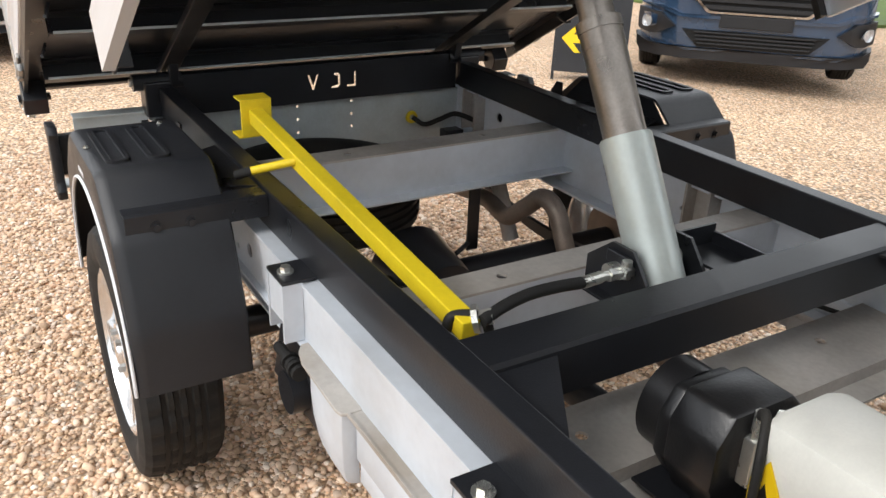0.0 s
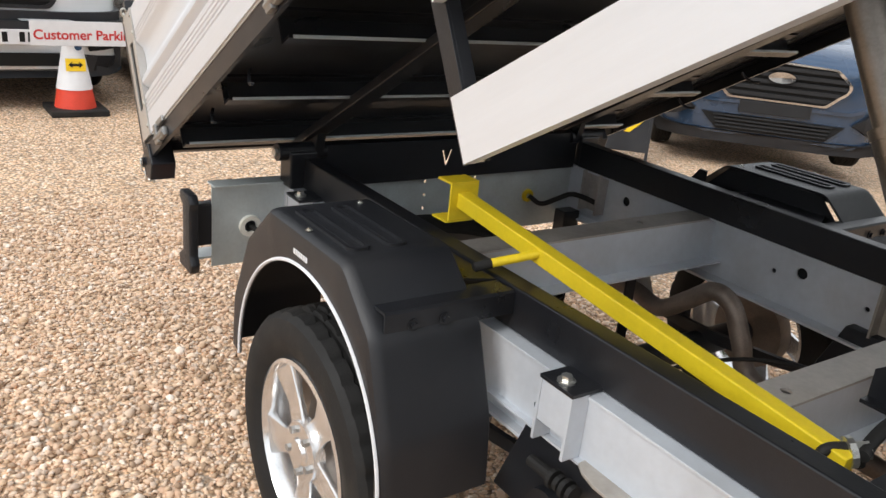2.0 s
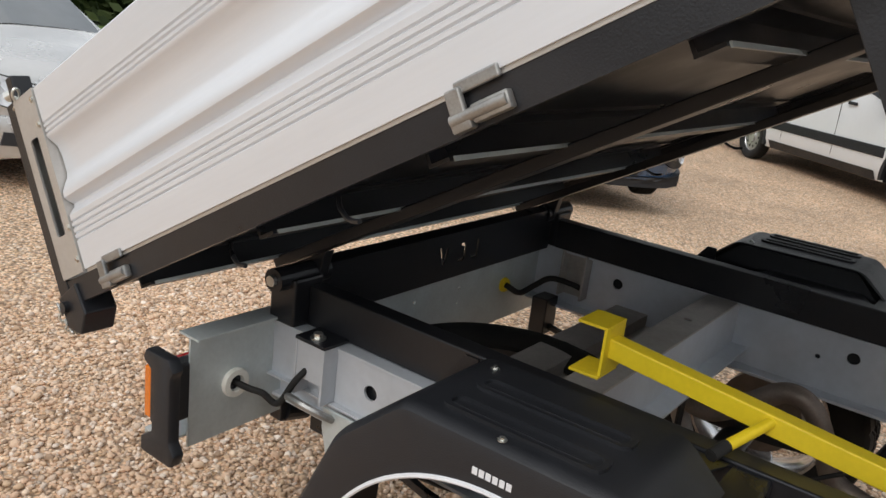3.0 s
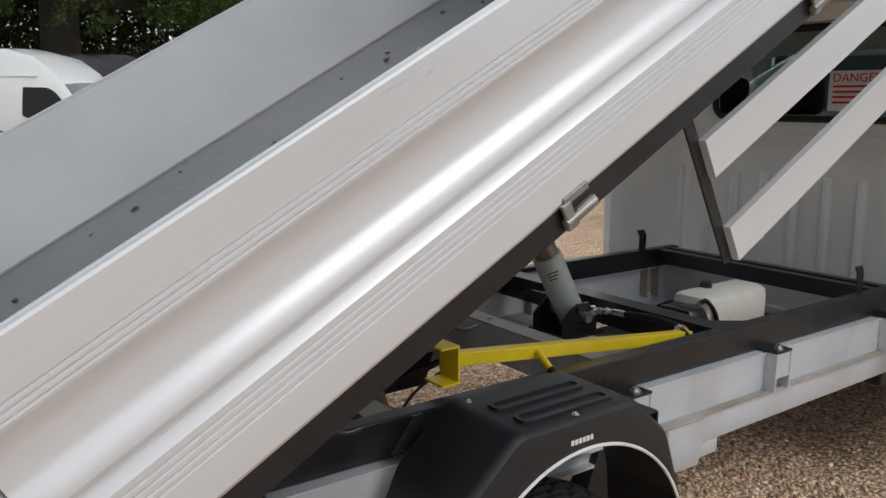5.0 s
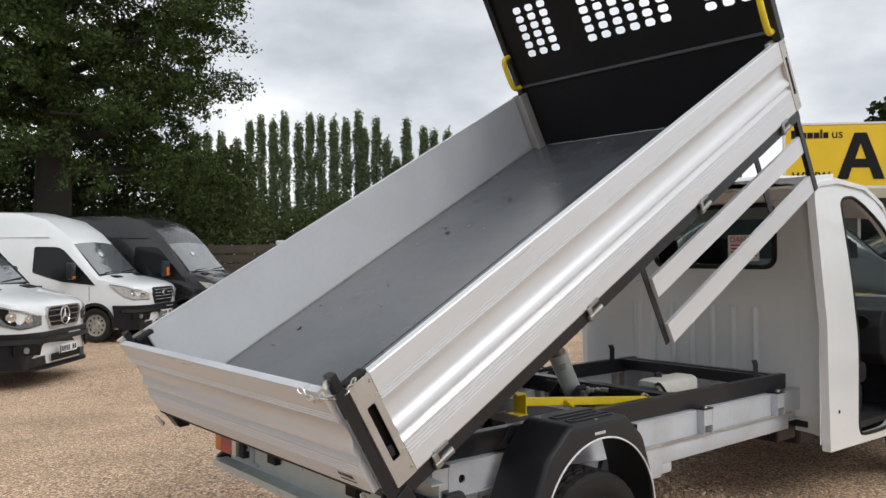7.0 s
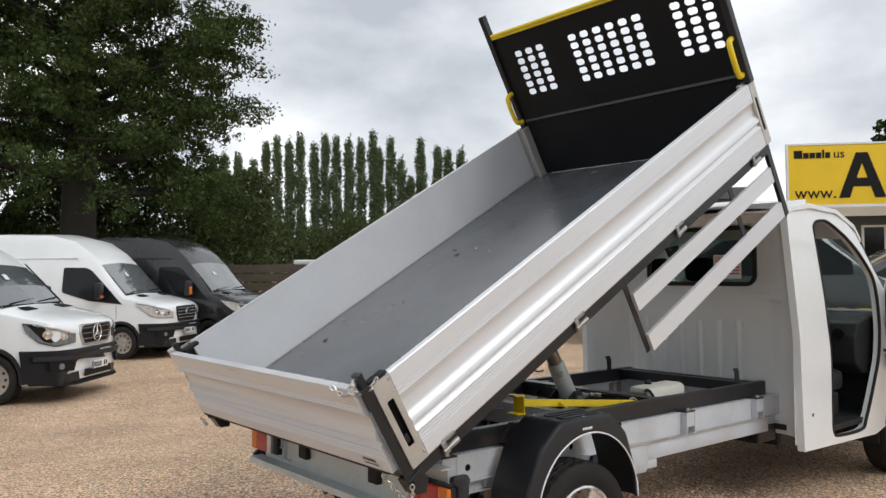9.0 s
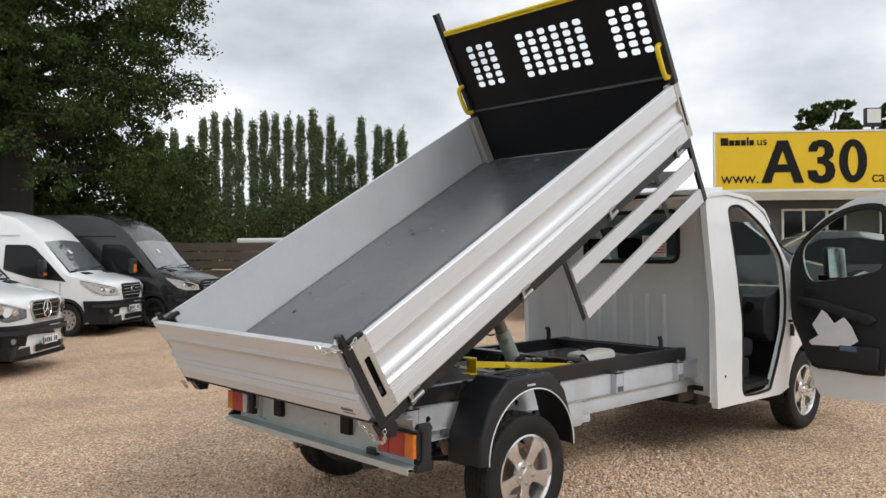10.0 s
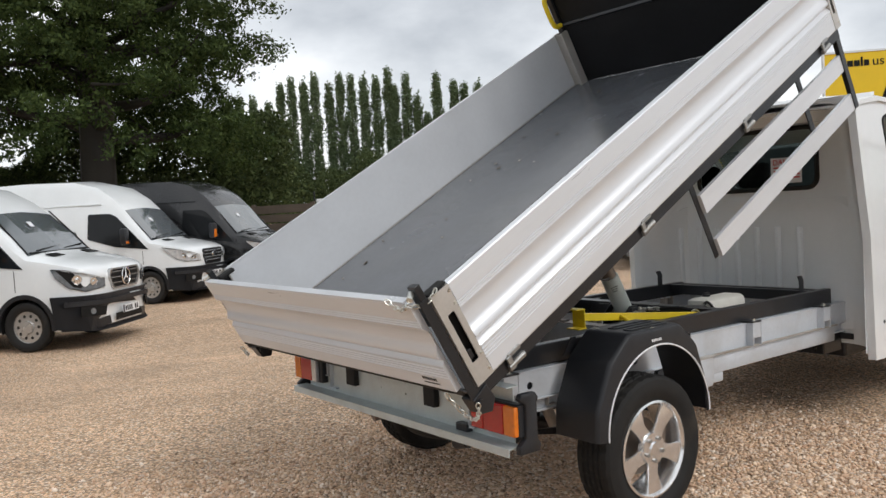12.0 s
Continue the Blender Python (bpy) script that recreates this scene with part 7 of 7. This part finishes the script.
part("lettering", moved(lettering("us", 0.27, 0.004), Matrix.Translation((0.92, 0, 3.80)) @ TXT), M_INK, hoarding)
for k, (x0, x1, h) in enumerate(((0.12, 0.29, 0.17), (0.31, 0.42, 0.12), (0.44, 0.55, 0.12), (0.57, 0.68, 0.12), (0.70, 0.74, 0.18), (0.76, 0.86, 0.12))):
    part("word_bar", box(x0, x1, -0.010, -0.002, 3.80, 3.80 + h), M_INK, hoarding)
part("lettering", moved(lettering("carsales", 0.36, 0.004), Matrix.Translation((3.46, 0, 2.94)) @ TXT), M_INK, hoarding)
office = thing("office_building", "low grey flat-roofed sales office with white-framed windows", "building", SIGN_M @ Matrix.Translation((-4.0, 1.6, 0)))
part("wall", box(0, 18.0, 0, 6.0, 0, 2.75), M_RENDERED, office)
part("roof", box(-0.2, 18.2, -0.3, 6.2, 2.75, 2.95, 0.02), M_ROOF, office)
part("fascia", box(-0.2, 18.2, -0.32, -0.302, 2.62, 2.95), M_UPVC, office)
for x0, w in ((0.6, 1.4), (2.6, 1.2), (6.05, 1.55), (8.4, 1.7), (10.8, 1.6)):
    wn_ = part("window", plate([(x0, 1.55), (x0 + w, 1.55), (x0 + w, 2.42), (x0, 2.42)], [[(x0 + 0.05, 1.60), (x0 + w * 0.32, 1.60), (x0 + w * 0.32, 2.37), (x0 + 0.05, 2.37)], [(x0 + w * 0.36, 1.60), (x0 + w * 0.68, 1.60), (x0 + w * 0.68, 2.37), (x0 + w * 0.36, 2.37)], [(x0 + w * 0.72, 1.60), (x0 + w - 0.05, 1.60), (x0 + w - 0.05, 2.37), (x0 + w * 0.72, 2.37)]], "y", -0.05, -0.004), M_UPVC, office, "white framed window")
    part("pane", box(x0 + 0.03, x0 + w - 0.03, -0.02, -0.015, 1.58, 2.40), M_DARKGLASS, wn_)
annexe = thing("office_annexe", "pale low annexe with a dark flat roof edge", "building", SIGN_M @ Matrix.Translation((-3.9, 3.2, 0)))
part("wall", box(0, 3.6, 0, 4.0, 0, 3.20), M_PALEWALL, annexe)
part("roof", box(-0.2, 3.8, -0.25, 4.2, 3.20, 3.50, 0.02), M_RENDERED, annexe, "dark grey roof edge")
flood = thing("floodlight", "square black floodlight on the roof sign", "floodlight", SIGN_M @ Matrix.Translation((3.55, 0.1, 4.12)))
part("housing", box(-0.18, 0.18, -0.06, 0.08, 0.08, 0.50, 0.02), M_PLASTIC, flood)
part("lens", box(-0.15, 0.15, -0.066, -0.061, 0.16, 0.47), M_UPVC, flood)
part("bracket", box(-0.03, 0.03, -0.02, 0.02, 0.0, 0.10), M_PLASTIC, flood)

# ---- fence ----
fence = thing("slat_fence", "weathered brown wooden fence of horizontal boards", "fence", Matrix.Translation((7.1, 18.9, -0.06)) @ Matrix.Rotation(radians(-45.7), 4, "Z"))
frnd = random.Random(3)
for k in range(-8, 9):
    part("post", box(1.8 * k - 0.06, 1.8 * k + 0.06, 0.0, 0.10, -0.30, 1.95, 0.006), M_WOOD, fence)
    for j in range(7):
        dz = frnd.uniform(-0.02, 0.02)
        part("board", box(1.8 * k + 0.0, 1.8 * k + 1.80, -0.03, -0.004, 0.10 + 0.26 * j + dz, 0.325 + 0.26 * j + dz + frnd.uniform(-0.02, 0.02), 0.003), M_WOOD, fence)
banner = lone("banner", join(box(3.0, 6.5, -0.05, -0.04, 1.05, 1.85, 0.002)), M_PURPLE, "purple and white advertising banner hung on the fence", "banner", m=fence.matrix_world.copy())
part("white_wave", prism([(3.0, 1.06), (3.0, 1.50), (3.5, 1.36), (4.3, 1.16), (5.3, 1.08), (6.5, 1.06)], "y", -0.054, -0.051), M_PAPER, banner)
part("lettering", moved(lettering("Ask us about", 0.22, 0.002), Matrix.Translation((3.85, -0.05, 1.56)) @ TXT), M_PAPER, banner)
for k in range(6):
    part("word_bar", box(3.85 + 0.34 * k, 4.1 + 0.34 * k, -0.056, -0.051, 1.36, 1.46), M_PAPER, banner)
cabin = thing("portable_cabin", "pale flat-topped cabin roof behind the fence", "cabin", fence.matrix_world @ Matrix.Translation((2.0, 2.4, 0)))
part("wall", box(-0.7, 0.7, 0, 1.6, 0, 1.9, 0.02), M_RENDERED, cabin)
part("roof", box(-0.8, 0.8, -0.1, 1.7, 1.9, 2.06, 0.05), M_UPVC, cabin)
for x0 in (-0.86, 0.82):
    part("corner_post", box(x0, x0 + 0.04, -0.1, -0.06, 0, 2.3), M_BLACK, cabin)


# ---- trees ----
def leaf_mesh(name, centres, size, seed, material, flat=0.0):
    """One mesh of many small leaf blades at the given centres."""
    g = np.random.default_rng(seed)
    n = len(centres)
    c = np.asarray(centres, dtype=np.float64)
    a = g.normal(size=(n, 3))
    a /= np.linalg.norm(a, axis=1, keepdims=True)
    t = g.normal(size=(n, 3))
    t -= a * (t * a).sum(1, keepdims=True)
    t /= np.linalg.norm(t, axis=1, keepdims=True)
    s = size * g.uniform(0.6, 1.4, (n, 1))
    v = np.stack([c - a * s, c + t * s * 0.5, c + a * s, c - t * s * 0.5], 1).reshape(-1, 3)
    me = bpy.data.meshes.new(name)
    me.vertices.add(4 * n)
    me.vertices.foreach_set("co", v.ravel())
    me.loops.add(4 * n)
    me.loops.foreach_set("vertex_index", np.arange(4 * n))
    me.polygons.add(n)
    me.polygons.foreach_set("loop_start", np.arange(0, 4 * n, 4))
    me.update(calc_edges=True)
    me.materials.append(material)
    return me


def branch(p, q, r0, r1, bend, rg):
    p, q = Vector(p), Vector(q)
    mid = (p + q) / 2 + Vector([rg.uniform(-bend, bend) for _ in range(3)])
    pts = smooth_path([p, mid, q], 4)
    b = bmesh.new()
    rings = []
    for i, c in enumerate(pts):
        r = r0 + (r1 - r0) * i / (len(pts) - 1)
        d = (pts[min(i + 1, len(pts) - 1)] - pts[max(i - 1, 0)]).normalized()
        sd = d.orthogonal().normalized()
        up = d.cross(sd)
        rings.append([b.verts.new(c + r * (math.cos(2 * math.pi * k / 7) * sd + math.sin(2 * math.pi * k / 7) * up)) for k in range(7)])
    for a, c in zip(rings, rings[1:]):
        for k in range(7):
            b.faces.new((a[k], a[(k + 1) % 7], c[(k + 1) % 7], c[k]))
    return b


def broad_tree(name, label, x, y, height, radius, seed, leaves, leaf=0.15, limbs=26, girth=0.03):
    """A trunk with a leader, spreading limbs that fork into boughs, and flat pads of leaves on the boughs."""
    rg, g = random.Random(seed), np.random.default_rng(seed)
    root = thing(name, label, "tree", Matrix.Translation((x, y, 0)))
    fork = height * 0.36
    part("trunk", branch((0, 0, -0.5), (0.15, 0.1, fork), girth * height, girth * height * 0.8, 0.1, rg), M_BARK, root, "", 60)
    part("leader", branch((0.15, 0.1, fork - 0.3), (0.3, -0.2, height * 0.86), girth * height * 0.8, 0.05, 0.4, rg), M_BARK, root, "", 60)
    pads = []
    for k in range(limbs):
        f = (k + 0.5) / limbs
        z0 = height * (0.27 + 0.55 * f)
        az = k * 2.4 + rg.uniform(-0.4, 0.4)
        reach = radius * rg.uniform(0.62, 0.86) * math.sqrt(max(0.12, 1 - ((f - 0.42) / 0.68) ** 2))
        p = Vector((0.15, 0.05, z0))
        q = Vector((math.cos(az) * reach, math.sin(az) * reach, z0 + height * (0.01 + 0.13 * f) + rg.uniform(-0.4, 0.6)))
        part("limb", branch(p, q, girth * height * (0.40 - 0.24 * f), 0.03, 0.6, rg), M_BARK, root, "", 60)
        for j in range(3):
            c = p.lerp(q, 0.5 + 0.25 * j)
            e_ = c + Vector((-math.sin(az) * rg.uniform(-1.6, 1.6), math.cos(az) * rg.uniform(-1.6, 1.6), rg.uniform(-0.3, 1.0))) * radius / 6.5
            part("bough", branch(c, e_, 0.045 * height / 14, 0.012, 0.2, rg), M_BARK, root, "", 60)
            pads.append((e_, radius * rg.uniform(0.12, 0.20)))
    # clumps over the rounded outside of the crown and a fringe below it
    zc, rz = height * 0.60, height * 0.42
    for k in range(limbs * 3):
        u_ = 1 - 2 * (k + 0.5) / (limbs * 3)
        az = k * 2.39996 + rg.uniform(-0.25, 0.25)
        if u_ < -0.45:
            continue
        rr = math.sqrt(1 - u_ * u_) * rg.uniform(0.80, 1.0)
        pads.append((Vector((math.cos(az) * rr * radius, math.sin(az) * rr * radius, zc + u_ * rz * rg.uniform(0.85, 1.0))), radius * rg.uniform(0.12, 0.27)))
    for k in range(limbs):
        az = k * 2.39996 + 1.0
        rr = radius * rg.uniform(0.70, 1.02)
        pads.append((Vector((math.cos(az) * rr, math.sin(az) * rr, height * rg.uniform(0.21, 0.42))), radius * rg.uniform(0.09, 0.17)))
    total = sum(r * r for c, r in pads)
    pts = []
    for c, r in pads:
        per = max(4, int(leaves * r * r / total))
        sub = g.normal(size=(14, 3))
        sub *= (g.uniform(0.2, 1.0, (14, 1)) ** 0.5) / np.linalg.norm(sub, axis=1, keepdims=True)
        o = sub[g.integers(0, 14, per)] + g.normal(0, 0.15, (per, 3))
        pts.append(np.array(c) + o * r * np.array([1.15, 1.15, 0.75]))
    cr = new("crown", leaf_mesh("crown", np.concatenate(pts), leaf, seed + 1, M_LEAF))
    cr.parent = root
    tagged(cr, kind="stuff")
    return root


broad_tree("oak_tree", "tall spreading oak with dark green leaves", 4.0, 23.5, 15.5, 5.3, 11, 230000, 0.066, 46, 0.040)
broad_tree("oak_tree", "tall spreading oak with dark green leaves", -5.5, 30.5, 14.0, 6.5, 12, 36000, 0.15, 22)
broad_tree("yard_tree", "small leafy tree behind the sales office", 25.0, 7.0, 6.7, 1.25, 21, 12000, 0.09, 12)
broad_tree("yard_tree", "small leafy tree behind the sales office", 26.9, 5.4, 6.5, 1.2, 22, 12000, 0.09, 12)


def poplar_mesh(seed, height):
    """Upswept sprays of leaves set close round a slender axis."""
    g = np.random.default_rng(seed)
    k, per = 300, 30
    f = g.uniform(0.10, 0.985, k)
    r = 0.038 * height * np.minimum(1, f / 0.28) ** 0.5 * (1 - f ** 7) ** 0.6 * g.uniform(0.25, 1.0, k) ** 0.5 * g.choice([0.8, 1.0, 1.0, 1.2], k)
    a = g.uniform(0, 2 * math.pi, k)
    c = np.stack([r * np.cos(a), r * np.sin(a), f * height], 1)
    t = g.uniform(-0.5, 0.5, (k, per))
    o = g.normal(0, 0.10, (k, per, 3))
    o[..., 0] += t * 0.22 * np.cos(a)[:, None]
    o[..., 1] += t * 0.22 * np.sin(a)[:, None]
    o[..., 2] += t * 1.15
    return leaf_mesh("crown", (c[:, None] + o).reshape(-1, 3), 0.115, seed, M_POPLAR)


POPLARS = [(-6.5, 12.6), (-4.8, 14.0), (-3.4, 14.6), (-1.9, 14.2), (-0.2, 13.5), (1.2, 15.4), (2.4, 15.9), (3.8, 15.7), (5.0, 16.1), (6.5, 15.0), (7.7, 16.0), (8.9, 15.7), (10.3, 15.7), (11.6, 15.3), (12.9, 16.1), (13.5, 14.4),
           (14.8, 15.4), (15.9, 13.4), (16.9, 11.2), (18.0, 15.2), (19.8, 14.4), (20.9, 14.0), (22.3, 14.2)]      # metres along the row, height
pm = [poplar_mesh(31 + k, 14.0) for k in range(5)]
tk = bpy.data.meshes.new("trunk")
tb = cyl((0, 0, -0.3), (0, 0, 12.5), 0.20, 8, 0.04)
tb.to_mesh(tk)
tb.free()
tk.materials.append(M_BARK)
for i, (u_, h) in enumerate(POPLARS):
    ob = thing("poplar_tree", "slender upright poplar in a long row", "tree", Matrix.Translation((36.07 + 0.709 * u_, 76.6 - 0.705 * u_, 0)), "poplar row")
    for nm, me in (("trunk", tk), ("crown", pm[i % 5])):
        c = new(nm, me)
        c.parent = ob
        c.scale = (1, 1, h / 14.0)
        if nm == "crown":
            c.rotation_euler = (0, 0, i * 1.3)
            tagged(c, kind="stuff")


def hedge(name, label, p, q, depth, height, n, seed, leaf, material=M_HEDGE):
    g = np.random.default_rng(seed)
    p, q = np.array(p, float), np.array(q, float)
    t = g.uniform(0, 1, n)
    d = (q - p) / np.linalg.norm(q - p)
    nrm = np.array([-d[1], d[0]])
    L = np.linalg.norm(q - p)
    top = height * (0.78 + 0.12 * np.sin(t * L * 0.55 + seed) + 0.10 * np.sin(t * L * 1.7 + 2 * seed))
    z = top * g.uniform(0, 1, n) ** 0.7
    off = g.uniform(-0.5, 0.5, n) * depth * (1.1 - 0.5 * z / height)
    xy = p + (q - p) * t[:, None] + nrm * off[:, None]
    z = z + lie(min(p[1], q[1]))
    ob = new(name, leaf_mesh(name, np.column_stack([xy, z]), leaf, seed, material))
    return tagged(ob, label, "hedge", kind="stuff")


hedge("far_woodland", "dark green woodland edge below the poplars", (10.6, 93.4), (63.8, 40.6), 8.0, 8.0, 125000, 41, 0.14)
hedge("undergrowth", "dark undergrowth below the oak trees", (-20, 36), (12, 26), 4.0, 7.0, 110000, 42, 0.10)
# the next four hedges are added to close the surroundings for reflections
hedge("far_woodland", "dense green hedge added round the yard for reflections", (-32, 4), (-20, 36), 4.0, 4.2, 18000, 43, 0.30)
hedge("far_woodland", "dense green hedge added round the yard for reflections", (-32, -30), (-32, 4), 4.0, 4.2, 14000, 44, 0.34)
hedge("far_woodland", "dense green hedge added round the yard for reflections", (-30, -32), (30, -32), 4.0, 4.2, 16000, 45, 0.36)
hedge("far_woodland", "dense green hedge added round the yard for reflections", (36, -30), (40, 22), 4.0, 4.2, 14000, 46, 0.36)
hd_a, hd_b = SIGN_M @ Vector((-4.6, 9.0, 0)), SIGN_M @ Vector((1.5, 9.0, 0))
hedge("hedge", "leafy green hedge behind the office annexe", (hd_a.x, hd_a.y), (hd_b.x, hd_b.y), 1.6, 4.9, 9000, 47, 0.10)
lone("verge", prism([(-40, 8.2), (-5.6, 9.2), (-4.6, 14), (-8, 40), (-40, 40)], "z", -0.236, -0.19), M_TURF, "mown grass verge beside the gravel", "grass", kind="structure")

# ---- loose gravel ----
def pebbles(name, x0, x1, y0, y1, n, size, seed):
    g = np.random.default_rng(seed)
    t = (1 + 5 ** 0.5) / 2
    base = np.array([(-1, t, 0), (1, t, 0), (-1, -t, 0), (1, -t, 0), (0, -1, t), (0, 1, t), (0, -1, -t), (0, 1, -t), (t, 0, -1), (t, 0, 1), (-t, 0, -1), (-t, 0, 1)], float)
    base /= np.linalg.norm(base[0])
    tri = np.array([0, 11, 5, 0, 5, 1, 0, 1, 7, 0, 7, 10, 0, 10, 11, 1, 5, 9, 5, 11, 4, 11, 10, 2, 10, 7, 6, 7, 1, 8, 3, 9, 4, 3, 4, 2, 3, 2, 6, 3, 6, 8, 3, 8, 9, 4, 9, 5, 2, 4, 11, 6, 2, 10, 8, 6, 7, 9, 8, 1]).reshape(-1, 3)
    r = size * g.lognormal(0, 0.32, n)
    sc = np.stack([g.uniform(0.8, 1.4, n), g.uniform(0.7, 1.1, n), g.uniform(0.45, 0.75, n)], 1) * r[:, None]
    v = base[None] * (1 + g.uniform(-0.22, 0.22, (n, 12, 1))) * sc[:, None]
    a, tl = g.uniform(0, 2 * np.pi, n), g.uniform(-0.5, 0.5, n)
    c_, s_ = np.cos(tl), np.sin(tl)
    x, y, z = v[..., 0] * c_[:, None] + v[..., 2] * s_[:, None], v[..., 1], -v[..., 0] * s_[:, None] + v[..., 2] * c_[:, None]
    ca, sa = np.cos(a)[:, None], np.sin(a)[:, None]
    px, py = (g.uniform(x0, x1, n) + g.normal(0, 0.3, n))[:, None], (g.uniform(y0, y1, n) + g.normal(0, 0.3, n))[:, None]
    co = np.stack([x * ca - y * sa + px, x * sa + y * ca + py, z + (r * g.uniform(0.05, 0.55, n))[:, None]], 2).reshape(-1, 3)
    idx = (tri[None] + 12 * np.arange(n)[:, None, None]).reshape(-1)
    me = bpy.data.meshes.new(name)
    me.vertices.add(len(co))
    me.vertices.foreach_set("co", co.ravel())
    me.loops.add(len(idx))
    me.loops.foreach_set("vertex_index", idx)
    me.polygons.add(len(idx) // 3)
    me.polygons.foreach_set("loop_start", np.arange(0, len(idx), 3))
    me.update(calc_edges=True)
    me.materials.append(M_PEBBLE)
    return tagged(new(name, me), "loose tan, pink and white gravel stones", "gravel", kind="stuff")


pebbles("loose_gravel", -2.9, 2.0, -2.6, 1.4, 84000, 0.0080, 7)
